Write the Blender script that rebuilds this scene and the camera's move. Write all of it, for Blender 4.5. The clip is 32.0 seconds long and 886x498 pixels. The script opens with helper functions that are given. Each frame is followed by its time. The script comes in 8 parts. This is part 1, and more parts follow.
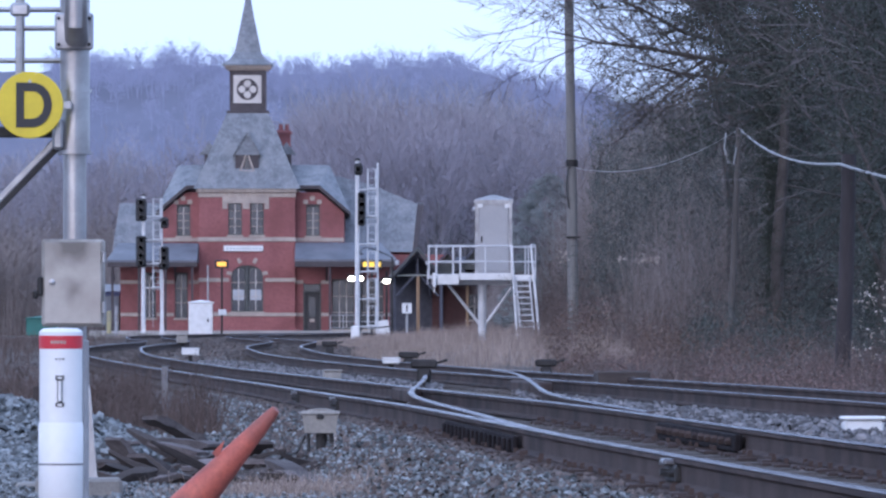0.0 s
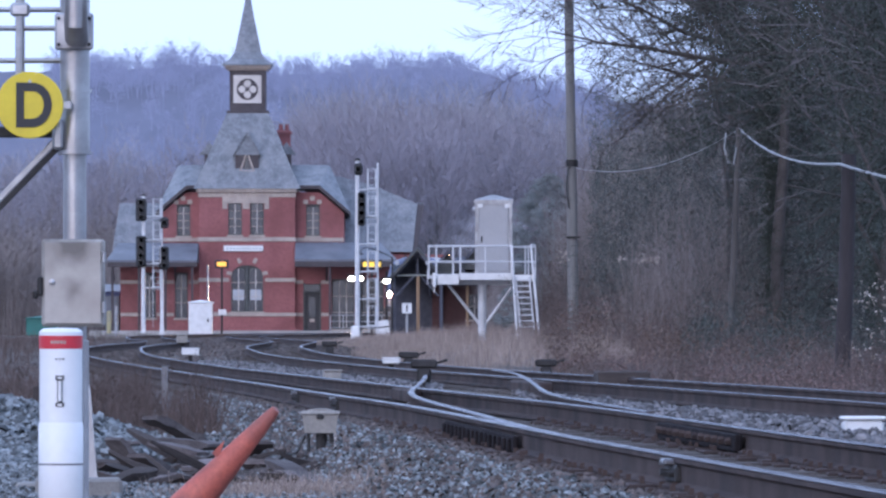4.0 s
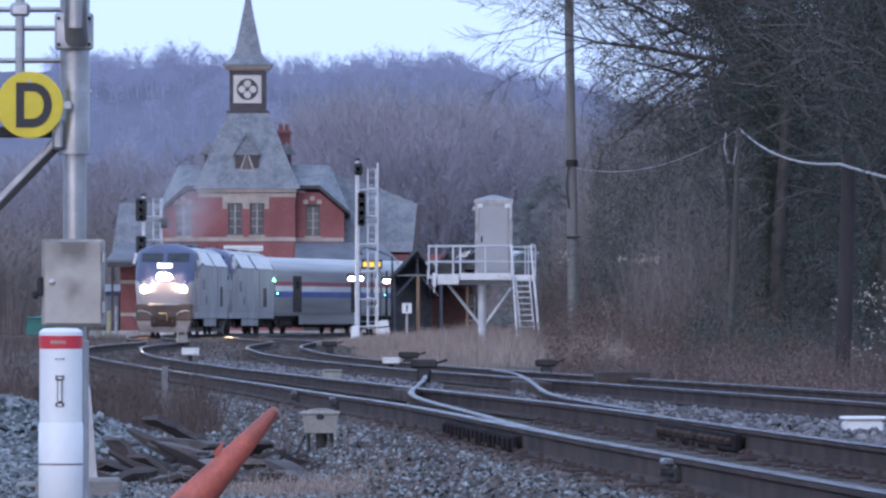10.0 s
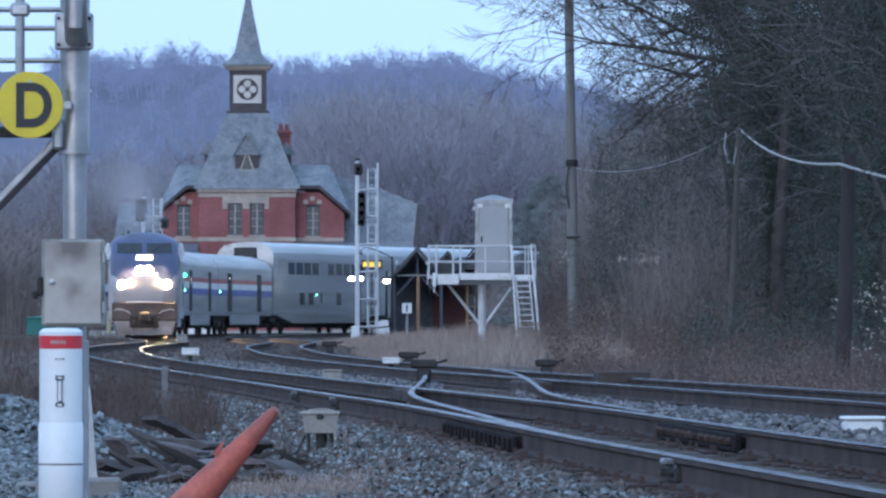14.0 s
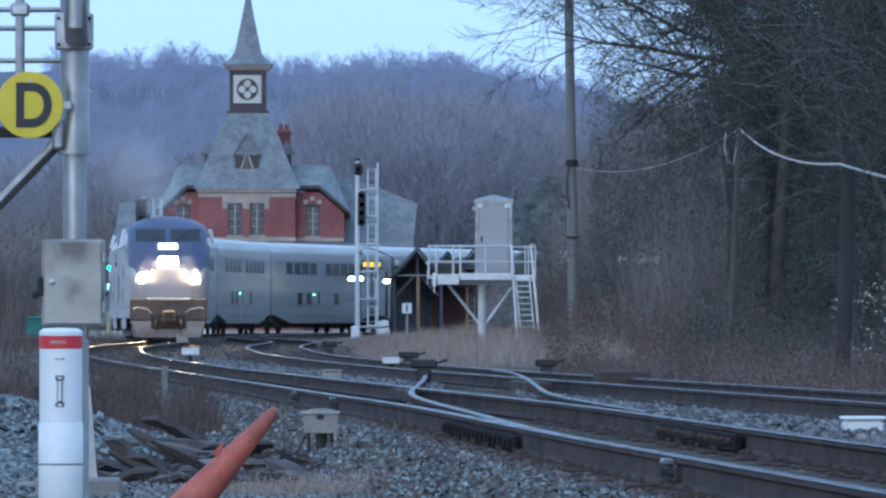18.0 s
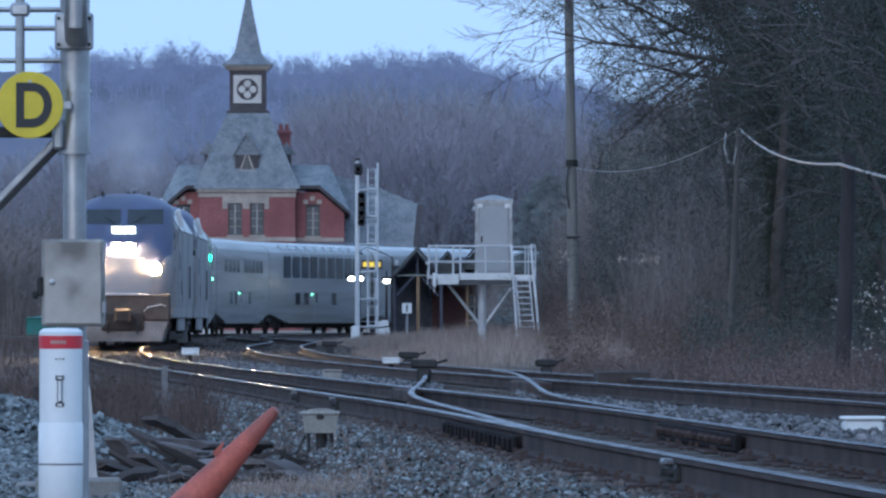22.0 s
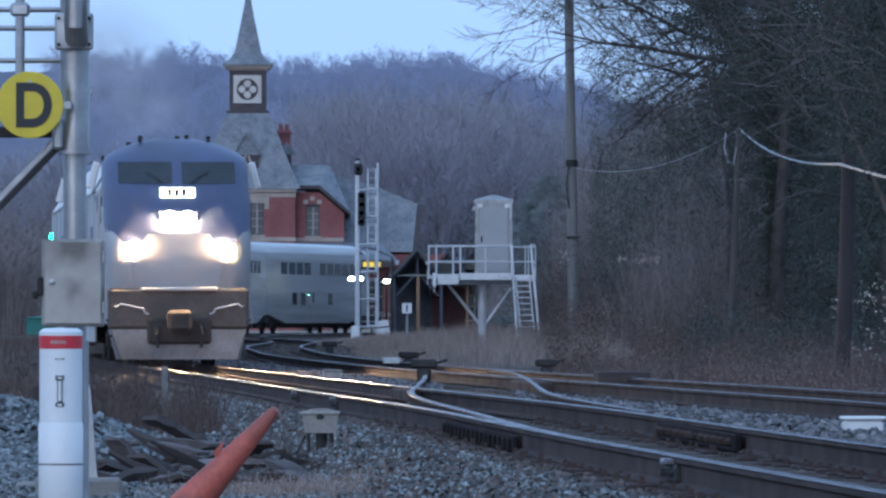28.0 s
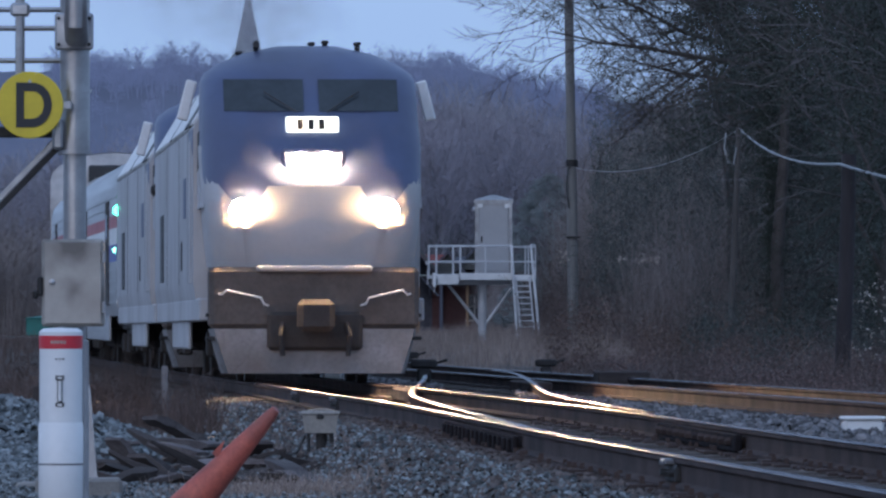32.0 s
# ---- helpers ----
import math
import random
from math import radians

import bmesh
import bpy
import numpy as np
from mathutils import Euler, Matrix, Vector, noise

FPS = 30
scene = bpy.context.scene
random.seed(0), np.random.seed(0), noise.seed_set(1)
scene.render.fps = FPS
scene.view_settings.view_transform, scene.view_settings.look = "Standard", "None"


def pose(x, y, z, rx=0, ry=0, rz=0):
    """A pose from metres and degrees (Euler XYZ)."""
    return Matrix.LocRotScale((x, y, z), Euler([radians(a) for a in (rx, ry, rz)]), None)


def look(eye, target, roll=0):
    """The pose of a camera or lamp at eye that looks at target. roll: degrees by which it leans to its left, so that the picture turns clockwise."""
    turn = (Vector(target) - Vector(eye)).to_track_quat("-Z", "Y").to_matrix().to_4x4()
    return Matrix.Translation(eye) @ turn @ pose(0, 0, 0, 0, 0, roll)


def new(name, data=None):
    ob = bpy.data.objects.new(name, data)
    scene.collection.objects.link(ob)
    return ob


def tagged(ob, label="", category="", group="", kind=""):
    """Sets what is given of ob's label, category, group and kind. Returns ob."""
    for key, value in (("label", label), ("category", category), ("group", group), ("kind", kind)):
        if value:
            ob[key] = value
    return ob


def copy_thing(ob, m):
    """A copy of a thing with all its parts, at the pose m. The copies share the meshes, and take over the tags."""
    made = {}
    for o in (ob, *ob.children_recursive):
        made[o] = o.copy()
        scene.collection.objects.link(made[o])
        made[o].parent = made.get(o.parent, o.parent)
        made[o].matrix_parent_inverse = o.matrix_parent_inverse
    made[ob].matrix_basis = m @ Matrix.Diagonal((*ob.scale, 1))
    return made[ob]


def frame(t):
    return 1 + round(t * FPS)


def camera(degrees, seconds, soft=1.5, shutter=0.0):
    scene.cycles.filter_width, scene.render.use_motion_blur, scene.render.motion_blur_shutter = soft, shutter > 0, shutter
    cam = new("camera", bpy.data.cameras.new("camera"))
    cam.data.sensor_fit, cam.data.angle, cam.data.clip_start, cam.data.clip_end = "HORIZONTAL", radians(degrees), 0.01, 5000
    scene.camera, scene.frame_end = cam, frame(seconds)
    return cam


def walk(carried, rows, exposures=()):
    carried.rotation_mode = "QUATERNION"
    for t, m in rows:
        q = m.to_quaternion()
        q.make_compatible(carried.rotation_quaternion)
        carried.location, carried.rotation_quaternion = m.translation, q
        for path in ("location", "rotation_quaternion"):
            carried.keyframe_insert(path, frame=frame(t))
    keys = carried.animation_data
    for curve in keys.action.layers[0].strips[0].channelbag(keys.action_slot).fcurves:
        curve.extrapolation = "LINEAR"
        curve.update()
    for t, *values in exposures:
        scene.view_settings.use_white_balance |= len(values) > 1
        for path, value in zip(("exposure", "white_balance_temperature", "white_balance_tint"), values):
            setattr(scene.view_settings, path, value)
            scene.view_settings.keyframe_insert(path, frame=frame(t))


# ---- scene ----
cam = camera(6.233, 32.0, soft=2.5)
EYE = (0.0, 0.0, 0.95)
AIM = (0.0, 1000.0, 0.95 + 8.68)
walk(cam, [(0.0, look(EYE, AIM)), (32.0, look(EYE, AIM))],
     exposures=[(0.0, 0.27, 6080, 13), (3.5, 0.27, 6080, 13), (6.0, 0.25, 6100, 13), (9.0, 0.12, 6120, 12), (11.0, 0.03, 6050, 9), (14.0, -0.02, 5700, -2),
                (17.0, -0.06, 5550, -6), (19.0, -0.15, 5530, -6), (21.0, -0.3, 5550, -4), (25.0, -0.3, 5550, -2), (28.0, -0.38, 5500, -1), (30.0, -0.55, 5650, 3), (32.0, -0.8, 5700, 4)])

# ---- light: a grey dusk, the low sun behind cloud in the back of the camera ----
SUN_EL, SUN_AZ = radians(14), radians(205)
world = bpy.data.worlds.new("world")
scene.world = world
world.use_nodes = True
wn, wl = world.node_tree.nodes, world.node_tree.links
wn.clear()
w_out = wn.new("ShaderNodeOutputWorld")
w_bg = wn.new("ShaderNodeBackground")
w_sky = wn.new("ShaderNodeTexSky")
w_sky.sky_type = "NISHITA"
w_sky.sun_disc = False
w_sky.sun_elevation = SUN_EL
w_sky.sun_rotation = SUN_AZ
w_sky.dust_density = 2.0
w_mul = wn.new("ShaderNodeVectorMath")
w_mul.operation = "SCALE"
w_mul.inputs["Scale"].default_value = 0.07
w_mix = wn.new("ShaderNodeMix")
w_mix.data_type = "RGBA"
w_mix.inputs["Factor"].default_value = 0.85
w_mix.inputs["B"].default_value = (0.545, 0.705, 1.07, 1)
wl.new(w_sky.outputs["Color"], w_mul.inputs[0])
wl.new(w_mul.outputs["Vector"], w_mix.inputs["A"])
wl.new(w_mix.outputs["Result"], w_bg.inputs["Color"])
w_bg.inputs["Strength"].default_value = 1.42
wl.new(w_bg.outputs["Background"], w_out.inputs["Surface"])
sun = new("sun", bpy.data.lights.new("sun", "SUN"))
sun.data.energy = 1.15
sun.data.angle = radians(60)
sun.data.color = (1.0, 0.9, 0.98)
sun.matrix_world = look((0, 0, 0), (-math.sin(SUN_AZ) * math.cos(SUN_EL), -math.cos(SUN_AZ) * math.cos(SUN_EL), -math.sin(SUN_EL)))


# ---- mesh helpers ----
class Mesh:
    """Gathers points and faces for one mesh."""

    def __init__(self):
        self.v, self.f = [], []

    def add(self, verts, faces):
        k = len(self.v)
        self.v.extend(tuple(p) for p in verts)
        self.f.extend(tuple(i + k for i in f) for f in faces)
        return self

    def box(self, x0, x1, y0, y1, z0, z1, bev=0.0, m=None):
        """A box with chamfered edges."""
        c = ((x0 + x1) / 2, (y0 + y1) / 2, (z0 + z1) / 2)
        h = (abs(x1 - x0) / 2, abs(y1 - y0) / 2, abs(z1 - z0) / 2)
        b = min(bev, min(h) * 0.8)
        if b <= 0:
            vs = [(c[0] + sx * h[0], c[1] + sy * h[1], c[2] + sz * h[2]) for sx in (-1, 1) for sy in (-1, 1) for sz in (-1, 1)]
            fs = [(0, 1, 3, 2), (4, 6, 7, 5), (0, 4, 5, 1), (2, 3, 7, 6), (0, 2, 6, 4), (1, 5, 7, 3)]
        else:
            vs, ix, fs = [], {}, []
            for sx in (-1, 1):
                for sy in (-1, 1):
                    for sz in (-1, 1):
                        s = (sx, sy, sz)
                        for a in range(3):
                            ix[s, a] = len(vs)
                            vs.append(tuple(c[k] + s[k] * (h[k] if k == a else h[k] - b) for k in range(3)))
            for a in range(3):
                p, q = [(1, 2), (2, 0), (0, 1)][a]
                for sa in (-1, 1):
                    ring = []
                    for sp, sq in ((-1, -1), (1, -1), (1, 1), (-1, 1)):
                        s = [0, 0, 0]
                        s[a], s[p], s[q] = sa, sp, sq
                        ring.append(ix[tuple(s), a])
                    fs.append(tuple(ring if sa > 0 else ring[::-1]))
                for sp in (-1, 1):
                    for sq in (-1, 1):
                        s0, s1 = [0, 0, 0], [0, 0, 0]
                        s0[a], s1[a] = -1, 1
                        s0[p] = s1[p] = sp
                        s0[q] = s1[q] = sq
                        s0, s1 = tuple(s0), tuple(s1)
                        r = [ix[s0, p], ix[s1, p], ix[s1, q], ix[s0, q]]
                        fs.append(tuple(r if sp * sq < 0 else r[::-1]))
            for sx in (-1, 1):
                for sy in (-1, 1):
                    for sz in (-1, 1):
                        r = [ix[(sx, sy, sz), a] for a in range(3)]
                        fs.append(tuple(r if sx * sy * sz > 0 else r[::-1]))
        if m is not None:
            vs = [m @ Vector(p) for p in vs]
        return self.add(vs, fs)

    def tube(self, pts, radii, n=8, caps=True):
        """A round tube through points with a radius at each."""
        pts = [Vector(p) for p in pts]
        if not hasattr(radii, "__len__"):
            radii = [radii] * len(pts)
        vs, fs = [], []
        side = None
        for i, p in enumerate(pts):
            d = (pts[min(i + 1, len(pts) - 1)] - pts[max(i - 1, 0)]).normalized()
            if side is None:
                side = d.orthogonal().normalized()
            side = (side - d * side.dot(d)).normalized()
            up = d.cross(side)
            for k in range(n):
                a = 2 * math.pi * k / n
                vs.append(p + (side * math.cos(a) + up * math.sin(a)) * radii[i])
        for i in range(len(pts) - 1):
            for k in range(n):
                k2 = (k + 1) % n
                fs.append((i * n + k, i * n + k2, (i + 1) * n + k2, (i + 1) * n + k))
        if caps:
            fs.append(tuple(range(n))[::-1])
            fs.append(tuple(range((len(pts) - 1) * n, len(pts) * n)))
        return self.add(vs, fs)

    def lathe(self, prof, n=20, m=None):
        """Turns (radius, height) pairs about z; m places it."""
        vs, fs = [], []
        for r, z in prof:
            for k in range(n):
                a = 2 * math.pi * k / n
                vs.append(Vector((max(r, 1e-4) * math.cos(a), max(r, 1e-4) * math.sin(a), z)))
        for i in range(len(prof) - 1):
            for k in range(n):
                k2 = (k + 1) % n
                fs.append((i * n + k, i * n + k2, (i + 1) * n + k2, (i + 1) * n + k))
        fs.append(tuple(range(n))[::-1])
        fs.append(tuple(range((len(prof) - 1) * n, len(prof) * n)))
        if m is not None:
            vs = [m @ p for p in vs]
        return self.add(vs, fs)

    def prism(self, poly, y0, y1, m=None):
        """Extrudes an (x, z) outline, given counter-clockwise as seen from -y, from y0 to y1."""
        n = len(poly)
        vs = [Vector((x, y0, z)) for x, z in poly] + [Vector((x, y1, z)) for x, z in poly]
        fs = [tuple(range(n)), tuple(range(n, 2 * n))[::-1]]
        fs += [((i + 1) % n, i, n + i, n + (i + 1) % n) for i in range(n)]
        if m is not None:
            vs = [m @ p for p in vs]
        return self.add(vs, fs)

    def loft(self, rings, closed=True, caps=True):
        n = len(rings[0])
        vs = [p for r in rings for p in r]
        fs = []
        for i in range(len(rings) - 1):
            for k in range(n if closed else n - 1):
                k2 = (k + 1) % n
                fs.append((i * n + k, i * n + k2, (i + 1) * n + k2, (i + 1) * n + k))
        if caps:
            fs.append(tuple(range(n))[::-1])
            fs.append(tuple(range((len(rings) - 1) * n, len(rings) * n)))
        return self.add(vs, fs)

    def data(self, name, mat, angle=32):
        me = bpy.data.meshes.new(name)
        me.from_pydata([tuple(p) for p in self.v], [], self.f)
        me.materials.append(mat)
        if angle:
            me.polygons.foreach_set("use_smooth", [True] * len(me.polygons))
            me.set_sharp_from_angle(angle=radians(angle))
        me.update()
        return me


def part(name, bm, mat, parent, label="", angle=32):
    """One mesh object under a thing or under a part."""
    ob = new(name, bm.data(name, mat, angle))
    ob.parent = parent
    if label:
        tagged(ob, label)
    return ob


def thing(name, label, category, m=None, group="", kind=""):
    """An Empty at a thing's base, that parents its parts."""
    ob = new(name)
    if m is not None:
        ob.matrix_basis = m
    return tagged(ob, label, category, group, kind)


def solid(name, bm, mat, label, category, m=None, group="", kind="", angle=32):
    """A thing of one mesh."""
    ob = new(name, bm.data(name, mat, angle))
    if m is not None:
        ob.matrix_basis = m
    return tagged(ob, label, category, group, kind)


def soup(name, verts, faces, mat, smooth=False):
    """A mesh from numpy arrays: n points, and faces that all have the same number of corners."""
    me = bpy.data.meshes.new(name)
    nf, k = faces.shape
    me.vertices.add(len(verts))
    me.vertices.foreach_set("co", verts.astype(np.float32).ravel())
    me.loops.add(nf * k)
    me.loops.foreach_set("vertex_index", faces.astype(np.int32).ravel())
    me.polygons.add(nf)
    me.polygons.foreach_set("loop_start", np.arange(0, nf * k, k, dtype=np.int32))
    me.polygons.foreach_set("loop_total", np.full(nf, k, dtype=np.int32))
    if smooth:
        me.polygons.foreach_set("use_smooth", [True] * nf)
    me.materials.append(mat)
    me.update(calc_edges=True)
    me.validate()
    return me


# ---- materials ----
def material(name, col, col2=None, rough=0.7, metal=0.0, scale=6.0, fine=60.0, bump=0.15, island=0.0, objvar=0.0, spec=0.5,
             emit=None, strength=0.0, stretch=(1, 1, 1), dirt=None, dirt_amount=0.0, grain_amount=0.55):
    """A surface whose colour wavers between two at two scales, with fine relief, stains, and a change from piece to piece."""
    m = bpy.data.materials.new(name)
    m.use_nodes = True
    n, l = m.node_tree.nodes, m.node_tree.links
    b = n["Principled BSDF"]
    b.inputs["Roughness"].default_value = rough
    b.inputs["Metallic"].default_value = metal
    b.inputs["Specular IOR Level"].default_value = spec
    col2 = col2 or tuple(c * 0.72 for c in col)
    tc = n.new("ShaderNodeTexCoord")
    mp = n.new("ShaderNodeMapping")
    mp.inputs["Scale"].default_value = stretch
    l.new(tc.outputs["Object"], mp.inputs["Vector"])

    def noisy(sc, detail):
        t = n.new("ShaderNodeTexNoise")
        t.inputs["Scale"].default_value = sc
        t.inputs["Detail"].default_value = detail
        l.new(mp.outputs["Vector"], t.inputs["Vector"])
        return t.outputs["Fac"]

    def mixed(fac, a, c):
        x = n.new("ShaderNodeMix")
        x.data_type = "RGBA"
        for sock, val in (("Factor", fac), ("A", a), ("B", c)):
            if hasattr(val, "links"):
                l.new(val, x.inputs[sock])
            else:
                x.inputs[sock].default_value = val if sock == "Factor" else (*val[:3], 1)
        return x.outputs["Result"]

    def ramp(fac, lo, hi):
        r = n.new("ShaderNodeMapRange")
        r.inputs["From Min"].default_value = lo
        r.inputs["From Max"].default_value = hi
        l.new(fac, r.inputs["Value"])
        return r.outputs["Result"]

    coarse, grain = noisy(scale, 3), noisy(fine, 2)
    c = mixed(ramp(coarse, 0.32, 0.68), col, col2)
    dark = tuple(v * 0.7 for v in col2)
    g = n.new("ShaderNodeMath")
    g.operation = "MULTIPLY"
    g.inputs[1].default_value = grain_amount
    l.new(ramp(grain, 0.4, 0.75), g.inputs[0])
    c = mixed(g.outputs["Value"], c, dark)
    if dirt:
        d = n.new("ShaderNodeMath")
        d.operation = "MULTIPLY"
        d.inputs[1].default_value = dirt_amount
        l.new(ramp(noisy(scale * 0.37 + 0.05, 5), 0.45, 0.62), d.inputs[0])
        c = mixed(d.outputs["Value"], c, dirt)
    if island or objvar:
        src = n.new("ShaderNodeNewGeometry").outputs["Random Per Island"] if island else n.new("ShaderNodeObjectInfo").outputs["Random"]
        hv = n.new("ShaderNodeHueSaturation")
        amount = island or objvar
        v = n.new("ShaderNodeMapRange")
        v.inputs["To Min"].default_value = 1 - amount
        v.inputs["To Max"].default_value = 1 + amount
        l.new(src, v.inputs["Value"])
        l.new(v.outputs["Result"], hv.inputs["Value"])
        l.new(c, hv.inputs["Color"])
        c = hv.outputs["Color"]
    l.new(c, b.inputs["Base Color"])
    rr = n.new("ShaderNodeMapRange")
    rr.inputs["To Min"].default_value = max(rough - 0.12, 0.03)
    rr.inputs["To Max"].default_value = min(rough + 0.12, 1)
    l.new(coarse, rr.inputs["Value"])
    l.new(rr.outputs["Result"], b.inputs["Roughness"])
    if bump:
        bp = n.new("ShaderNodeBump")
        bp.inputs["Strength"].default_value = bump
        bp.inputs["Distance"].default_value = 0.02
        l.new(grain, bp.inputs["Height"])
        l.new(bp.outputs["Normal"], b.inputs["Normal"])
    if emit:
        b.inputs["Emission Color"].default_value = (*emit, 1)
        b.inputs["Emission Strength"].default_value = strength
    return m


def glow(name, col, strength):
    m = bpy.data.materials.new(name)
    m.use_nodes = True
    b = m.node_tree.nodes["Principled BSDF"]
    b.inputs["Base Color"].default_value = (0.12, 0.12, 0.12, 1)
    b.inputs["Roughness"].default_value = 0.3
    b.inputs["Emission Color"].default_value = (*col, 1)
    b.inputs["Emission Strength"].default_value = strength
    return m


M_GROUND = material("earth_and_gravel", (0.15, 0.125, 0.11), (0.09, 0.078, 0.07), 0.95, scale=0.35, fine=9, bump=0.5, dirt=(0.13, 0.12, 0.115), dirt_amount=0.5, spec=0.05)
M_STONE = material("ballast_stone", (0.25, 0.27, 0.275), (0.12, 0.13, 0.135), 0.9, scale=8, fine=60, island=0.7, spec=0.25)
M_MIDSTONE = material("warm_grey_ballast_stone", (0.22, 0.21, 0.212), (0.105, 0.1, 0.103), 0.9, scale=8, fine=60, island=0.7, spec=0.2)
M_DIRTYSTONE = material("oily_ballast_stone", (0.15, 0.118, 0.105), (0.085, 0.068, 0.062), 0.9, scale=8, fine=60, island=0.5)
M_RAILHEAD = material("worn_rail_head", (0.1, 0.092, 0.098), (0.06, 0.055, 0.06), 0.23, metal=0.9, scale=0.7, fine=30, bump=0.04)
M_RAILHEAD.node_tree.nodes["Principled BSDF"].inputs["Specular Tint"].default_value = (0.45, 0.42, 0.46, 1)
M_RAILSIDE = material("rusty_rail_side", (0.1, 0.074, 0.068), (0.064, 0.049, 0.046), 0.85, scale=2.0, fine=40, bump=0.2, dirt=(0.035, 0.03, 0.032), dirt_amount=0.6, spec=0.15)
M_TIE = material("creosoted_timber", (0.085, 0.07, 0.062), (0.05, 0.042, 0.038), 0.92, scale=3, fine=40, bump=0.4, objvar=0.35, stretch=(0.25, 1, 1))
M_OLDWOOD = material("split_old_timber", (0.085, 0.068, 0.062), (0.045, 0.036, 0.034), 0.95, scale=4, fine=45, bump=0.6, objvar=0.3, stretch=(0.2, 1, 1))
M_OILY = material("oily_black_iron", (0.035, 0.03, 0.032), (0.02, 0.018, 0.02), 0.95, scale=4, fine=30, bump=0.3, spec=0.05)
M_BOARD = material("split_grey_boards", (0.17, 0.148, 0.145), (0.085, 0.07, 0.07), 0.95, scale=5, fine=40, bump=0.6, objvar=0.4, stretch=(0.25, 1, 1))
M_IRON = material("dark_iron", (0.05, 0.047, 0.047), (0.03, 0.028, 0.028), 0.7, metal=0.4, scale=4, fine=50)
M_GALV = material("galvanised_steel", (0.46, 0.465, 0.48), (0.34, 0.345, 0.36), 0.36, metal=0.7, scale=5, fine=35, bump=0.05, dirt=(0.22, 0.2, 0.19), dirt_amount=0.5, grain_amount=0.2)
M_ALU = material("dull_aluminium", (0.5, 0.5, 0.48), (0.38, 0.37, 0.36), 0.5, metal=0.35, scale=3, fine=40, bump=0.04, dirt=(0.13, 0.12, 0.11), dirt_amount=0.75)
M_WHITE = material("white_paint", (0.8, 0.8, 0.8), (0.68, 0.68, 0.67), 0.5, scale=3, fine=25, bump=0.04, grain_amount=0.12)
M_WHITEPVC = material("white_plastic", (0.8, 0.81, 0.82), (0.76, 0.77, 0.78), 0.35, scale=4, fine=30, bump=0.02, dirt=(0.62, 0.61, 0.6), dirt_amount=0.25, grain_amount=0.12)
M_REDBAND = material("red_tape", (0.6, 0.03, 0.05), (0.5, 0.03, 0.045), 0.45, scale=9, fine=50, bump=0.02, grain_amount=0.12)
M_YELLOW = material("yellow_enamel", (0.72, 0.56, 0.03), (0.6, 0.46, 0.03), 0.45, scale=5, fine=40, bump=0.03, grain_amount=0.12)
M_OLDYELLOW = material("faded_yellow_paint", (0.42, 0.38, 0.2), (0.34, 0.31, 0.19), 0.7, scale=5, fine=40, bump=0.05, dirt=(0.25, 0.24, 0.2), dirt_amount=0.6)
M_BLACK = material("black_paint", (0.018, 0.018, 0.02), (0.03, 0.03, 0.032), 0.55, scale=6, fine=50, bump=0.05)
M_ORANGE = material("faded_orange_plastic", (0.55, 0.14, 0.095), (0.42, 0.105, 0.08), 0.6, scale=7, fine=40, bump=0.1, dirt=(0.17, 0.075, 0.065), dirt_amount=0.8)
M_CONCRETE = material("weathered_concrete", (0.3, 0.29, 0.27), (0.2, 0.19, 0.18), 0.92, scale=4, fine=50, bump=0.3)
M_GREYBOX = material("beige_grey_enamel", (0.36, 0.34, 0.31), (0.27, 0.255, 0.235), 0.6, scale=7, fine=40, bump=0.05)
M_BRICK = material("red_brick", (0.35, 0.13, 0.128), (0.27, 0.103, 0.102), 0.88, scale=0.8, fine=5, bump=0.2, dirt=(0.16, 0.055, 0.05), dirt_amount=0.45)
# Red brick darkened to stand in for the shade under the waiting-room canopy.
M_SHADEBRICK = material("shade_darkened_brick", (0.15, 0.07, 0.066), (0.11, 0.053, 0.052), 0.9, scale=0.8, fine=5, bump=0.2, dirt=(0.08, 0.045, 0.045), dirt_amount=0.5)
M_CREAM = material("pale_sandstone", (0.5, 0.42, 0.36), (0.38, 0.32, 0.28), 0.85, scale=1.5, fine=12, bump=0.15)
M_SLATE = material("blue_grey_slate", (0.235, 0.25, 0.275), (0.15, 0.165, 0.185), 0.6, scale=2.6, fine=6, bump=0.35, dirt=(0.3, 0.31, 0.325), dirt_amount=0.4, grain_amount=0.8)
# A darker grey than the slate of the upper roofs.
M_VERANDA = material("dark_grey_veranda_roofing", (0.17, 0.185, 0.215), (0.12, 0.13, 0.155), 0.6, scale=0.9, fine=9, bump=0.2, dirt=(0.2, 0.21, 0.23), dirt_amount=0.4)
M_DARKWOOD = material("dark_brown_paint", (0.075, 0.06, 0.064), (0.05, 0.04, 0.044), 0.6, scale=3, fine=20)
# Dark timber with a blue-grey haze tint put into its colour.
M_SHELTER = material("haze_tinted_dark_timber", (0.095, 0.1, 0.13), (0.065, 0.068, 0.09), 0.7, scale=3, fine=20)
M_FRAME = material("grey_green_window_paint", (0.08, 0.088, 0.085), (0.055, 0.06, 0.06), 0.5, scale=4, fine=25)
M_GLASS = material("dark_window_glass", (0.035, 0.042, 0.05), (0.02, 0.025, 0.03), 0.08, scale=2, fine=10, bump=0.0, spec=0.6)
M_PANE = material("old_window_pane", (0.04, 0.046, 0.06), (0.022, 0.026, 0.034), 0.15, scale=1.7, fine=9, bump=0.02, spec=0.6)
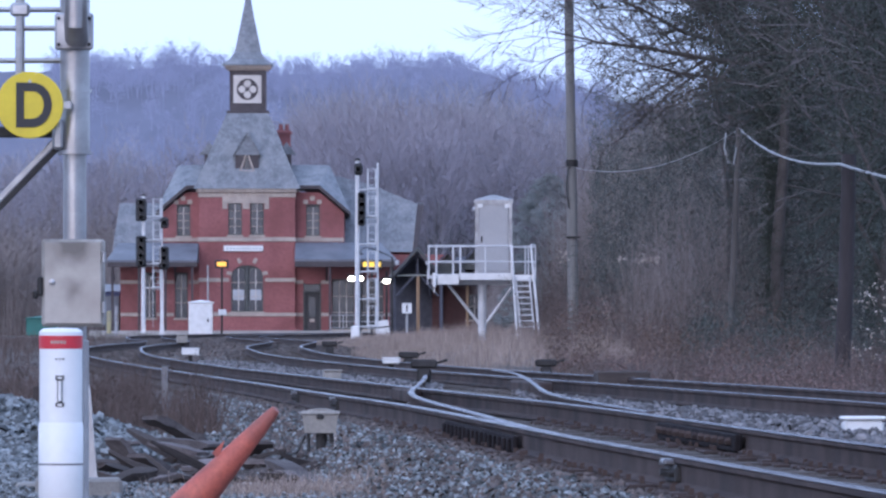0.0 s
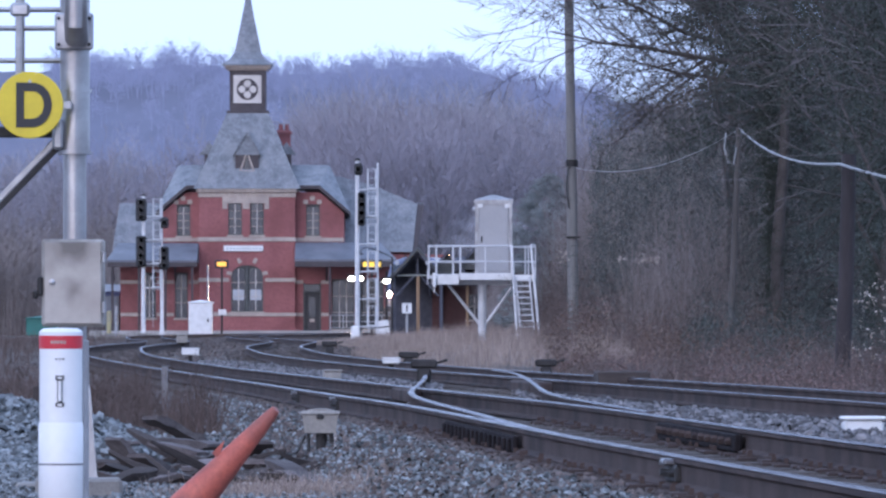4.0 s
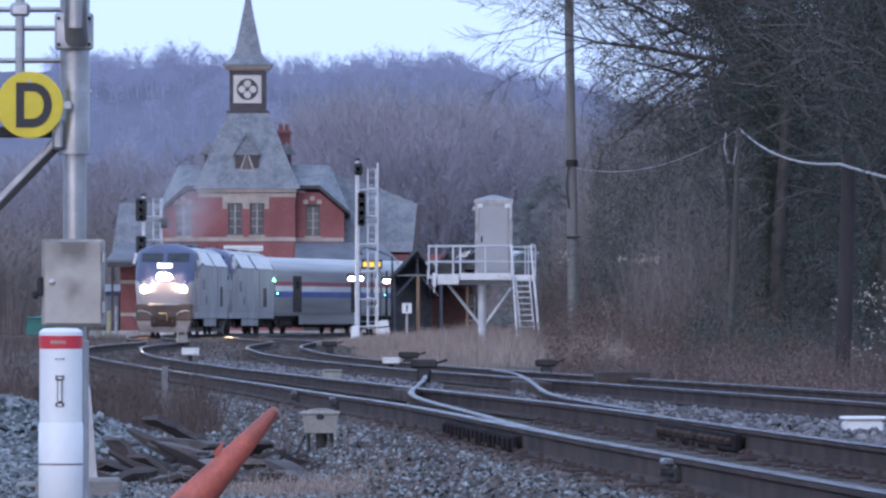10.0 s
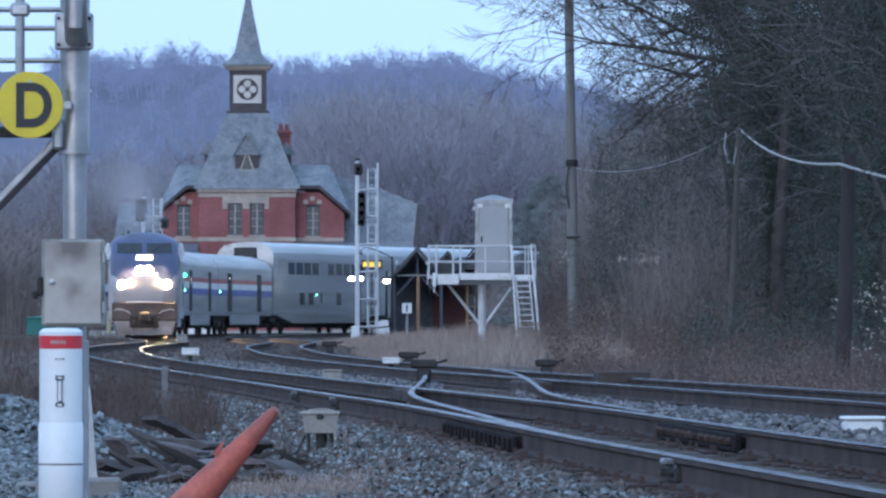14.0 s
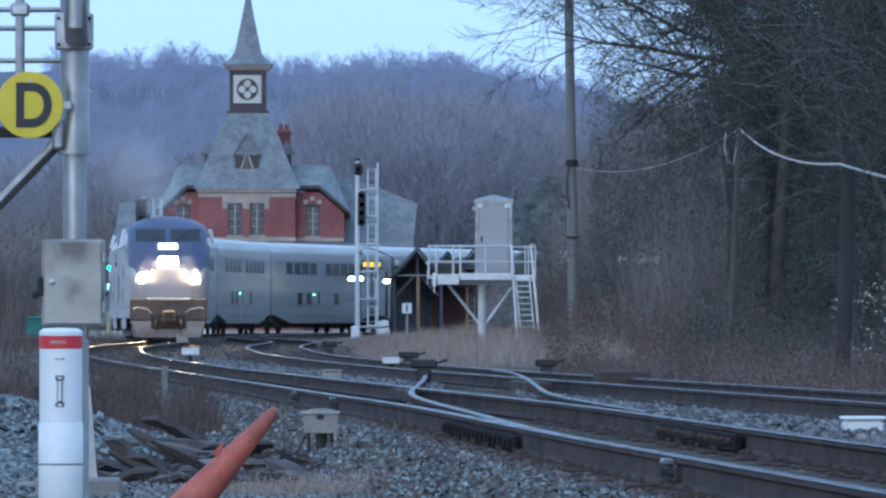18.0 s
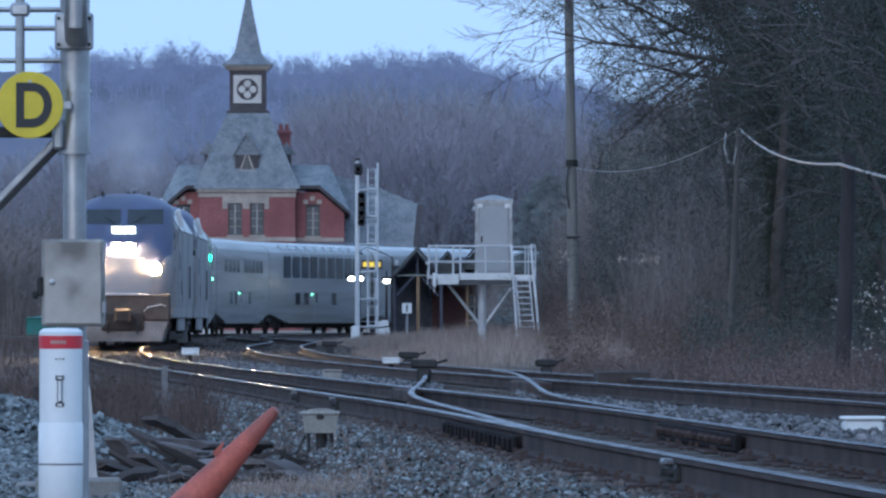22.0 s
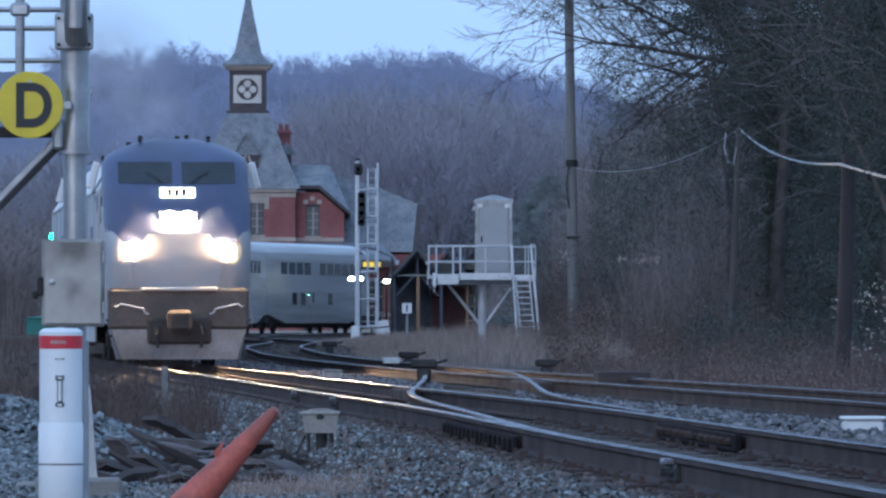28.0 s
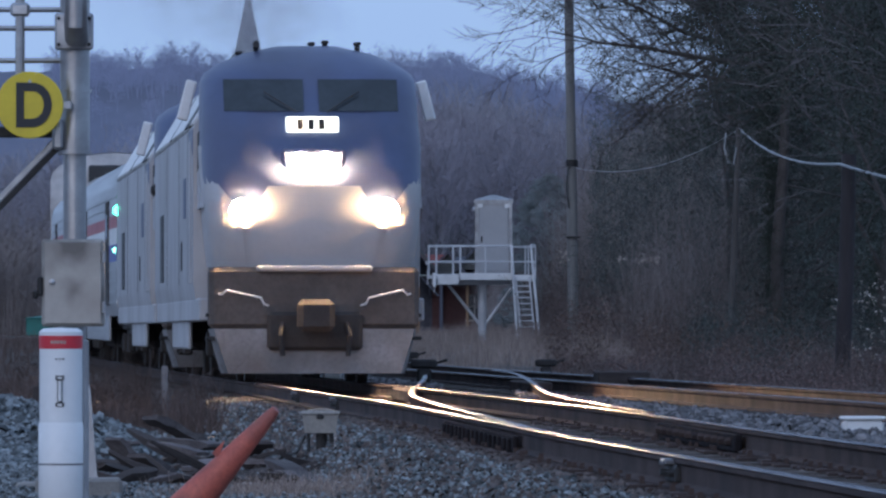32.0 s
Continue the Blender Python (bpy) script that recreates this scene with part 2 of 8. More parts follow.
M_SOOTY = material("sooty_sheet_metal", (0.42, 0.4, 0.37), (0.36, 0.34, 0.31), 0.5, metal=0.25, scale=6.5, fine=40, bump=0.03, dirt=(0.12, 0.11, 0.1), dirt_amount=0.85)
M_SILVER = material("silver_paint", (0.66, 0.67, 0.69), (0.54, 0.55, 0.57), 0.45, metal=0.1, scale=3, fine=25, bump=0.03, grain_amount=0.12)
M_BLIND = material("white_blind", (0.5, 0.52, 0.55), (0.4, 0.42, 0.45), 0.8, scale=2, fine=15)
M_PLATFORM = material("pale_platform_concrete", (0.42, 0.4, 0.38), (0.3, 0.29, 0.27), 0.9, scale=0.8, fine=12)
M_POLE = material("weathered_pole_wood", (0.24, 0.235, 0.225), (0.16, 0.155, 0.15), 0.95, scale=5, fine=30, bump=0.4, stretch=(1, 1, 0.12))
M_POLEDARK = material("dark_pole_wood", (0.05, 0.042, 0.045), (0.032, 0.028, 0.03), 0.95, scale=5, fine=30, bump=0.4, stretch=(1, 1, 0.12))
M_POLEGREY = material("grey_pole_wood", (0.11, 0.1, 0.095), (0.07, 0.064, 0.06), 0.95, scale=5, fine=30, bump=0.4, stretch=(1, 1, 0.12))
# Green needles lightened and blued: haze put into the colour.
M_CEDAR = material("haze_paled_green_needles", (0.27, 0.305, 0.31), (0.19, 0.215, 0.22), 0.8, scale=0.6, fine=6, bump=0, island=0.4)
M_CABINET = material("plain_grey_cabinet_paint", (0.4, 0.4, 0.41), (0.35, 0.35, 0.36), 0.5, metal=0.2, scale=1.2, fine=12, bump=0.03, grain_amount=0.15)
M_PALE = material("cream_paint", (0.66, 0.61, 0.56), (0.55, 0.5, 0.46), 0.7, scale=2, fine=20)
M_CABLE = material("grey_cable_sheath", (0.4, 0.41, 0.42), (0.3, 0.31, 0.32), 0.5, scale=5, fine=30)
M_STAINLESS = material("brushed_stainless", (0.5, 0.5, 0.51), (0.4, 0.4, 0.41), 0.42, metal=0.55, scale=0.5, fine=14, bump=0.05, stretch=(8, 0.2, 8), dirt=(0.2, 0.18, 0.17), dirt_amount=0.35, grain_amount=0.2)
M_LOCO = material("silver_grey_locomotive_paint", (0.5, 0.49, 0.5), (0.42, 0.41, 0.42), 0.5, metal=0.15, scale=0.8, fine=14, bump=0.03, dirt=(0.3, 0.28, 0.27), dirt_amount=0.4, grain_amount=0.12)
M_LOCOBLUE = material("dull_blue_locomotive_paint", (0.085, 0.105, 0.2), (0.06, 0.075, 0.145), 0.4, scale=1.0, fine=14, bump=0.02, dirt=(0.1, 0.09, 0.1), dirt_amount=0.4, grain_amount=0.12)
M_GRIMEGREY = material("grimy_grey_paint", (0.13, 0.108, 0.095), (0.085, 0.07, 0.062), 0.8, scale=2, fine=20, bump=0.15, dirt=(0.06, 0.05, 0.045), dirt_amount=0.6)
M_PLOUGH = material("scuffed_grey_plough_paint", (0.27, 0.26, 0.265), (0.19, 0.18, 0.18), 0.8, scale=2, fine=20, bump=0.15, dirt=(0.1, 0.085, 0.075), dirt_amount=0.6)
M_RED = material("red_stripe_paint", (0.42, 0.085, 0.1), (0.36, 0.075, 0.09), 0.45, scale=1, fine=20, bump=0)
M_BLUE = material("blue_stripe_paint", (0.1, 0.14, 0.42), (0.085, 0.12, 0.36), 0.45, scale=1, fine=20, bump=0)
M_UNDER = material("grimy_undercarriage", (0.055, 0.047, 0.043), (0.035, 0.03, 0.028), 0.85, scale=2, fine=20, bump=0.2)
M_ROOFWHITE = material("bright_car_roof", (0.62, 0.63, 0.65), (0.5, 0.51, 0.53), 0.4, metal=0.35, scale=0.6, fine=10, bump=0.05, grain_amount=0.12)
M_BARK = material("grey_brown_bark", (0.09, 0.078, 0.072), (0.055, 0.047, 0.045), 0.95, scale=2.5, fine=18, bump=0.5)
M_TWIG = material("winter_twigs", (0.27, 0.235, 0.225), (0.17, 0.148, 0.142), 0.95, scale=0.4, fine=5, bump=0, island=0.3)
# Paler and bluer than mauve_brown_twigs: distance haze put into the colour.
M_FARTWIG = material("haze_paled_winter_twigs", (0.36, 0.345, 0.375), (0.25, 0.24, 0.265), 0.95, scale=0.05, fine=0.6, bump=0, objvar=0.24)
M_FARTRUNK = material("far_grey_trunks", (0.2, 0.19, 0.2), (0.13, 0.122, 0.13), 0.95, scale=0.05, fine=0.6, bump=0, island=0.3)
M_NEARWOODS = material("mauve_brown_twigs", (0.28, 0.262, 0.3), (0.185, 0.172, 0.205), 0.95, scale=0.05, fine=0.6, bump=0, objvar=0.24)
M_NEEDLE = material("dark_drooping_needles", (0.1, 0.118, 0.108), (0.055, 0.066, 0.06), 0.8, scale=0.5, fine=4, bump=0, island=0.4, spec=0.2)
M_IVY = material("dark_evergreen_leaves", (0.06, 0.07, 0.057), (0.037, 0.043, 0.036), 0.8, scale=0.5, fine=6, bump=0, island=0.5, spec=0.2)
M_DRYLEAF = material("withered_brown_leaves", (0.16, 0.108, 0.085), (0.105, 0.075, 0.062), 0.9, scale=0.5, fine=6, bump=0, island=0.5)
M_PALELEAF = material("bleached_leaves", (0.5, 0.45, 0.4), (0.36, 0.3, 0.26), 0.8, scale=2, fine=6, bump=0, island=0.4)
M_GRASS = material("dry_straw_grass", (0.37, 0.305, 0.265), (0.26, 0.205, 0.18), 0.95, scale=0.4, fine=6, bump=0, island=0.4)
M_WEED = material("dead_brown_weeds", (0.135, 0.103, 0.092), (0.088, 0.07, 0.066), 0.95, scale=0.5, fine=6, bump=0, island=0.4)
M_DEADWEED = material("dark_dead_weeds", (0.115, 0.083, 0.073), (0.07, 0.052, 0.047), 0.95, scale=0.5, fine=6, bump=0, island=0.4)
M_REDLEAF = material("withered_pinkish_leaves", (0.2, 0.13, 0.12), (0.14, 0.095, 0.09), 0.9, scale=0.5, fine=6, bump=0, island=0.5)
M_NEARTWIG = material("dark_winter_twigs", (0.13, 0.115, 0.112), (0.085, 0.075, 0.074), 0.95, scale=0.4, fine=5, bump=0, island=0.3)
# Ridge and its trees: blue emission stands in for haze over the distance.
M_HILLSIDE = material("haze_glow_forest_floor", (0.08, 0.088, 0.125), (0.06, 0.066, 0.095), 1.0, scale=0.03, fine=0.14, bump=0, spec=0.1, emit=(0.115, 0.14, 0.24), strength=0.88)
M_HILL = material("haze_glow_wooded_ridge", (0.15, 0.165, 0.25), (0.11, 0.12, 0.19), 1.0, scale=0.03, fine=0.14, bump=0, emit=(0.125, 0.15, 0.26), strength=0.9)
M_SAGE = material("pale_sage_paint", (0.3, 0.32, 0.3), (0.23, 0.25, 0.24), 0.7, scale=3, fine=20)
M_STEELGREY = material("dull_steel", (0.2, 0.2, 0.21), (0.15, 0.15, 0.16), 0.4, metal=0.6, scale=20, fine=90)
M_BLUEGREY = material("dull_blue_grey_sheet", (0.16, 0.18, 0.21), (0.12, 0.135, 0.16), 0.6, scale=2, fine=20)
M_BLUEDARK = material("dark_blue_sheet", (0.03, 0.045, 0.12), (0.025, 0.035, 0.09), 0.5, scale=2, fine=20)
M_TEAL = material("teal_paint", (0.03, 0.2, 0.17), (0.025, 0.15, 0.13), 0.5, scale=2, fine=20)
M_SKYBLUE = material("pale_blue_sheet_metal", (0.4, 0.5, 0.62), (0.33, 0.42, 0.52), 0.5, scale=2, fine=20)
M_TAN = material("raw_timber", (0.36, 0.24, 0.15), (0.28, 0.18, 0.11), 0.85, scale=3, fine=30, stretch=(1, 1, 0.2))
M_HEADLIGHT = glow("headlight_glow", (1.0, 0.58, 0.28), 2300.0)
M_NUMBER = glow("lit_number_board", (1.0, 0.97, 0.85), 5.0)
M_LAMP = glow("white_lamp_glow", (1.0, 0.93, 0.8), 14.0)
M_AMBER = glow("amber_display_glow", (1.0, 0.42, 0.005), 1.5)
M_YLAMP = glow("yellow_display_glow", (1.0, 0.62, 0.005), 1.3)
M_GREEN = glow("green_marker_glow", (0.1, 1.0, 0.45), 30.0)
M_GREENDIM = glow("small_green_marker_glow", (0.3, 1.0, 0.6), 9.0)



def smeared():
    """Sheet metal with a soot streak that runs down from its upper edge and pools in the middle."""
    m = material("smeared_sheet_metal", (0.46, 0.43, 0.39), (0.4, 0.37, 0.335), 0.5, metal=0.2, scale=6.5, fine=40, bump=0.03, dirt=(0.3, 0.26, 0.23), dirt_amount=0.5, grain_amount=0.15)
    n, l = m.node_tree.nodes, m.node_tree.links
    b = n["Principled BSDF"]
    old = b.inputs["Base Color"].links[0].from_socket
    tc = n.new("ShaderNodeTexCoord")
    nz = n.new("ShaderNodeTexNoise")
    nz.inputs["Scale"].default_value = 7
    wob = n.new("ShaderNodeVectorMath")
    wob.operation = "MULTIPLY_ADD"
    wob.inputs[1].default_value = (0.12, 0.12, 0.12)
    l.new(tc.outputs["Object"], nz.inputs["Vector"])
    l.new(nz.outputs["Color"], wob.inputs[0])
    l.new(tc.outputs["Object"], wob.inputs[2])
    sep = n.new("ShaderNodeSeparateXYZ")
    l.new(wob.outputs["Vector"], sep.inputs["Vector"])

    def near(sock, centre, reach):
        d = n.new("ShaderNodeMath")
        d.operation = "SUBTRACT"
        d.inputs[1].default_value = centre
        a = n.new("ShaderNodeMath")
        a.operation = "ABSOLUTE"
        r = n.new("ShaderNodeMapRange")
        r.interpolation_type = "SMOOTHSTEP"
        r.inputs["From Min"].default_value, r.inputs["From Max"].default_value = reach, 0.0
        l.new(sock, d.inputs[0])
        l.new(d.outputs["Value"], a.inputs[0])
        l.new(a.outputs["Value"], r.inputs["Value"])
        return r.outputs["Result"]

    def both(op, p, q):
        x = n.new("ShaderNodeMath")
        x.operation = op
        for i, v in enumerate((p, q)):
            if hasattr(v, "links"):
                l.new(v, x.inputs[i])
            else:
                x.inputs[i].default_value = v
        return x.outputs["Value"]

    streak = both("MULTIPLY", near(sep.outputs["X"], 0.06, 0.17), near(sep.outputs["Z"], 1.9, 0.28))
    pool = both("MULTIPLY", near(sep.outputs["X"], 0.06, 0.12), near(sep.outputs["Z"], 1.53, 0.13))
    upper = both("MULTIPLY", near(sep.outputs["Z"], 1.9, 0.34), 0.35)
    f = both("MINIMUM", both("ADD", both("ADD", streak, both("MULTIPLY", pool, 0.55)), upper), 0.8)
    x = n.new("ShaderNodeMix")
    x.data_type = "RGBA"
    x.inputs["B"].default_value = (0.095, 0.082, 0.075, 1)
    l.new(f, x.inputs["Factor"])
    l.new(old, x.inputs["A"])
    l.new(x.outputs["Result"], b.inputs["Base Color"])
    return m


M_SMEARED = smeared()


def smoke():
    """Thin grey smoke: dense in the middle of a puff and gone at its rim, with ragged gaps."""
    m = bpy.data.materials.new("thin_exhaust_smoke")
    m.use_nodes = True
    n, l = m.node_tree.nodes, m.node_tree.links
    n.clear()
    out, mix = n.new("ShaderNodeOutputMaterial"), n.new("ShaderNodeMixShader")
    clear, body = n.new("ShaderNodeBsdfTransparent"), n.new("ShaderNodeBsdfDiffuse")
    body.inputs["Color"].default_value = (0.5, 0.5, 0.55, 1)
    tc, nz = n.new("ShaderNodeTexCoord"), n.new("ShaderNodeTexNoise")
    nz.inputs["Scale"].default_value, nz.inputs["Detail"].default_value = 1.6, 4
    flat, ln, rim, ragged, fac = n.new("ShaderNodeVectorMath"), n.new("ShaderNodeVectorMath"), n.new("ShaderNodeMapRange"), n.new("ShaderNodeMapRange"), n.new("ShaderNodeMath")
    flat.operation, ln.operation, fac.operation = "MULTIPLY", "LENGTH", "MULTIPLY"
    flat.inputs[1].default_value = (1, 0, 1)
    rim.interpolation_type = "SMOOTHSTEP"
    rim.inputs["From Min"].default_value, rim.inputs["From Max"].default_value, rim.inputs["To Min"].default_value, rim.inputs["To Max"].default_value = 0.15, 0.95, 0.3, 0.0
    ragged.inputs["From Min"].default_value, ragged.inputs["From Max"].default_value = 0.3, 0.65
    l.new(tc.outputs["Object"], flat.inputs[0])
    l.new(flat.outputs["Vector"], ln.inputs[0])
    l.new(ln.outputs["Value"], rim.inputs["Value"])
    l.new(tc.outputs["Object"], nz.inputs["Vector"])
    l.new(nz.outputs["Fac"], ragged.inputs["Value"])
    l.new(rim.outputs["Result"], fac.inputs[0])
    l.new(ragged.outputs["Result"], fac.inputs[1])
    l.new(fac.outputs["Value"], mix.inputs["Fac"])
    l.new(clear.outputs["BSDF"], mix.inputs[1])
    l.new(body.outputs["BSDF"], mix.inputs[2])
    l.new(mix.outputs["Shader"], out.inputs["Surface"])
    return m


M_SMOKE = smoke()

# ---- the line: a curve through the plan, in metres from the camera ----
LINE = [(20, 3.6), (35, 2.62), (54.3, 1.38), (65.5, 0.78), (74.4, 0.26), (84.6, -0.42), (99.3, -1.3), (117, -2.4), (134, -3.5),
        (147, -4.4), (160, -5.3), (175, -6.45), (190, -7.5), (200, -8.08), (212, -8.62), (223, -9.02), (237, -9.28), (263, -9.38), (289, -9.8), (309, -10.9), (341, -12.5),
        (367, -13.4), (380, -13.6), (393, -13.45), (412, -12.5), (432, -10.75), (451, -7.15), (475, -0.9), (505, 8.5), (560, 30.0), (640, 68.0), (760, 130.0), (900, 205.0)]
BED = [(0, 0.2), (65, 0.2), (85, 0.17), (108, 0.12), (134, 0.075), (158, 0.055), (180, 0.08), (200, 0.12), (215, 0.165), (240, 0.19), (300, 0.19), (445, 0.2), (900, 0.2)]


def spline(pts):
    """A natural cubic through (u, v) pairs, as a function of arrays."""
    u, v = (np.array(a, float) for a in zip(*pts))
    n, h = len(u), np.diff(u)
    a = np.eye(n)
    r = np.zeros(n)
    for i in range(1, n - 1):
        a[i, i - 1:i + 2] = h[i - 1], 2 * (h[i - 1] + h[i]), h[i]
        r[i] = 6 * ((v[i + 1] - v[i]) / h[i] - (v[i] - v[i - 1]) / h[i - 1])
    s = np.linalg.solve(a, r)

    def f(q):
        q = np.asarray(q, float)
        k = np.clip(np.searchsorted(u, q) - 1, 0, n - 2)
        d0, d1 = u[k + 1] - q, q - u[k]
        return (s[k] * d0 ** 3 + s[k + 1] * d1 ** 3) / (6 * h[k]) + (v[k] / h[k] - s[k] * h[k] / 6) * d0 + (v[k + 1] / h[k] - s[k + 1] * h[k] / 6) * d1
    return f


LINE_X = spline(LINE)
BED_Z = spline(BED)
GAUGE = 1.505
SPACING = 4.4


def track_points(offset, y0, y1, step):
    """Points along the line, moved sideways by offset (a number or a function of y)."""
    ys = np.arange(y0, y1 + step / 2, step)
    xs = LINE_X(ys)
    sl = (LINE_X(ys + 0.5) - LINE_X(ys - 0.5))
    ln = np.sqrt(1 + sl ** 2)
    off = offset(ys) if callable(offset) else np.full(len(ys), float(offset))
    return np.stack([xs + off / ln, ys - off * sl / ln, BED_Z(ys)], 1)


LINK = spline([(44, 0), (54, 0.0), (64, 0.16), (74, 0.38), (82, 0.7), (95, 1.45), (109, 2.35), (123, 3.25), (135, 3.95), (147, 4.36), (160, 4.4)])


def crossover(ys):
    """Sideways way of the crossover from the near line (0) to the far one (SPACING)."""
    return np.clip(LINK(np.clip(ys, 50, 158)), 0, SPACING)


def ground_z(x, y):
    """Height of the ground: the ballasted bed, its shoulders and the land beside it."""
    x, y = np.asarray(x, float), np.asarray(y, float)
    yc = np.clip(y, 20, 880)
    c, bed = LINE_X(yc), BED_Z(yc) - 0.2
    left = np.clip((c - 1.22 - x) / 0.75, 0, 1)
    right = np.clip((x - c - SPACING - 1.7) / 1.6, 0, 1)
    z = bed - 0.025 - 0.28 * left * left * (3 - 2 * left) - 0.12 * right
    between = np.exp(-((x - c - SPACING / 2) / 0.75) ** 2) * 0.05
    far = np.clip((y - 160) / 90, 0, 1)
    z = z + between + far * left * 0.22 + far * 0.38 * np.clip((x - c - SPACING - 2.5) / 4, 0, 1) * np.clip((420 - y) / 60, 0, 1)
    z = z + np.clip(y - 545, 0, 700) * 0.02
    z = z + 0.03 * np.sin(x * 1.9 + y * 0.13) * np.sin(y * 0.21 - x * 0.4) * np.maximum(left, right)
    return z

# ---- ground: one sheet to the horizon ----
def make_ground():
    ys = np.concatenate([np.arange(-60, 20, 8), np.arange(20, 140, 0.6), np.arange(140, 300, 2.0), np.arange(300, 560, 5.0),
                         np.array([600, 700, 850, 1100, 1500, 2200, 3200, 4600])])
    xs = np.concatenate([np.array([-4000, -1500, -600, -250, -120, -70]), np.arange(-45, -17, 2.0), np.arange(-17, 14, 0.3), np.arange(14, 45, 3.0),
                         np.array([60, 110, 250, 600, 1500, 4000])])
    gx, gy = np.meshgrid(xs, ys)
    gz = ground_z(gx, gy)
    verts = np.stack([gx, gy, gz], -1).reshape(-1, 3)
    ny, nx = gx.shape
    i = (np.arange(ny - 1)[:, None] * nx + np.arange(nx - 1)[None, :]).ravel()
    faces = np.stack([i, i + 1, i + nx + 1, i + nx], 1)
    g = new("ground", soup("ground", verts, faces, M_GROUND, True))
    tagged(g, "brown gravelly railway ground with dirt and cinders", "ground", kind="structure")


make_ground()


def scatter_stones(name, n, place, size, label, seed, mat=M_STONE):
    """Broken stones, each a crooked eight-sided lump."""
    rng = np.random.default_rng(seed)
    x, y, lift = place(rng, n)
    n = len(x)
    base = np.array([(1, 0, 0), (0, 1, 0), (-1, 0, 0), (0, -1, 0), (0, 0, 1), (0, 0, -1), (.6, .6, .6), (-.6, -.6, .5)], float)
    tri = np.array([(0, 6, 4), (0, 1, 6), (1, 4, 6), (1, 2, 4), (2, 7, 4), (2, 3, 7), (3, 4, 7), (3, 0, 4)])
    s = size * rng.uniform(0.55, 1.35, (n, 1, 1)) * rng.uniform(0.65, 1.25, (n, 1, 3))
    v = base[None] * s * rng.uniform(0.7, 1.2, (n, 8, 1))
    a, b = rng.uniform(0, 2 * np.pi, n), rng.uniform(-0.9, 0.9, n)
    ca, sa, cb, sb = (k[:, None] for k in (np.cos(a), np.sin(a), np.cos(b), np.sin(b)))
    v = np.stack([v[..., 0], v[..., 1] * cb - v[..., 2] * sb, v[..., 1] * sb + v[..., 2] * cb], -1)
    v = np.stack([v[..., 0] * ca - v[..., 1] * sa, v[..., 0] * sa + v[..., 1] * ca, v[..., 2]], -1)
    v += np.stack([x, y, ground_z(x, y) + lift + size * 0.15], -1)[:, None, :]
    f = (np.arange(n)[:, None, None] * 8 + tri[None]).reshape(-1, 3)
    ob = new(name, soup(name, v.reshape(-1, 3), f, mat))
    return tagged(ob, label, "gravel", kind="stuff")


def bed_left(rng, n):
    y = 38 + 76 * rng.uniform(0, 1, n) ** 1.1
    c = LINE_X(y)
    x = c - 1.08 - rng.uniform(0, 1, n) ** 0.8 * np.clip(0.12 * y - 1.5, 2.2, 7.5)
    keep = x > -0.0545 * y - 0.4
    x, y = x[keep], y[keep]
    edge = np.clip((x - LINE_X(y) + 2.0) / 0.5, 0, 1)
    return x, y, rng.uniform(0, 0.03, len(x)) + 0.02 * edge * rng.uniform(0.4, 1, len(x))


def bed_between(rng, n):
    y = 42 + 150 * rng.uniform(0, 1, n) ** 1.3
    c = LINE_X(y)
    x = c + SPACING / 2 + rng.normal(0, 0.62, n)
    keep = (x > c + 0.95) & (x < c + SPACING - 0.95) & (np.abs(x - c - crossover(y)) > 0.5)
    return x[keep], y[keep], rng.uniform(0, 0.05, keep.sum())


def bed_inside(rng, n):
    y = 36 + 100 * rng.uniform(0, 1, n) ** 1.2
    x = LINE_X(y) + rng.uniform(-1.0, 1.0, n) + np.where(rng.uniform(0, 1, n) < 0.5, 0, SPACING)
    return x, y, rng.uniform(-0.03, 0.012, n)


def bed_edge(rng, n):
    y = 36 + 80 * rng.uniform(0, 1, n) ** 1.2
    return LINE_X(y) - 0.83 - 1.0 * rng.uniform(0, 1, n) ** 1.6, y, rng.uniform(-0.02, 0.035, n)


def bed_far(rng, n):
    y = rng.uniform(150, 430, n)
    return LINE_X(y) + rng.uniform(-2.6, SPACING + 2.4, n), y, rng.uniform(-0.02, 0.03, n)


def stone_heap(rng, n):
    y = rng.uniform(68, 86, n)
    u = rng.uniform(0, 1, n)
    x = -0.057 * y + u * (0.0205 * y)
    h = (0.1 + 0.5 * np.clip(1.02 - u, 0, 1) ** 0.7) * np.exp(-((y - 77) / 5.5) ** 2)
    return x, y, h * rng.uniform(0.3, 1, n)


scatter_stones("gravel", 54000, bed_left, 0.021, "loose blue-grey crushed stone along the track shoulder", 1)
scatter_stones("gravel", 21000, bed_between, 0.04, "pale grey crushed stone heaped between the two tracks", 2, M_MIDSTONE)
scatter_stones("gravel", 20000, bed_inside, 0.028, "dirty grey crushed stone between the rails", 3, M_DIRTYSTONE)
scatter_stones("gravel", 13000, bed_edge, 0.024, "rusty brown broken stone along the rail foot", 5, M_DIRTYSTONE)
scatter_stones("gravel", 8000, bed_far, 0.05, "dull grey crushed stone round the far tracks", 6, M_DIRTYSTONE)
scatter_stones("gravel", 13000, stone_heap, 0.042, "heap of blue-grey crushed stone", 4)

# ---- tracks ----
RAIL_HEAD = [(-0.036, 0.0), (-0.036, -0.007), (0.036, -0.007), (0.036, 0.0), (0.028, 0.008), (-0.028, 0.008)]
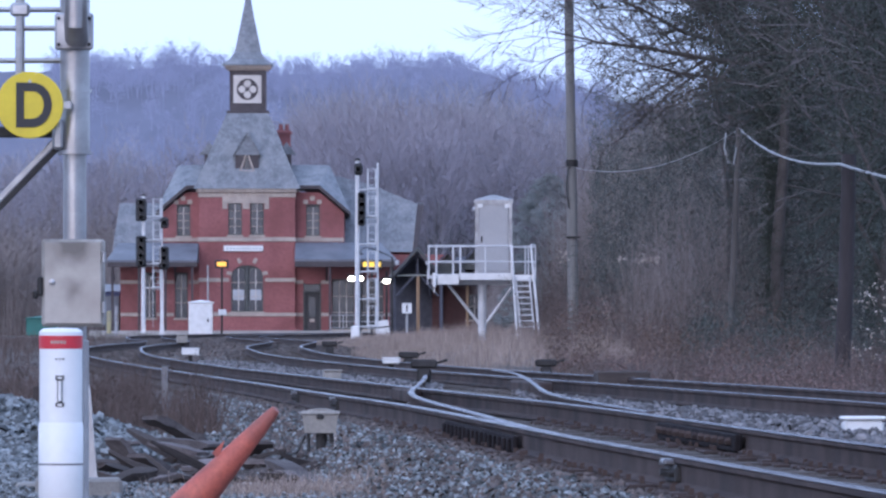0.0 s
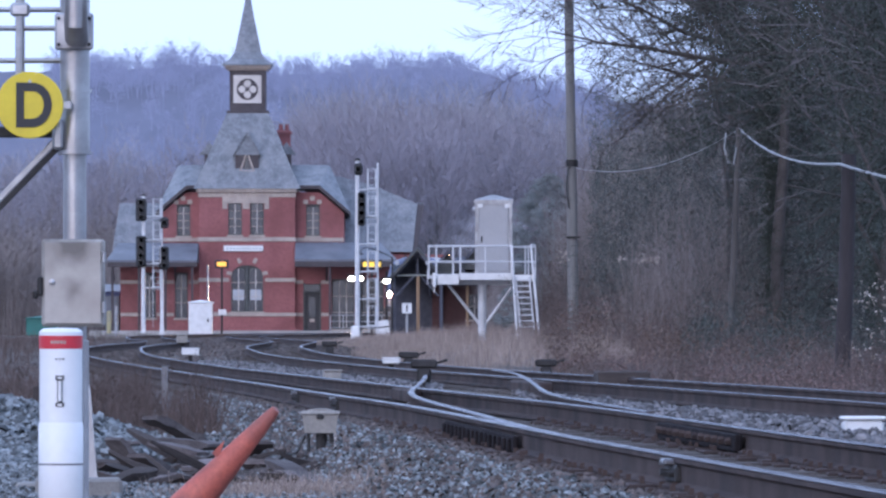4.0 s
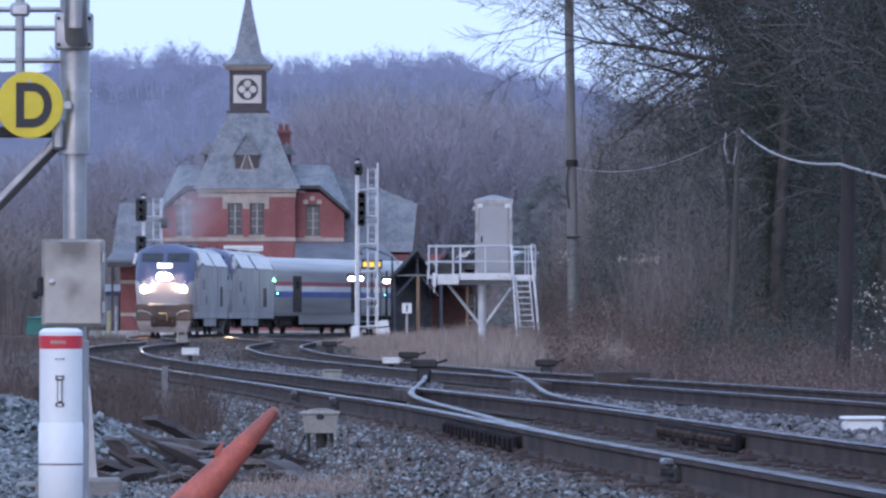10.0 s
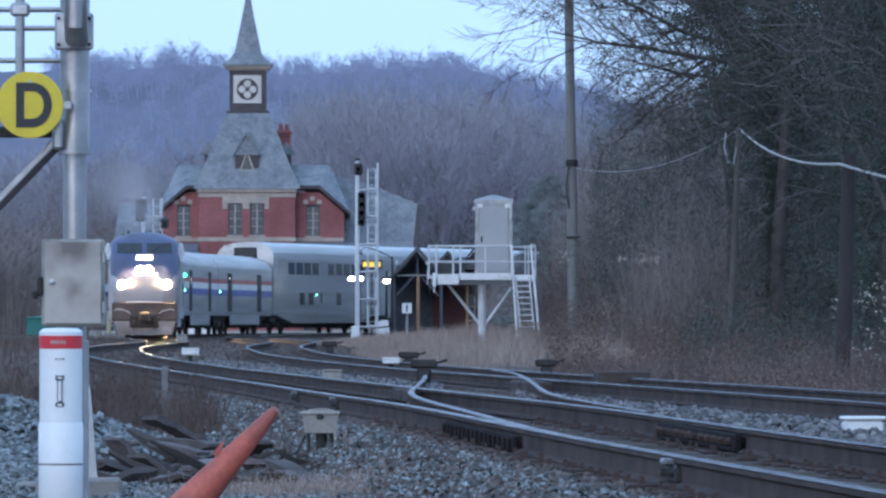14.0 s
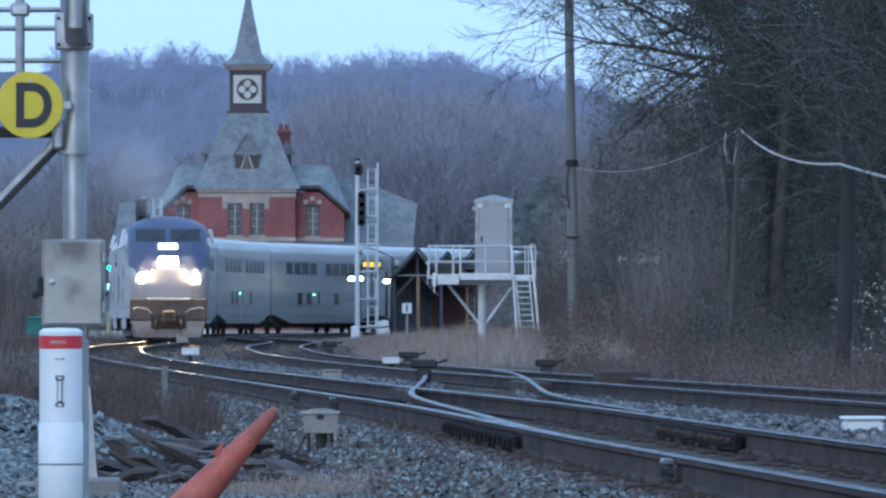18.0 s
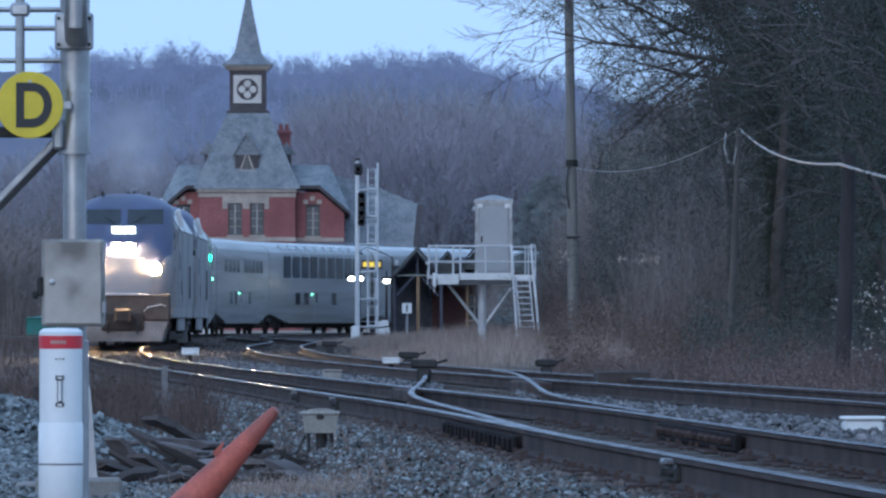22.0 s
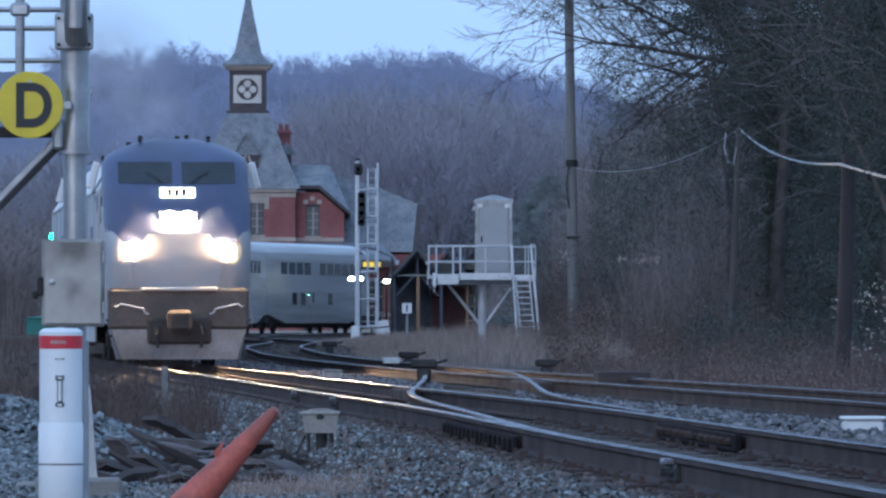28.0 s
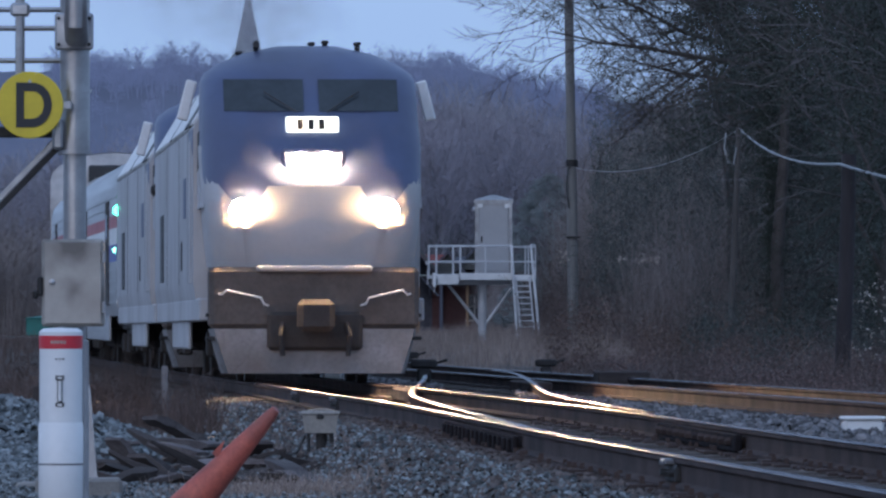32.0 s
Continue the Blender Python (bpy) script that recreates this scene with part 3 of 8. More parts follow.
RAIL_SIDE = [(-0.035, -0.008), (-0.035, -0.03), (-0.012, -0.045), (-0.012, -0.135), (-0.07, -0.155), (-0.07, -0.168), (0.07, -0.168), (0.07, -0.155), (0.012, -0.135), (0.012, -0.045), (0.035, -0.03), (0.035, -0.008)]


def swept(pts, profile):
    """A profile of (sideways, up) pairs carried along points."""
    m = Mesh()
    rings = []
    for i, p in enumerate(pts):
        d = pts[min(i + 1, len(pts) - 1)] - pts[max(i - 1, 0)]
        ln = math.hypot(d[0], d[1])
        nx, ny = d[1] / ln, -d[0] / ln
        rings.append([(p[0] + nx * a, p[1] + ny * a, p[2] + b) for a, b in profile])
    return m.loft(rings)


def rail(parent, offset, y0, y1, step=2.0):
    pts = track_points(offset, y0, y1, step)
    r = part("rail", swept(pts, RAIL_SIDE), M_RAILSIDE, parent)
    part("rail_head", swept(pts, RAIL_HEAD), M_RAILHEAD, r, "worn bright top of the rail")
    return r


TIE_MESH = Mesh().box(-1.3, 1.3, -0.115, 0.115, -0.17, 0.0, 0.012).data("tie", M_TIE)
PLATE_MESH = Mesh().box(-0.19, 0.19, -0.1, 0.1, -0.003, 0.02, 0.006).box(0.085, 0.115, -0.07, -0.04, 0.0, 0.055).box(-0.115, -0.085, 0.04, 0.07, 0.0, 0.055).data("tie_plate", M_RAILSIDE)


def ties(parent, offset, y0, y1, step, plates=0.0):
    """Timber ties; those nearer than `plates` carry a plate with spikes under each rail."""
    rng = random.Random(int(y0 * 7 + y1))
    for p, q in zip(track_points(offset, y0, y1, step), track_points(offset, y0 + 0.4, y1 + 0.4, step)):
        t = new("tie", TIE_MESH)
        turn = math.degrees(math.atan2(q[1] - p[1], q[0] - p[0])) - 90
        t.matrix_basis = pose(p[0] + rng.uniform(-.05, .05), p[1], p[2] - 0.188 + rng.uniform(-.006, .006), rng.uniform(-1, 1), 0, turn + rng.uniform(-1.2, 1.2))
        t.parent = parent
        if p[1] < plates:
            for s in (-1, 1):
                k = new("tie_plate", PLATE_MESH)
                k.matrix_basis = pose(s * GAUGE / 2, 0, 0)
                k.parent = t


def far_ties(parent, offset, y0, y1, step):
    m = Mesh()
    for p, q in zip(track_points(offset, y0, y1, step), track_points(offset, y0 + 0.4, y1 + 0.4, step)):
        m.box(-1.3, 1.3, -0.115, 0.115, -0.17, 0.0, 0.0, pose(*p[:2], p[2] - 0.188, 0, 0, math.degrees(math.atan2(q[1] - p[1], q[0] - p[0])) - 90))
    tagged(part("tie_course", m, M_TIE, parent, angle=0), kind="stuff")


near_track = thing("railway_track", "railway track with rusty rails on dark timber ties in grey ballast", "railway track", group="tracks")
far_track = thing("railway_track", "second railway track with rusty rails behind the first one", "railway track", group="tracks")
link_track = thing("crossover_track", "crossover rails curving from one track to the other", "railway track", group="tracks")
for s in (-1, 1):
    rail(near_track, s * GAUGE / 2, 22, 700)
    rail(far_track, SPACING + s * GAUGE / 2, 22, 700)
    rail(link_track, lambda ys, s=s: crossover(ys) + s * (GAUGE / 2 - 0.02) , 53 if s < 0 else 66, 143 if s > 0 else 128, 1.5)
ties(near_track, 0.0, 24, 130, 0.56, 75)
ties(far_track, SPACING, 40, 150, 0.6, 0)
far_ties(near_track, 0.0, 130.5, 460, 0.6)
far_ties(far_track, SPACING, 150.5, 460, 0.6)


def joint_bar(parent, offset, y):
    p = track_points(offset, y, y + 0.1, 0.5)[0]
    q = track_points(offset, y + 0.5, y + 0.6, 0.5)[0]
    turn = math.degrees(math.atan2(q[1] - p[1], q[0] - p[0])) - 90
    m = Mesh().box(-0.045, 0.045, -0.32, 0.32, -0.14, -0.045, 0.012)
    for k in range(5):
        m.tube([(-0.075, -0.25 + k * 0.125, -0.09), (0.075, -0.25 + k * 0.125, -0.09)], 0.02, 6)
    j = part("joint_bar", m, M_IRON, parent, "bolted bar over a rail joint")
    j.matrix_basis = pose(*p, 0, 0, turn)
    c = part("joint_clamp", Mesh().box(-0.09, 0.05, -0.12, 0.12, -0.05, -0.012, 0.01), M_STEELGREY, j, "dull rail clamp")
    return c


joint_bar(near_track, -GAUGE / 2, 44.0)


def along(offset, y):
    """The pose on a rail at y, turned along it."""
    p, q = track_points(offset, y, y + 0.1, 0.5)[0], track_points(offset, y + 0.5, y + 0.6, 0.5)[0]
    return pose(*p, 0, 0, math.degrees(math.atan2(q[1] - p[1], q[0] - p[0])) - 90)


rb_ = part("rail_brace", Mesh().box(-0.075, -0.037, -4.4, 4.4, -0.165, -0.05, 0.01), M_OILY, near_track, "long oily brace bar against the rail")
rb_.matrix_basis = along(-GAUGE / 2, 60.0)
for k in range(16):
    part("brace_rib", Mesh().box(-0.1, -0.075, -4.2 + k * 0.56, -4.06 + k * 0.56, -0.165, -0.07, 0.008), M_OILY, rb_)
hb = part("heel_block", Mesh().box(-0.09, -0.037, -3.3, 3.3, -0.16, -0.035, 0.01), M_OILY, near_track, "long black bolted block along the switch rail")
hb.matrix_basis = along(GAUGE / 2, 58.6)
for k in range(12):
    part("bolt", Mesh().tube([(-0.13, -3.0 + k * 0.545, -0.09), (-0.09, -3.0 + k * 0.545, -0.09)], 0.03, 6), M_RAILSIDE, hb)
joint_bar(near_track, -GAUGE / 2, 83.0)
joint_bar(far_track, -GAUGE / 2, 92.0)
for off, y in ((lambda q: crossover(q) - GAUGE / 2, 96.0), (lambda q: crossover(q) + GAUGE / 2, 112.0)):
    p = track_points(off, y, y + .1, 1)[0]
    frog = part("frog", Mesh().box(-0.16, 0.16, -2.2, 2.2, -0.168, -0.012, 0.02), M_RAILSIDE, link_track, "cast steel frog where the rails cross")
    frog.matrix_basis = pose(p[0], p[1], p[2], 0, 0, 3)

# ---- station building ----
def arch_window(parent, x0, x1, z0, z1, rise, y, depth=0.22, cols=2, rows=3, glass=None):
    """A window with an arched head in a wall whose face is at y: frame, panes and bars."""
    w = part("window", Mesh().box(x0, x1, y + depth - 0.06, y + depth - 0.02, z0, z1), M_FRAME, parent, "grey painted sash window")
    n = 9
    arc = [(x1 + (x0 - x1) * k / n, z1 - rise + rise * math.sin(math.pi * k / n)) for k in range(n + 1)]
    ring_o = [(x0, z0), (x1, z0)] + arc
    cx, cz = (x0 + x1) / 2, (z0 + z1) / 2
    ring_i = [(cx + (x - cx) * (1 - 0.14 / (x1 - x0)), cz + (z - cz) * (1 - 0.14 / (z1 - z0))) for x, z in ring_o]
    m = Mesh()
    k = len(ring_o)
    vs = [(x, y + 0.06, z) for x, z in ring_o] + [(x, y + 0.06, z) for x, z in ring_i] + [(x, y + 0.16, z) for x, z in ring_i]
    fs = []
    for i in range(k):
        j = (i + 1) % k
        fs += [(i, j, k + j, k + i), (k + i, k + j, 2 * k + j, 2 * k + i)]
    m.add(vs, fs)
    part("window_frame", m, M_FRAME, w)
    for a in range(cols):
        for b in range(rows):
            px0, px1 = x0 + 0.05 + (x1 - x0 - 0.1) * a / cols, x0 + 0.05 + (x1 - x0 - 0.1) * (a + 1) / cols
            pz0, pz1 = z0 + 0.05 + (z1 - rise * 0.6 - z0) * b / rows, z0 + 0.05 + (z1 - rise * 0.6 - z0) * (b + 1) / rows
            part("pane", Mesh().box(px0 + 0.035, px1 - 0.035, y + 0.10, y + 0.13, pz0 + 0.03, pz1 - 0.03), glass or M_PANE, w)
    for b in range(1, rows):
        zz = z0 + 0.05 + (z1 - rise * 0.6 - z0) * b / rows
        part("glazing_bar", Mesh().box(x0 + 0.05, x1 - 0.05, y + 0.07, y + 0.13, zz - 0.02, zz + 0.02, 0.006), M_CREAM, w)
    for a in range(1, cols):
        xx = x0 + 0.05 + (x1 - x0 - 0.1) * a / cols
        part("glazing_bar", Mesh().box(xx - 0.03, xx + 0.03, y + 0.065, y + 0.125, z0 + 0.05, z1 - rise * 0.6, 0.008), M_PALE, w)
    part("sill", Mesh().box(x0 - 0.08, x1 + 0.08, y - 0.08, y + 0.2, z0 - 0.12, z0, 0.015), M_CREAM, w, "stone window sill")
    return w


def wall_with_holes(parent, x0, x1, z0, z1, holes, y, thick=0.4, name="wall", mat=None, m=None):
    """A wall face at y with openings (x0, x1, z0, z1) cut through it."""
    xs = sorted({x0, x1, *(h[0] for h in holes), *(h[1] for h in holes)})
    zs = sorted({z0, z1, *(h[2] for h in holes), *(h[3] for h in holes)})
    nx, nz = len(xs) - 1, len(zs) - 1
    full = {(i, k) for i in range(nx) for k in range(nz)
            if not any(h[0] < (xs[i] + xs[i + 1]) / 2 < h[1] and h[2] < (zs[k] + zs[k + 1]) / 2 < h[3] for h in holes)}

    def at(i, k, back):
        return (k * (nx + 1) + i) * 2 + back

    faces = []
    for i, k in sorted(full):
        faces.append((at(i, k, 0), at(i + 1, k, 0), at(i + 1, k + 1, 0), at(i, k + 1, 0)))
        faces.append((at(i, k, 1), at(i, k + 1, 1), at(i + 1, k + 1, 1), at(i + 1, k, 1)))
        for (di, dk), (p, q) in (((-1, 0), ((i, k + 1), (i, k))), ((1, 0), ((i + 1, k), (i + 1, k + 1))), ((0, -1), ((i, k), (i + 1, k))), ((0, 1), ((i + 1, k + 1), (i, k + 1)))):
            if (i + di, k + dk) not in full:
                faces.append((at(*p, 0), at(*p, 1), at(*q, 1), at(*q, 0)))
    mm = Mesh().add([(xx, y + thick * bk, zz) for zz in zs for xx in xs for bk in (0, 1)], faces)
    return part(name, mm, mat or M_BRICK, parent, angle=0)


def voussoirs(parent, cx, zc, r, y, n=7, size=0.24, every=2):
    """Pale arch stones round a window's head."""
    for k in range(0, n, every):
        a = math.pi * (k + 0.5) / n
        st = part("arch_stone", Mesh().box(-0.11, 0.11, y - 0.05, y + 0.08, -size / 2, size / 2, 0.012), M_CREAM, parent)
        st.matrix_basis = Matrix.Translation((cx + r * math.cos(a), 0, zc + r * math.sin(a))) @ Matrix.Rotation(math.pi / 2 - a, 4, "Y")


def hip(parent, name, x0, x1, y0, y1, z0, tx0, tx1, ty0, ty1, z1, mat=M_SLATE, label="", eave=0.14):
    """A sloped roof from a lower rectangle to an upper one, with a thick eave."""
    lo = [(x0, y0), (x1, y0), (x1, y1), (x0, y1)]
    up = [(tx0, ty0), (tx1, ty0), (tx1, ty1), (tx0, ty1)]
    m = Mesh().loft([[(x, y, z0 - eave) for x, y in lo], [(x, y, z0) for x, y in lo], [(x, y, z1) for x, y in up]])
    return part(name, m, mat, parent, label, angle=0)


def make_station():
    st = thing("station_building", "Victorian red brick railway station with slate roofs and spired tower", "station", pose(-12.05, 500, 0.05))
    # tower shaft
    tower = new("tower")
    tower.parent = st
    wh = [(-1.15, -0.31, 6.1, 8.16), (0.2, 1.04, 6.1, 8.16), (-0.97, 1.0, 1.39, 4.24)]
    wall_with_holes(tower, -2.95, 2.95, 0, 8.8, wh, 0.0, name="tower_wall")
    part("tower_side", Mesh().box(-2.95, -2.55, 0.4, 6, 0, 8.8).box(2.55, 2.95, 0.4, 6, 0, 8.8).box(-2.55, 2.55, 5.6, 6, 0, 8.8), M_BRICK, tower, angle=0)
    # Black sheet stands in for the unlit room behind the tower windows.
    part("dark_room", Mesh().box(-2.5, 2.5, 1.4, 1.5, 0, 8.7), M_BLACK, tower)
    for z, h in ((5.7, 0.26), (3.22, 0.24), (1.1, 0.22), (8.42, 0.3)):
        part("belt_course", Mesh().box(-3.0, 3.0, -0.06, 0.0, z, z + h, 0.012) if z != 3.22 else Mesh().box(-3.0, -1.1, -0.06, 0.0, z, z + h, 0.012).box(1.12, 3.0, -0.06, 0.0, z, z + h, 0.012), M_CREAM, tower, "pale stone band round the tower")
    part("plinth", Mesh().box(-3.06, 3.06, -0.12, 0.0, 0, 0.42, 0.02), M_BRICK, tower)
    for a, b in ((-1.15, -0.31), (0.2, 1.04)):
        arch_window(tower, a, b, 6.1, 8.16, 0.25, 0.0, cols=2, rows=4)
    part("lintel", Mesh().box(-1.5, 1.35, -0.07, 0.0, 8.05, 8.42, 0.01).box(-1.5, -1.2, -0.065, 0.0, 7.7, 8.05, 0.01).box(-0.27, 0.16, -0.065, 0.0, 7.7, 8.05, 0.01).box(1.08, 1.35, -0.065, 0.0, 7.7, 8.05, 0.01), M_CREAM, tower, "pale carved stone lintel")
    w = arch_window(tower, -0.97, -0.06, 1.39, 4.24, 0.4, 0.0, cols=2, rows=3)
    w = arch_window(tower, 0.09, 1.0, 1.39, 4.24, 0.4, 0.0, cols=2, rows=3)
    part("mullion", Mesh().box(-0.06, 0.09, -0.01, 0.3, 1.39, 4.24, 0.01), M_FRAME, tower)
    for a in (-0.86, 0.2):
        part("blind", Mesh().box(a, a + 0.68, 0.075, 0.095, 2.1, 2.75), M_BLIND, tower, "white blind behind the window")
    part("arch_fill", Mesh().prism([(-0.98, 4.3), (-0.98, 3.6)] + [(0.015 - 0.99 * math.cos(math.pi * k / 12), 3.55 + 0.72 * math.sin(math.pi * k / 12)) for k in range(13)] + [(1.01, 3.6), (1.01, 4.3)], -0.012, 0.1), M_BRICK, tower, angle=0)
    voussoirs(tower, 0.015, 3.5, 1.12, 0.0, 7, 0.34)
    part("name_board", Mesh().box(-1.42, 1.0, -0.16, -0.08, 5.1, 5.45, 0.015), M_WHITE, tower, "long white board with dark bars of lettering")
    for k in range(11):
        part("letter_bar", Mesh().box(-1.25 + k * 0.2, -1.13 + k * 0.2, -0.166, -0.158, 5.22, 5.33), M_BLIND, tower)
    # eaves and roof of the tower
    part("cornice", Mesh().box(-3.1, 3.1, -0.18, 6.1, 8.72, 8.98, 0.03), M_CREAM, tower, "pale wooden cornice")
    for k in range(15):
        part("bracket", Mesh().box(-2.9 + k * 0.412, -2.78 + k * 0.412, -0.3, -0.18, 8.74, 8.95, 0.01), M_CREAM, tower)
    prof = [(3.3, 8.95), (3.22, 9.1), (2.72, 10.2), (2.1, 11.7), (1.55, 13.0), (1.22, 13.75)]
    rings = [[(-r, 3 - r, z), (r, 3 - r, z), (r, 3 + r, z), (-r, 3 + r, z)] for r, z in prof]
    part("tower_roof", Mesh().loft(rings), M_SLATE, tower, "steep blue-grey slate roof", angle=0)
    # belfry with its pierced panels
    part("belfry", Mesh().box(-1.12, 1.12, 1.9, 4.1, 13.7, 16.45, 0.04), M_DARKWOOD, tower, "dark timber belfry")
    part("belfry_ledge", Mesh().box(-1.3, 1.3, 1.72, 4.3, 13.62, 13.8, 0.03), M_DARKWOOD, tower)
    cream = part("belfry_panel", Mesh().box(-0.88, 0.85, 1.85, 1.9, 14.25, 15.98, 0.01), M_PALE, tower, "cream square panel pierced by a round tracery")
    disc = part("tracery_disc", Mesh().lathe([(0.66, 0), (0.66, 0.03), (0.6, 0.04)], 32, Matrix.Translation((-0.015, 1.85, 15.11)) @ Matrix.Rotation(math.pi / 2, 4, "X")), M_DARKWOOD, tower, "dark round tracery in the panel")
    for k in range(4):
        a = math.pi / 4 + k * math.pi / 2 + math.pi / 4
        part("tracery_lobe", Mesh().lathe([(0.22, 0), (0.22, 0.02), (0.12, 0.025)], 18, Matrix.Translation((-0.015 + 0.34 * math.cos(a), 1.815, 15.11 + 0.34 * math.sin(a))) @ Matrix.Rotation(math.pi / 2, 4, "X")), M_PALE, disc)
    part("spire_cornice", Mesh().box(-1.42, 1.42, 1.58, 4.42, 16.4, 16.62, 0.04).box(-1.25, 1.25, 1.75, 4.25, 16.28, 16.4, 0.02), M_CREAM, tower, "pale cornice under the spire")
    sp = [(1.58, 16.6), (1.55, 16.68), (1.1, 16.98), (0.82, 17.4), (0.55, 18.7), (0.26, 20.2), (0.03, 21.6)]
    part("spire", Mesh().loft([[(-r, 3 - r, z), (r, 3 - r, z), (r, 3 + r, z), (-r, 3 + r, z)] for r, z in sp]), M_SLATE, tower, "slender slate spire", angle=0)
    # front dormer
    dm = part("dormer", Mesh().prism([(-0.72, 9.75), (0.72, 9.75), (0.72, 11.2), (0, 12.4), (-0.72, 11.2)], 0.28, 2.6), M_DARKWOOD, tower, "small dark dormer with a triangular window", angle=0)
    for s in (-1, 1):
        part("dormer_roof", Mesh().prism([(0, 12.35), (s * 0.86, 10.95), (s * 0.86, 11.07), (0, 12.52)][::s], 0.1, 2.7), M_SLATE, dm, angle=0)
        bar = part("dormer_trim", Mesh().box(-0.05, 0.05, 0.2, 0.28, -0.62, 0.62, 0.01), M_CREAM, dm)
        bar.matrix_basis = Matrix.Translation((s * 0.24, 0, 10.55)) @ Matrix.Rotation(-s * 0.34, 4, "Y")
        side = part("dormer", Mesh().box(s * 2.05 - 0.35, s * 2.05 + 0.35, 2.2, 3.8, 10.3, 11.1, 0.03), M_DARKWOOD, tower, "small dark side dormer")
        side.location.x = s * 0.28
        part("dormer_roof", Mesh().prism([(-0.6, 0), (0.6, 0), (0, 0.75)], 2.1, 3.9), M_SLATE, side, angle=0).matrix_basis = pose(s * 2.1, 0, 11.1)
    part("dormer_gable", Mesh().prism([(-0.78, 11.02), (0.78, 11.02), (0, 12.42)], 0.18, 0.28), M_SLATE, dm, "slate-hung gable", angle=0)
    part("dormer_glass", Mesh().prism([(-0.2, 10.15), (0.2, 10.15), (0, 10.95)], 0.24, 0.279), M_GLASS, dm)
    part("dormer_trim", Mesh().box(-0.5, 0.5, 0.2, 0.28, 9.95, 10.07, 0.01), M_CREAM, dm)
    # wings beside the tower, set back, with clipped gables
    for s, reach in ((-1, 5.25), (1, 5.95)):
        xa, xb = sorted((s * 2.95, s * reach))
        wx = -4.35 if s < 0 else 3.62
        wall_with_holes(st, xa, xb, 0, 7.35, [(wx, wx + 0.85, 6.05, 7.35)], 0.9, name="wing_wall")
        top = [(s * 2.95, 7.35), (s * reach, 7.35), (s * reach, 7.5), (s * (reach - 1.5), 8.75), (s * 2.95, 8.75)]
        hole_l, hole_r = wx, wx + 0.85
        part("wing_gable", Mesh().prism([(xa, 7.35), (hole_l, 7.35), (hole_l, 8.0), (hole_r, 8.0), (hole_r, 7.35), (xb, 7.35)] + ([(xb, 8.75), (xa + 1.5, 8.75), (xa, 7.5)] if s < 0 else [(xb, 7.5), (xb - 1.5, 8.75), (xa, 8.75)]), 0.9, 1.3), M_BRICK, st, angle=0)
        arch_window(st, wx, wx + 0.85, 6.05, 8.0, 0.3, 0.9, cols=2, rows=4)
        for k in range(3):
            part("arch_stone", Mesh().box(wx - 0.18 + 0.42 * k, wx + 0.12 + 0.42 * k, 0.84, 0.9, 8.0 + (0.22 if k == 1 else 0), 8.28 + (0.22 if k == 1 else 0), 0.02), M_CREAM, st)
        for z in (5.7, 3.22, 1.1):
            part("belt_course", Mesh().box(xa, xb, 0.84, 0.9, z, z + 0.24, 0.012), M_CREAM, st)
        part("wing_back", Mesh().box(xa, xb, 1.5, 9, 0, 7.3), M_BRICK, st, angle=0)
        ex = s * (reach + 0.35)
        edge = [(s * 2.95, 8.95), (s * (reach - 1.55), 8.95), (ex, 7.35), (ex, 7.55), (s * (reach - 1.5), 9.15), (s * 2.95, 9.15)]
        part("wing_roof", Mesh().prism(edge if s < 0 else edge[::-1], 0.45, 9.0), M_DARKWOOD, st, "dark overhanging roof edge", angle=0)
        r = Mesh().loft([[(s * 2.9, 0.5, 9.16), (s * (reach - 1.5), 0.5, 9.16), (s * (reach + 0.35), 0.55, 7.58), (s * (reach + 0.35), 9, 7.58), (s * 2.9, 9, 9.16)],
                         [(s * 2.0, 3.6, 10.5), (s * (reach - 1.0), 3.6, 10.45), (s * (reach - 0.9), 3.7, 10.4), (s * (reach - 0.9), 6, 10.4), (s * 2.0, 6, 10.5)]])
        part("slate_roof", r, M_SLATE, st, "blue-grey slate slopes", angle=0)
    # long rear range with its hipped slate roofs
    part("rear_wall", Mesh().box(-8.0, 10.0, 5.5, 12, 0, 5.4), M_BRICK, st, angle=0)
    rr = [[(5.2, 4.6), (10.15, 4.6), (10.15, 12.5), (5.2, 12.5)], [(5.2, 6.6), (10.45, 6.6), (10.45, 10.5), (5.2, 10.5)], [(5.2, 7.4), (7.5, 7.4), (7.5, 9.6), (5.2, 9.6)]]
    zz = [[5.1] * 4, [8.0, 8.1, 8.1, 8.0], [9.9, 9.35, 9.35, 9.9]]
    part("rear_roof", Mesh().loft([[(x, y, z) for (x, y), z in zip(r, q)] for r, q in zip(rr, zz)]), M_SLATE, st, "long slate roof of the rear range", angle=0)
    hip(st, "rear_roof", -8.45, -5.2, 4.6, 13, 5.2, -8.1, -5.2, 7.0, 10, 8.15, label="slate roof of the rear range")
    part("rear_gable", Mesh().loft([[(10.16, 4.7, 5.0), (10.42, 4.7, 5.0), (10.42, 5.1, 5.0), (10.16, 5.1, 5.0)], [(10.46, 6.55, 8.05), (10.85, 6.55, 8.05), (10.85, 6.95, 8.2), (10.46, 6.95, 8.2)]]), M_DARKWOOD, st, "dark timbered gable edge", angle=0)
    part("rear_gable_wall", Mesh().box(10.02, 10.2, 5.4, 12, 0, 5.4), M_DARKWOOD, st)
    # chimney
    ch = part("chimney", Mesh().box(1.72, 2.55, 6.3, 7.1, 9.5, 12.7, 0.03), M_BRICK, st, "tall red brick chimney")
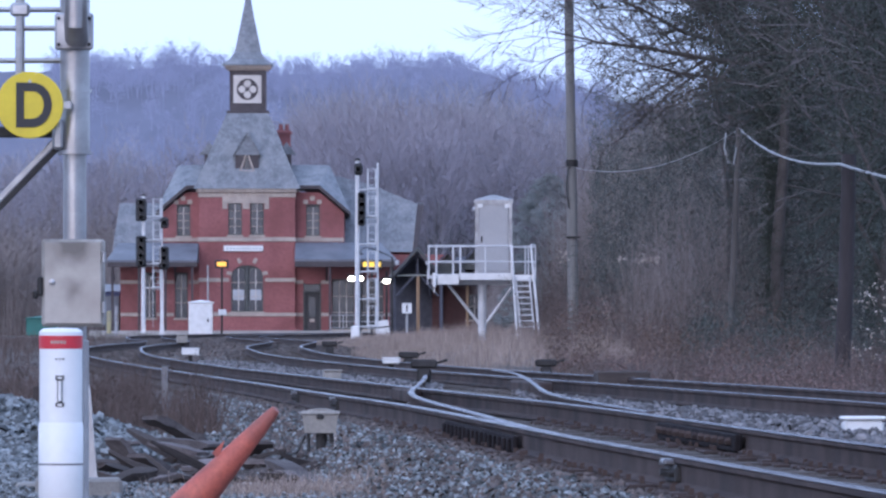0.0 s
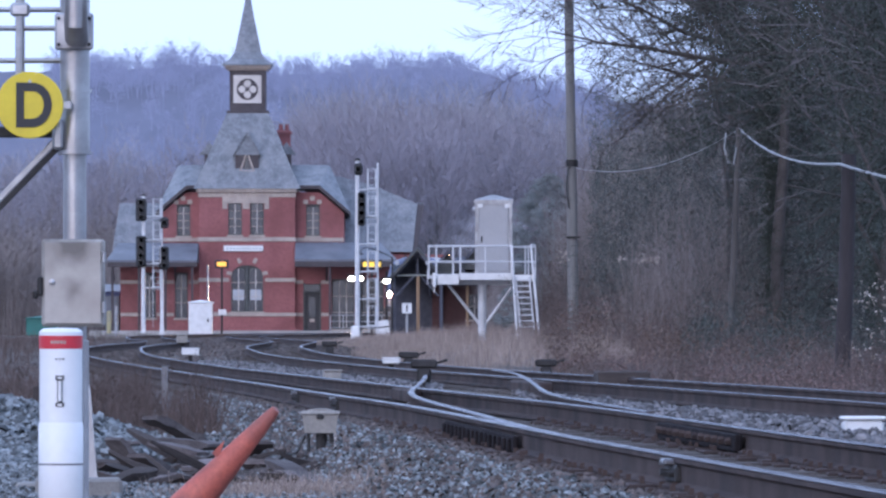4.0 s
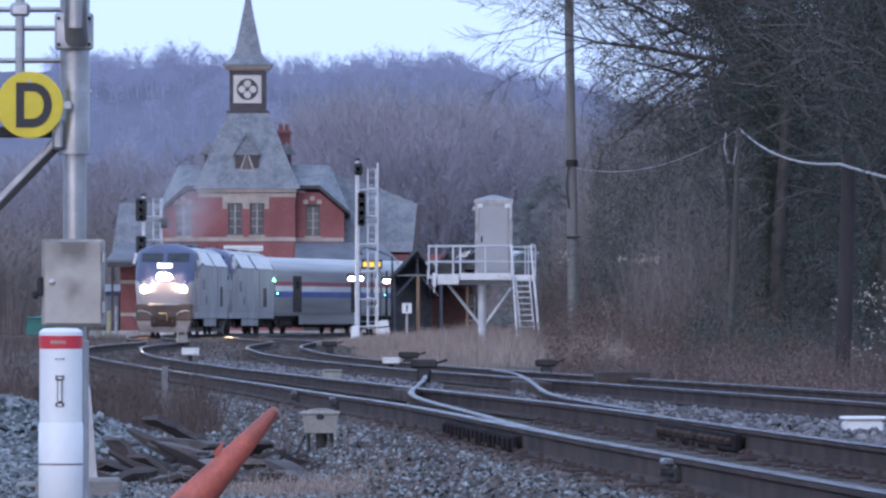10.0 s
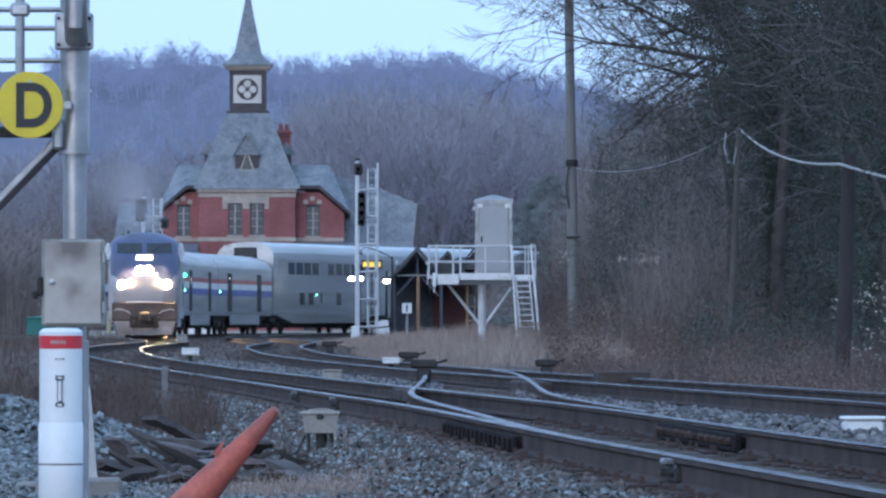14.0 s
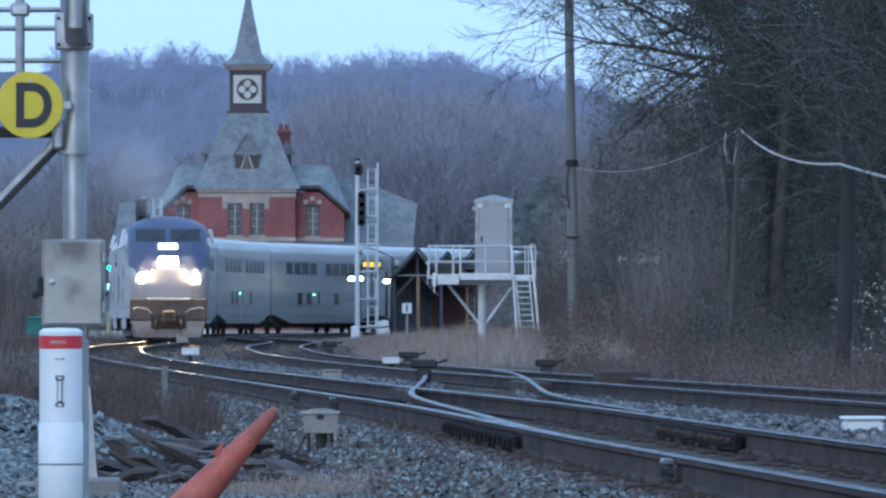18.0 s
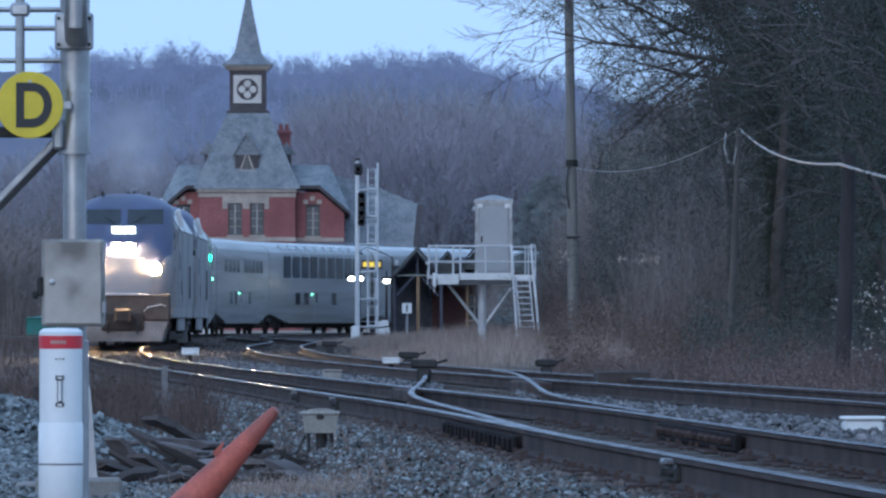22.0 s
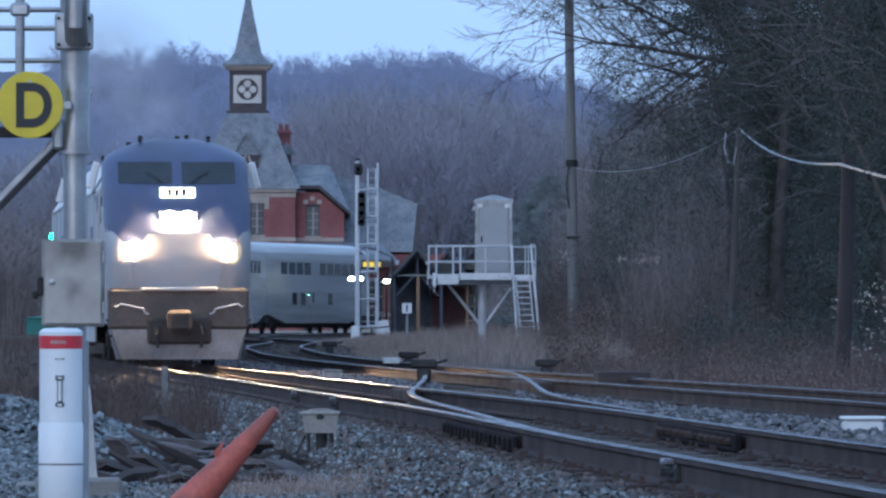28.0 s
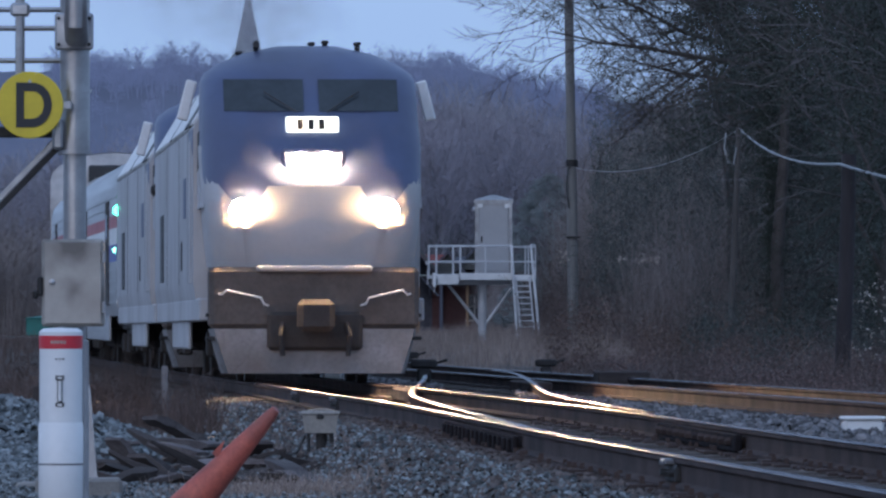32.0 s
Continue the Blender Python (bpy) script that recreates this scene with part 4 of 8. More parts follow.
    part("chimney_cap", Mesh().box(1.62, 2.65, 6.2, 7.2, 12.45, 12.62, 0.03), M_BRICK, ch)
    for k in range(2):
        part("chimney_pot", Mesh().lathe([(0.15, 12.7), (0.12, 13.0), (0.15, 13.05)], 12, Matrix.Translation((1.95 + k * 0.38, 6.7, 0))), M_BRICK, ch)
    # ground floor under the verandas
    doors = [(3.5, 4.5, 0.1, 3.1)]
    wall_with_holes(st, 2.95, 12.6, 0, 4.9, doors + [(5.2, 6.6, 0.3, 3.4), (7.0, 8.4, 0.3, 3.4)], 0.5, name="ground_floor_wall")
    wall_with_holes(st, -7.8, -2.95, 0, 4.9, [(-4.45, -3.65, 1.0, 3.8), (-6.4, -5.6, 1.0, 3.8)], 0.5, name="ground_floor_wall")
    # Black sheets paint the dark inside behind the ground-floor openings.
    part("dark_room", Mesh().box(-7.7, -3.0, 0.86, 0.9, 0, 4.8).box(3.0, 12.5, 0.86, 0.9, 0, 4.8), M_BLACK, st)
    for z in (3.1, 1.1):
        for xa, xb in ((-7.8, -6.45), (-5.55, -4.5), (-3.6, -2.95), (2.95, 3.45), (4.55, 5.15), (6.65, 6.95), (8.45, 12.6)):
            part("belt_course", Mesh().box(xa, xb, 0.44, 0.5, z, z + 0.22, 0.012), M_CREAM, st)
    # Windows widened and glazed dark, standing in for deep shade under the veranda.
    for a in (5.2, 7.0):
        arch_window(st, a, a + 1.4, 0.3, 3.4, 0.2, 0.5, cols=3, rows=3, glass=M_GLASS)
    for a in (-4.45, -6.4):
        arch_window(st, a, a + 0.8, 1.0, 3.8, 0.25, 0.5, cols=2, rows=3)
    d = part("door", Mesh().box(3.55, 4.45, 0.6, 0.68, 0.1, 2.6, 0.01), M_BLACK, st, "black panelled door with a tall pane")
    part("pane", Mesh().box(3.78, 4.22, 0.57, 0.6, 1.1, 2.3), M_GLASS, d)
    part("door_panel", Mesh().box(3.75, 4.25, 0.575, 0.6, 0.3, 0.85, 0.02), M_DARKWOOD, d)
    part("notice", Mesh().box(3.85, 4.15, 0.56, 0.572, 0.75, 0.95), M_CREAM, d, "small pale notice")
    part("transom", Mesh().box(3.55, 4.45, 0.6, 0.66, 2.65, 3.05), M_GLASS, d)
    part("door_frame", Mesh().box(3.45, 3.55, 0.46, 0.7, 0.1, 3.15, 0.01).box(4.45, 4.55, 0.46, 0.7, 0.1, 3.15, 0.01).box(3.55, 4.45, 0.46, 0.7, 2.58, 2.66, 0.01), M_FRAME, d)
    hip(st, "veranda_roof", 2.98, 9.2, -3.0, 0.5, 4.6, 2.98, 8.2, 0.3, 0.5, 5.65, M_VERANDA, "low grey veranda roof")
    hip(st, "veranda_roof", -8.5, -2.98, -3.0, 0.5, 4.55, -7.9, -2.98, 0.3, 0.5, 5.6, M_VERANDA, "low grey veranda roof")
    for xa, xb in ((2.98, 9.15), (-8.45, -2.98)):
        # Dark board added below the eave to deepen the veranda shade.
        part("valance", Mesh().box(xa, xb, -2.98, -2.9, 4.12, 4.46, 0.01), M_DARKWOOD, st, "dark board added under the eave for shade")
        part("veranda_ceiling", Mesh().box(xa, xb, -2.85, 0.48, 4.3, 4.36), M_DARKWOOD, st)
        for k in range(4):
            xx = xa + 0.3 + (xb - xa - 0.6) * k / 3
            if abs(xx - 4.0) > 0.8:
                part("veranda_post", Mesh().box(xx - 0.07, xx + 0.07, -2.9, -2.76, 0.05, 4.2, 0.02), M_DARKWOOD, st)
    for x in (-8.2, -6.3, -4.4, 4.9, 6.9, 8.9):
        part("veranda_bracket", Mesh().tube([(x, 0.45, 3.3), (x, -1.2, 4.5)], 0.06, 6).box(x - 0.06, x + 0.06, -1.5, 0.5, 4.42, 4.54), M_DARKWOOD, st)
    hip(st, "wing_low_roof", 8.8, 13.4, 0.0, 4.5, 3.7, 9.0, 13.0, 2.0, 3.0, 4.7, M_DARKWOOD, "dark low roof at the end of the station")
    part("platform", Mesh().box(-9.5, 14, -4.6, 0.5, -0.3, 0.22, 0.03), M_PLATFORM, st, "pale concrete platform")
    return st


make_station()

# ---- train ----
def bogie(parent, y, wheel=0.5, base=2.7, wheels=2, half=1.0):
    b = part("bogie", Mesh().box(-half - 0.12, -half + 0.06, y - base / 2 - 0.65, y + base / 2 + 0.65, 0.42, 0.78, 0.05).box(half - 0.06, half + 0.12, y - base / 2 - 0.65, y + base / 2 + 0.65, 0.42, 0.78, 0.05)
             .box(-half, half, y - 0.3, y + 0.3, 0.5, 0.85, 0.05), M_UNDER, parent, "grimy two-axle bogie")
    for k in range(wheels):
        yy = y - base / 2 + base * k / (wheels - 1)
        for s in (-1, 1):
            part("wheel", Mesh().lathe([(wheel + 0.025, -0.075), (wheel + 0.025, -0.05), (wheel, -0.04), (wheel, 0.06), (wheel * 0.5, 0.05), (wheel * 0.3, 0.08)], 20, Matrix.Translation((s * 0.75, yy, wheel)) @ Matrix.Rotation(s * math.pi / 2, 4, "Y")), M_UNDER, b)
        for s in (-1, 1):
            part("axle_box", Mesh().box(s * half + s * 0.08, s * half + s * 0.22, yy - 0.2, yy + 0.2, wheel - 0.18, wheel + 0.18, 0.03), M_UNDER, b)
    return b


def section(w, z0, z1, zs, y, n=6, tuck=0.0):
    """A car's cross section at y: half width w, floor z0, shoulder zs, crown z1."""
    half = [(w - tuck, z0), (w, z0 + 0.25), (w, zs)]
    half += [(w * math.cos(math.pi / 2 * k / n), zs + (z1 - zs) * math.sin(math.pi / 2 * k / n)) for k in range(1, n)]
    return [Vector((-x, y, z)) for x, z in half] + [Vector((0, y, z1))] + [Vector((x, y, z)) for x, z in half[::-1]]


def engine_section(y, w=1.5, drop=0.0):
    """The locomotive's cross section at y: upright sides, flat slanting roof flanks and a low crown."""
    half = [(w - 0.04, 1.05), (w, 1.3), (w, 3.35 - drop), (w - 0.47, 4.12 - drop), (w - 0.85, 4.3 - drop)]
    return [Vector((-x, y, z)) for x, z in half] + [Vector((0, y, 4.38 - drop))] + [Vector((x, y, z)) for x, z in half[::-1]]


def make_locomotive():
    """A rounded diesel passenger locomotive; its nose looks to -y, its base is the rail top at mid length."""
    lo = thing("locomotive", "silver and blue diesel passenger locomotive with lit headlights", "locomotive", group="train")
    h = 10.4
    # body
    body = part("body", Mesh().loft([engine_section(y) for y in (-h + 2.2, -h + 3.5, 0, h - 0.4)] + [engine_section(h, 1.42, 0.1)]), M_LOCO, lo, "silver-grey body sides", angle=25)
    # nose: blue, leaning back, rounded at its corners
    rings = []
    for z, y, w, rc in ((1.5, -h + 0.15, 1.32, 0.5), (2.0, -h + 0.0, 1.38, 0.5), (2.55, -h + 0.12, 1.42, 0.55), (3.1, -h + 0.45, 1.44, 0.6), (3.55, -h + 0.85, 1.42, 0.6), (3.95, -h + 1.25, 1.42, 0.65), (4.07, -h + 1.42, 1.36, 0.6), (4.19, -h + 1.62, 1.2, 0.55), (4.34, -h + 1.95, 0.86, 0.45), (4.44, -h + 2.25, 0.4, 0.2)):
        ring = [Vector((-w, -h + 2.4, z))]
        for k in range(7):
            a = math.pi / 2 * k / 6
            ring.append(Vector((-w + rc - rc * math.cos(a), y + rc - rc * math.sin(a), z)))
        for k in range(7):
            a = math.pi / 2 * (6 - k) / 6
            ring.append(Vector((w - rc + rc * math.cos(a), y + rc - rc * math.sin(a), z)))
        ring.append(Vector((w, -h + 2.4, z)))
        rings.append(ring)
    split = [p.lerp(q, 0.55) for p, q in zip(rings[1], rings[2])]
    nose = part("nose", Mesh().loft([split] + rings[2:]), M_LOCOBLUE, lo, "dull blue rounded nose and cab roof", angle=50)
    part("lower_nose", Mesh().loft(rings[:2] + [split]), M_LOCO, lo, "silver-grey lower nose", angle=50)
    for s in (-1, 1):
        part("cheek_panel", Mesh().loft([[(s * 1.40, -h + 0.85, 2.28), (s * 1.40, -h + 2.42, 2.28), (s * 1.40, -h + 2.42, 3.12), (s * 1.40, -h + 2.3, 3.12)], [(s * 1.45, -h + 0.85, 2.28), (s * 1.45, -h + 2.42, 2.28), (s * 1.45, -h + 2.42, 3.12), (s * 1.45, -h + 2.3, 3.12)]]), M_LOCO, nose, "silver-grey panel below the slanting blue")
    for side in (0, 1):
        strip = []
        for ring, reach in ((split, 6.0), (rings[2], 4.4), (rings[3], 1.2)):
            pts = ring if side == 0 else ring[::-1]
            row = []
            for k in range(6):
                u = reach * k / 5
                p = pts[int(u)].lerp(pts[min(int(u) + 1, 7)], u % 1)
                row.append((p.x * 1.008, p.y - 0.01, p.z))
            strip.append(row)
        part("corner_panel", Mesh().loft(strip, closed=False, caps=False), M_LOCO, nose, "silver-grey corner below the slanting blue", angle=50)
    part("nose_front", Mesh().loft([[(x * 0.92, y - 0.012, z) for x, y, z in r[1:-1]] for r in rings[:2]] + [[(x * 0.62, y - 0.012, z) for x, y, z in rings[2][1:-1]]], closed=False, caps=False), M_LOCO, nose, "silver lower nose")
    for s in (-1, 1):
        gl = Mesh().loft([[(s * x, -h + 0.82 + d, 3.54), (s * x, -h + 1.22 + d, 3.97), (s * x, -h + 1.4 + d, 3.97), (s * x, -h + 1.0 + d, 3.54)] for x, d in ((0.1, 0.0), (0.78, 0.0), (0.98, 0.035), (1.14, 0.1))])
        g = part("windscreen", gl, M_GLASS, nose, "dark sloping windscreen")
        part("wiper", Mesh().tube([(s * 0.2, -h + 0.77, 3.53), (s * 0.62, -h + 1.0, 3.8)], 0.012, 5), M_BLACK, g)
        part("side_window", Mesh().box(s * 1.4, s * 1.455, -h + 1.75, -h + 2.35, 2.75, 3.3, 0.02), M_GLASS, nose)
        part("mirror", Mesh().box(-0.075, 0.075, -0.03, 0.03, -0.27, 0.27, 0.02, Matrix.Translation((s * 1.58, -h + 2.3, 3.72)) @ Matrix.Rotation(-s * 0.25, 4, "Y")), M_WHITE, nose, "pale side mirror")
        # lamps low on the nose
        dl = part("ditch_light", Mesh().lathe([(0.14, -0.1), (0.17, -0.08), (0.17, 0.03), (0.14, 0.035)], 20, Matrix.Translation((s * 0.93, -h + 0.08, 2.22)) @ Matrix.Rotation(math.pi / 2, 4, "X")), M_IRON, lo, "round low headlight")
        part("lens", Mesh().lathe([(0.165, 0.01), (0.15, 0.035), (0.06, 0.06)], 20, Matrix.Translation((s * 0.93, -h + 0.05, 2.22)) @ Matrix.Rotation(math.pi / 2, 4, "X")), M_HEADLIGHT, dl, "glaring lit lens")
        hl = part("headlight", Mesh().lathe([(0.14, -0.1), (0.17, -0.08), (0.17, 0.03), (0.15, 0.035)], 20, Matrix.Translation((s * 0.17, -h + 0.26, 2.82)) @ Matrix.Rotation(math.pi / 2, 4, "X")), M_IRON, lo, "round central headlight")
        part("lens", Mesh().lathe([(0.165, 0.01), (0.14, 0.045), (0.05, 0.07)], 20, Matrix.Translation((s * 0.17, -h + 0.23, 2.82)) @ Matrix.Rotation(math.pi / 2, 4, "X")), M_HEADLIGHT, hl, "glaring lit lens")
        # steps and handrails at the corners
        part("grab_rail", Mesh().tube([(s * 0.6, -h - 0.02, 1.0), (s * 0.66, -h - 0.1, 1.02), (s * 0.7, -h - 0.12, 1.1), (s * 1.14, -h - 0.1, 1.2), (s * 1.2, -h - 0.06, 1.14), (s * 1.28, -h + 0.1, 1.16)], 0.013, 6), M_WHITE, lo, "white bent handrail")
        for z in (0.55, 0.85):
            part("step", Mesh().box(s * 1.05, s * 1.4, -h + 0.15, -h + 0.5, z, z + 0.05, 0.01), M_IRON, lo)
        # side panels, doors and grilles
        for ya, yb, pale in ((-7.6, -6.9, 1), (-6.75, -5.7, 0), (-5.55, -4.5, 0), (-4.35, -2.6, 1), (-2.45, -0.6, 1), (-0.45, 1.4, 1), (1.55, 2.1, 0), (2.25, 4.2, 1), (4.35, 6.3, 1), (6.45, 8.4, 1), (8.55, 9.7, 1)):
            part("roof_hatch", Mesh().box(-0.4, 0.4, ya, yb, -0.02, 0.03, 0.012, Matrix.Translation((s * 1.275, 0, 3.745)) @ Matrix.Rotation(s * 1.022, 4, "Y")), M_WHITE if pale else M_BLACK, body, "slanting white roof panel" if pale else "dark roof grille")
        part("paint_wedge", Mesh().loft([[(s * 1.497, -h + 2.3, 3.0), (s * 1.507, -h + 2.3, 3.0), (s * 1.507, -h + 2.3, 3.34), (s * 1.497, -h + 2.3, 3.34)], [(s * 1.497, -h + 3.9, 3.28), (s * 1.507, -h + 3.9, 3.28), (s * 1.507, -h + 3.9, 3.34), (s * 1.497, -h + 3.9, 3.34)]]), M_LOCOBLUE, body, "blue paint tapering back from the cab")
        part("tank_skirt", Mesh().box(s * 1.36, s * 1.42, -3.6, 3.6, 0.42, 1.0, 0.03), M_LOCO, lo, "light grey tank skirt")
        part("grille", Mesh().box(s * 1.49, s * 1.515, 5.2, 6.6, 1.4, 2.4, 0.01), M_BLACK, body, "black square side grille")
        part("side_door", Mesh().box(s * 1.495, s * 1.52, -h + 3.0, -h + 3.7, 1.3, 3.2, 0.01), M_LOCO, body, "recessed cab door")
        part("side_badge", Mesh().box(s * 1.495, s * 1.512, -5.2, -4.3, 2.2, 2.75, 0.01), M_LOCOBLUE, body, "blue painted mark")
        for ya in (-h + 4.3, -2.2, 3.4):
            part("panel_joint", Mesh().box(s * 1.495, s * 1.505, ya, ya + 0.02, 1.32, 3.33), M_GRIMEGREY, body, "thin upright joint between side panels")
        part("side_louvre", Mesh().box(s * 1.495, s * 1.512, -3.6, -3.2, 1.5, 1.9), M_BLACK, body)
        part("body_rib", Mesh().box(s * 1.49, s * 1.51, -h + 3.95, h - 0.5, 3.36, 3.4, 0.01), M_ALU, body)
        part("marker_light", Mesh().lathe([(0.09, -0.02), (0.09, 0.03), (0.04, 0.07)], 12, Matrix.Translation((s * 1.5, h - 0.6, 2.85)) @ Matrix.Rotation(s * math.pi / 2, 4, "Y")), M_GREEN, lo, "small lit green marker")
    for s in (-1, 1):
        hd = part("headlight_housing", Mesh().box(-0.42, 0.42, -h + 0.26, -h + 0.6, 2.6, 3.04, 0.05), M_LOCOBLUE, nose) if s < 0 else None
    nb = part("number_board", Mesh().box(-0.34, 0.34, -h + 0.55, -h + 0.9, 3.26, 3.46, 0.015), M_NUMBER, nose, "lit white number board with dark bars")
    for k in range(3):
        part("number_bar", Mesh().box(-0.2 + k * 0.14, -0.12 + k * 0.14, -h + 0.542, -h + 0.55, 3.29, 3.43), M_BLACK, nb)
    part("horn", Mesh().tube([(-0.67, -h + 2.35, 4.38), (-0.67, -h + 2.1, 4.46)], [0.02, 0.05], 10).box(-0.7, -0.64, -h + 2.3, -h + 2.4, 4.2, 4.44), M_IRON, lo)
    for x, top in ((-0.89, 4.38), (0.07, 4.5), (0.25, 4.52), (0.68, 4.5)):
        part("antenna", Mesh().box(x - 0.035, x + 0.035, -h + 2.4, -h + 2.5, 4.1, top - 0.05, 0.01).box(x - 0.05, x + 0.05, -h + 2.39, -h + 2.51, top - 0.05, top, 0.015), M_IRON, lo)
    # pilot, coupler, under-frame
    part("pilot", Mesh().loft([[(-1.12, -h - 0.05, 0.12), (1.12, -h - 0.05, 0.12), (1.2, -h + 0.5, 0.12), (-1.2, -h + 0.5, 0.12)], [(-1.3, -h + 0.02, 0.7), (1.3, -h + 0.02, 0.7), (1.36, -h + 0.6, 0.7), (-1.36, -h + 0.6, 0.7)]]), M_PLOUGH, lo, "pale grey snow-plough pilot")
    part("buffer_beam", Mesh().box(-1.36, 1.36, -h + 0.02, -h + 0.8, 0.7, 1.5, 0.06), M_GRIMEGREY, lo, "grimy brown buffer beam")
    part("anticlimber", Mesh().box(-0.75, 0.75, -h - 0.08, -h + 0.2, 1.44, 1.52, 0.025), M_LOCO, lo)
    # Raised dark block stands in for the shaded cut-out behind the coupler.
    part("coupler_pocket", Mesh().box(-0.62, 0.62, -h - 0.1, -h + 0.015, 0.42, 0.92, 0.05), M_UNDER, lo, "dark block for the shaded recess round the coupler")
    cp = part("coupler", Mesh().box(-0.14, 0.14, -h - 0.5, -h + 0.3, 0.72, 1.0, 0.05).box(-0.24, 0.24, -h - 0.55, -h - 0.25, 0.66, 1.08, 0.07), M_UNDER, lo, "rusty knuckle coupler")
    for s in (-1, 1):
        part("air_hose", Mesh().tube([(s * 0.4, -h, 0.85), (s * 0.45, -h - 0.25, 0.6), (s * 0.42, -h - 0.2, 0.35)], 0.035, 6), M_BLACK, cp)
    part("fuel_tank", Mesh().box(-1.35, 1.35, -2.7, 2.7, 0.4, 1.05, 0.12), M_UNDER, lo)
    for s in (-1, 1):
        part("frame_skirt", Mesh().box(s * 1.47, s * 1.3, -h + 0.8, h - 0.3, 0.8, 1.1, 0.02), M_LOCO, lo)
    part("exhaust_hood", Mesh().box(-0.5, 0.5, 0.5, 2.2, 4.2, 4.42, 0.04), M_IRON, lo)
    part("fan_hood", Mesh().lathe([(0.6, 0), (0.6, 0.12), (0.4, 0.14)], 20, Matrix.Translation((0, 6.5, 4.27))), M_IRON, lo)
    bogie(lo, -6.5, 0.5, 2.8)
    bogie(lo, 6.5, 0.5, 2.8)
    return lo


def rub_strips(parent, w, zs, h):
    for z, s in [(z, s) for z in zs for s in (-1, 1)]:
        part("rib", Mesh().box(s * w, s * (w + 0.012), -h, h, z - 0.02, z + 0.02), M_STAINLESS, parent, angle=0)


def make_baggage_car():
    """A single-level stainless car with a red, white and blue band."""
    c = thing("baggage_car", "stainless single-level railway car with red white and blue stripes", "railway car", group="train")
    h = 12.75
    body = part("body", Mesh().loft([section(1.5, 0.95, 4.1, 3.3, y, tuck=0.05) for y in (-h, -h + 1, 0, h - 1, h)]), M_STAINLESS, c, angle=50)
    roof = Mesh().loft([[Vector((p[0] * 0.9, p[1], p[2] + 0.012)) for p in section(1.5, 0.95, 4.1, 3.3, y)[4:-4]] for y in (-h + 0.05, h - 0.05)], closed=False, caps=False)
    part("roof", roof, M_ROOFWHITE, c, "bright ribbed roof", angle=50)
    for s in (-1, 1):
        for z0, z1, mat in ((2.56, 2.78, M_RED), (2.26, 2.56, M_WHITE), (1.95, 2.26, M_BLUE)):
            part("stripe", Mesh().box(s * 1.5, s * 1.508, -h + 0.02, h - 0.02, z0, z1), mat, body)
        for y in (-7.6, 6.4):
            d = part("door", Mesh().box(s * 1.46, s * 1.52, y - 1.0, y + 1.0, 1.15, 3.1, 0.02), M_UNDER, c, "dark sliding side door")
            part("pane", Mesh().box(s * 1.515, s * 1.53, y - 0.3, y + 0.3, 2.4, 2.85), M_GLASS, d)
        part("marker_light", Mesh().lathe([(0.05, 0), (0.05, 0.04), (0.02, 0.06)], 12, Matrix.Translation((s * 1.5, -h + 0.5, 2.15)) @ Matrix.Rotation(s * math.pi / 2, 4, "Y")), M_GREENDIM, c, "small lit green marker")
    for s in (-1, 1):
        part("side_skirt", Mesh().box(s * 1.4, s * 1.46, -6.9, 6.9, 0.48, 0.97, 0.02), M_STAINLESS, c)
    rub_strips(body, 1.5, (1.2, 1.4, 1.6, 1.8, 2.95, 3.12), h)
    part("diaphragm", Mesh().box(-0.6, 0.6, -h - 0.2, h + 0.2, 1.0, 3.4, 0.05), M_BLACK, c)
    part("underframe", Mesh().box(-1.2, 1.2, -h + 0.5, h - 0.5, 0.7, 0.96, 0.03).box(-0.9, 0.9, -h + 0.6, h - 0.6, 0.32, 0.72, 0.05).box(-1.1, 1.1, -3.5, -0.5, 0.35, 0.72, 0.05).box(-1.1, 1.1, 1.0, 4.0, 0.35, 0.72, 0.05), M_UNDER, c)
    bogie(c, -9.1, 0.46, 2.6)
    bogie(c, 9.1, 0.46, 2.6)
    return c


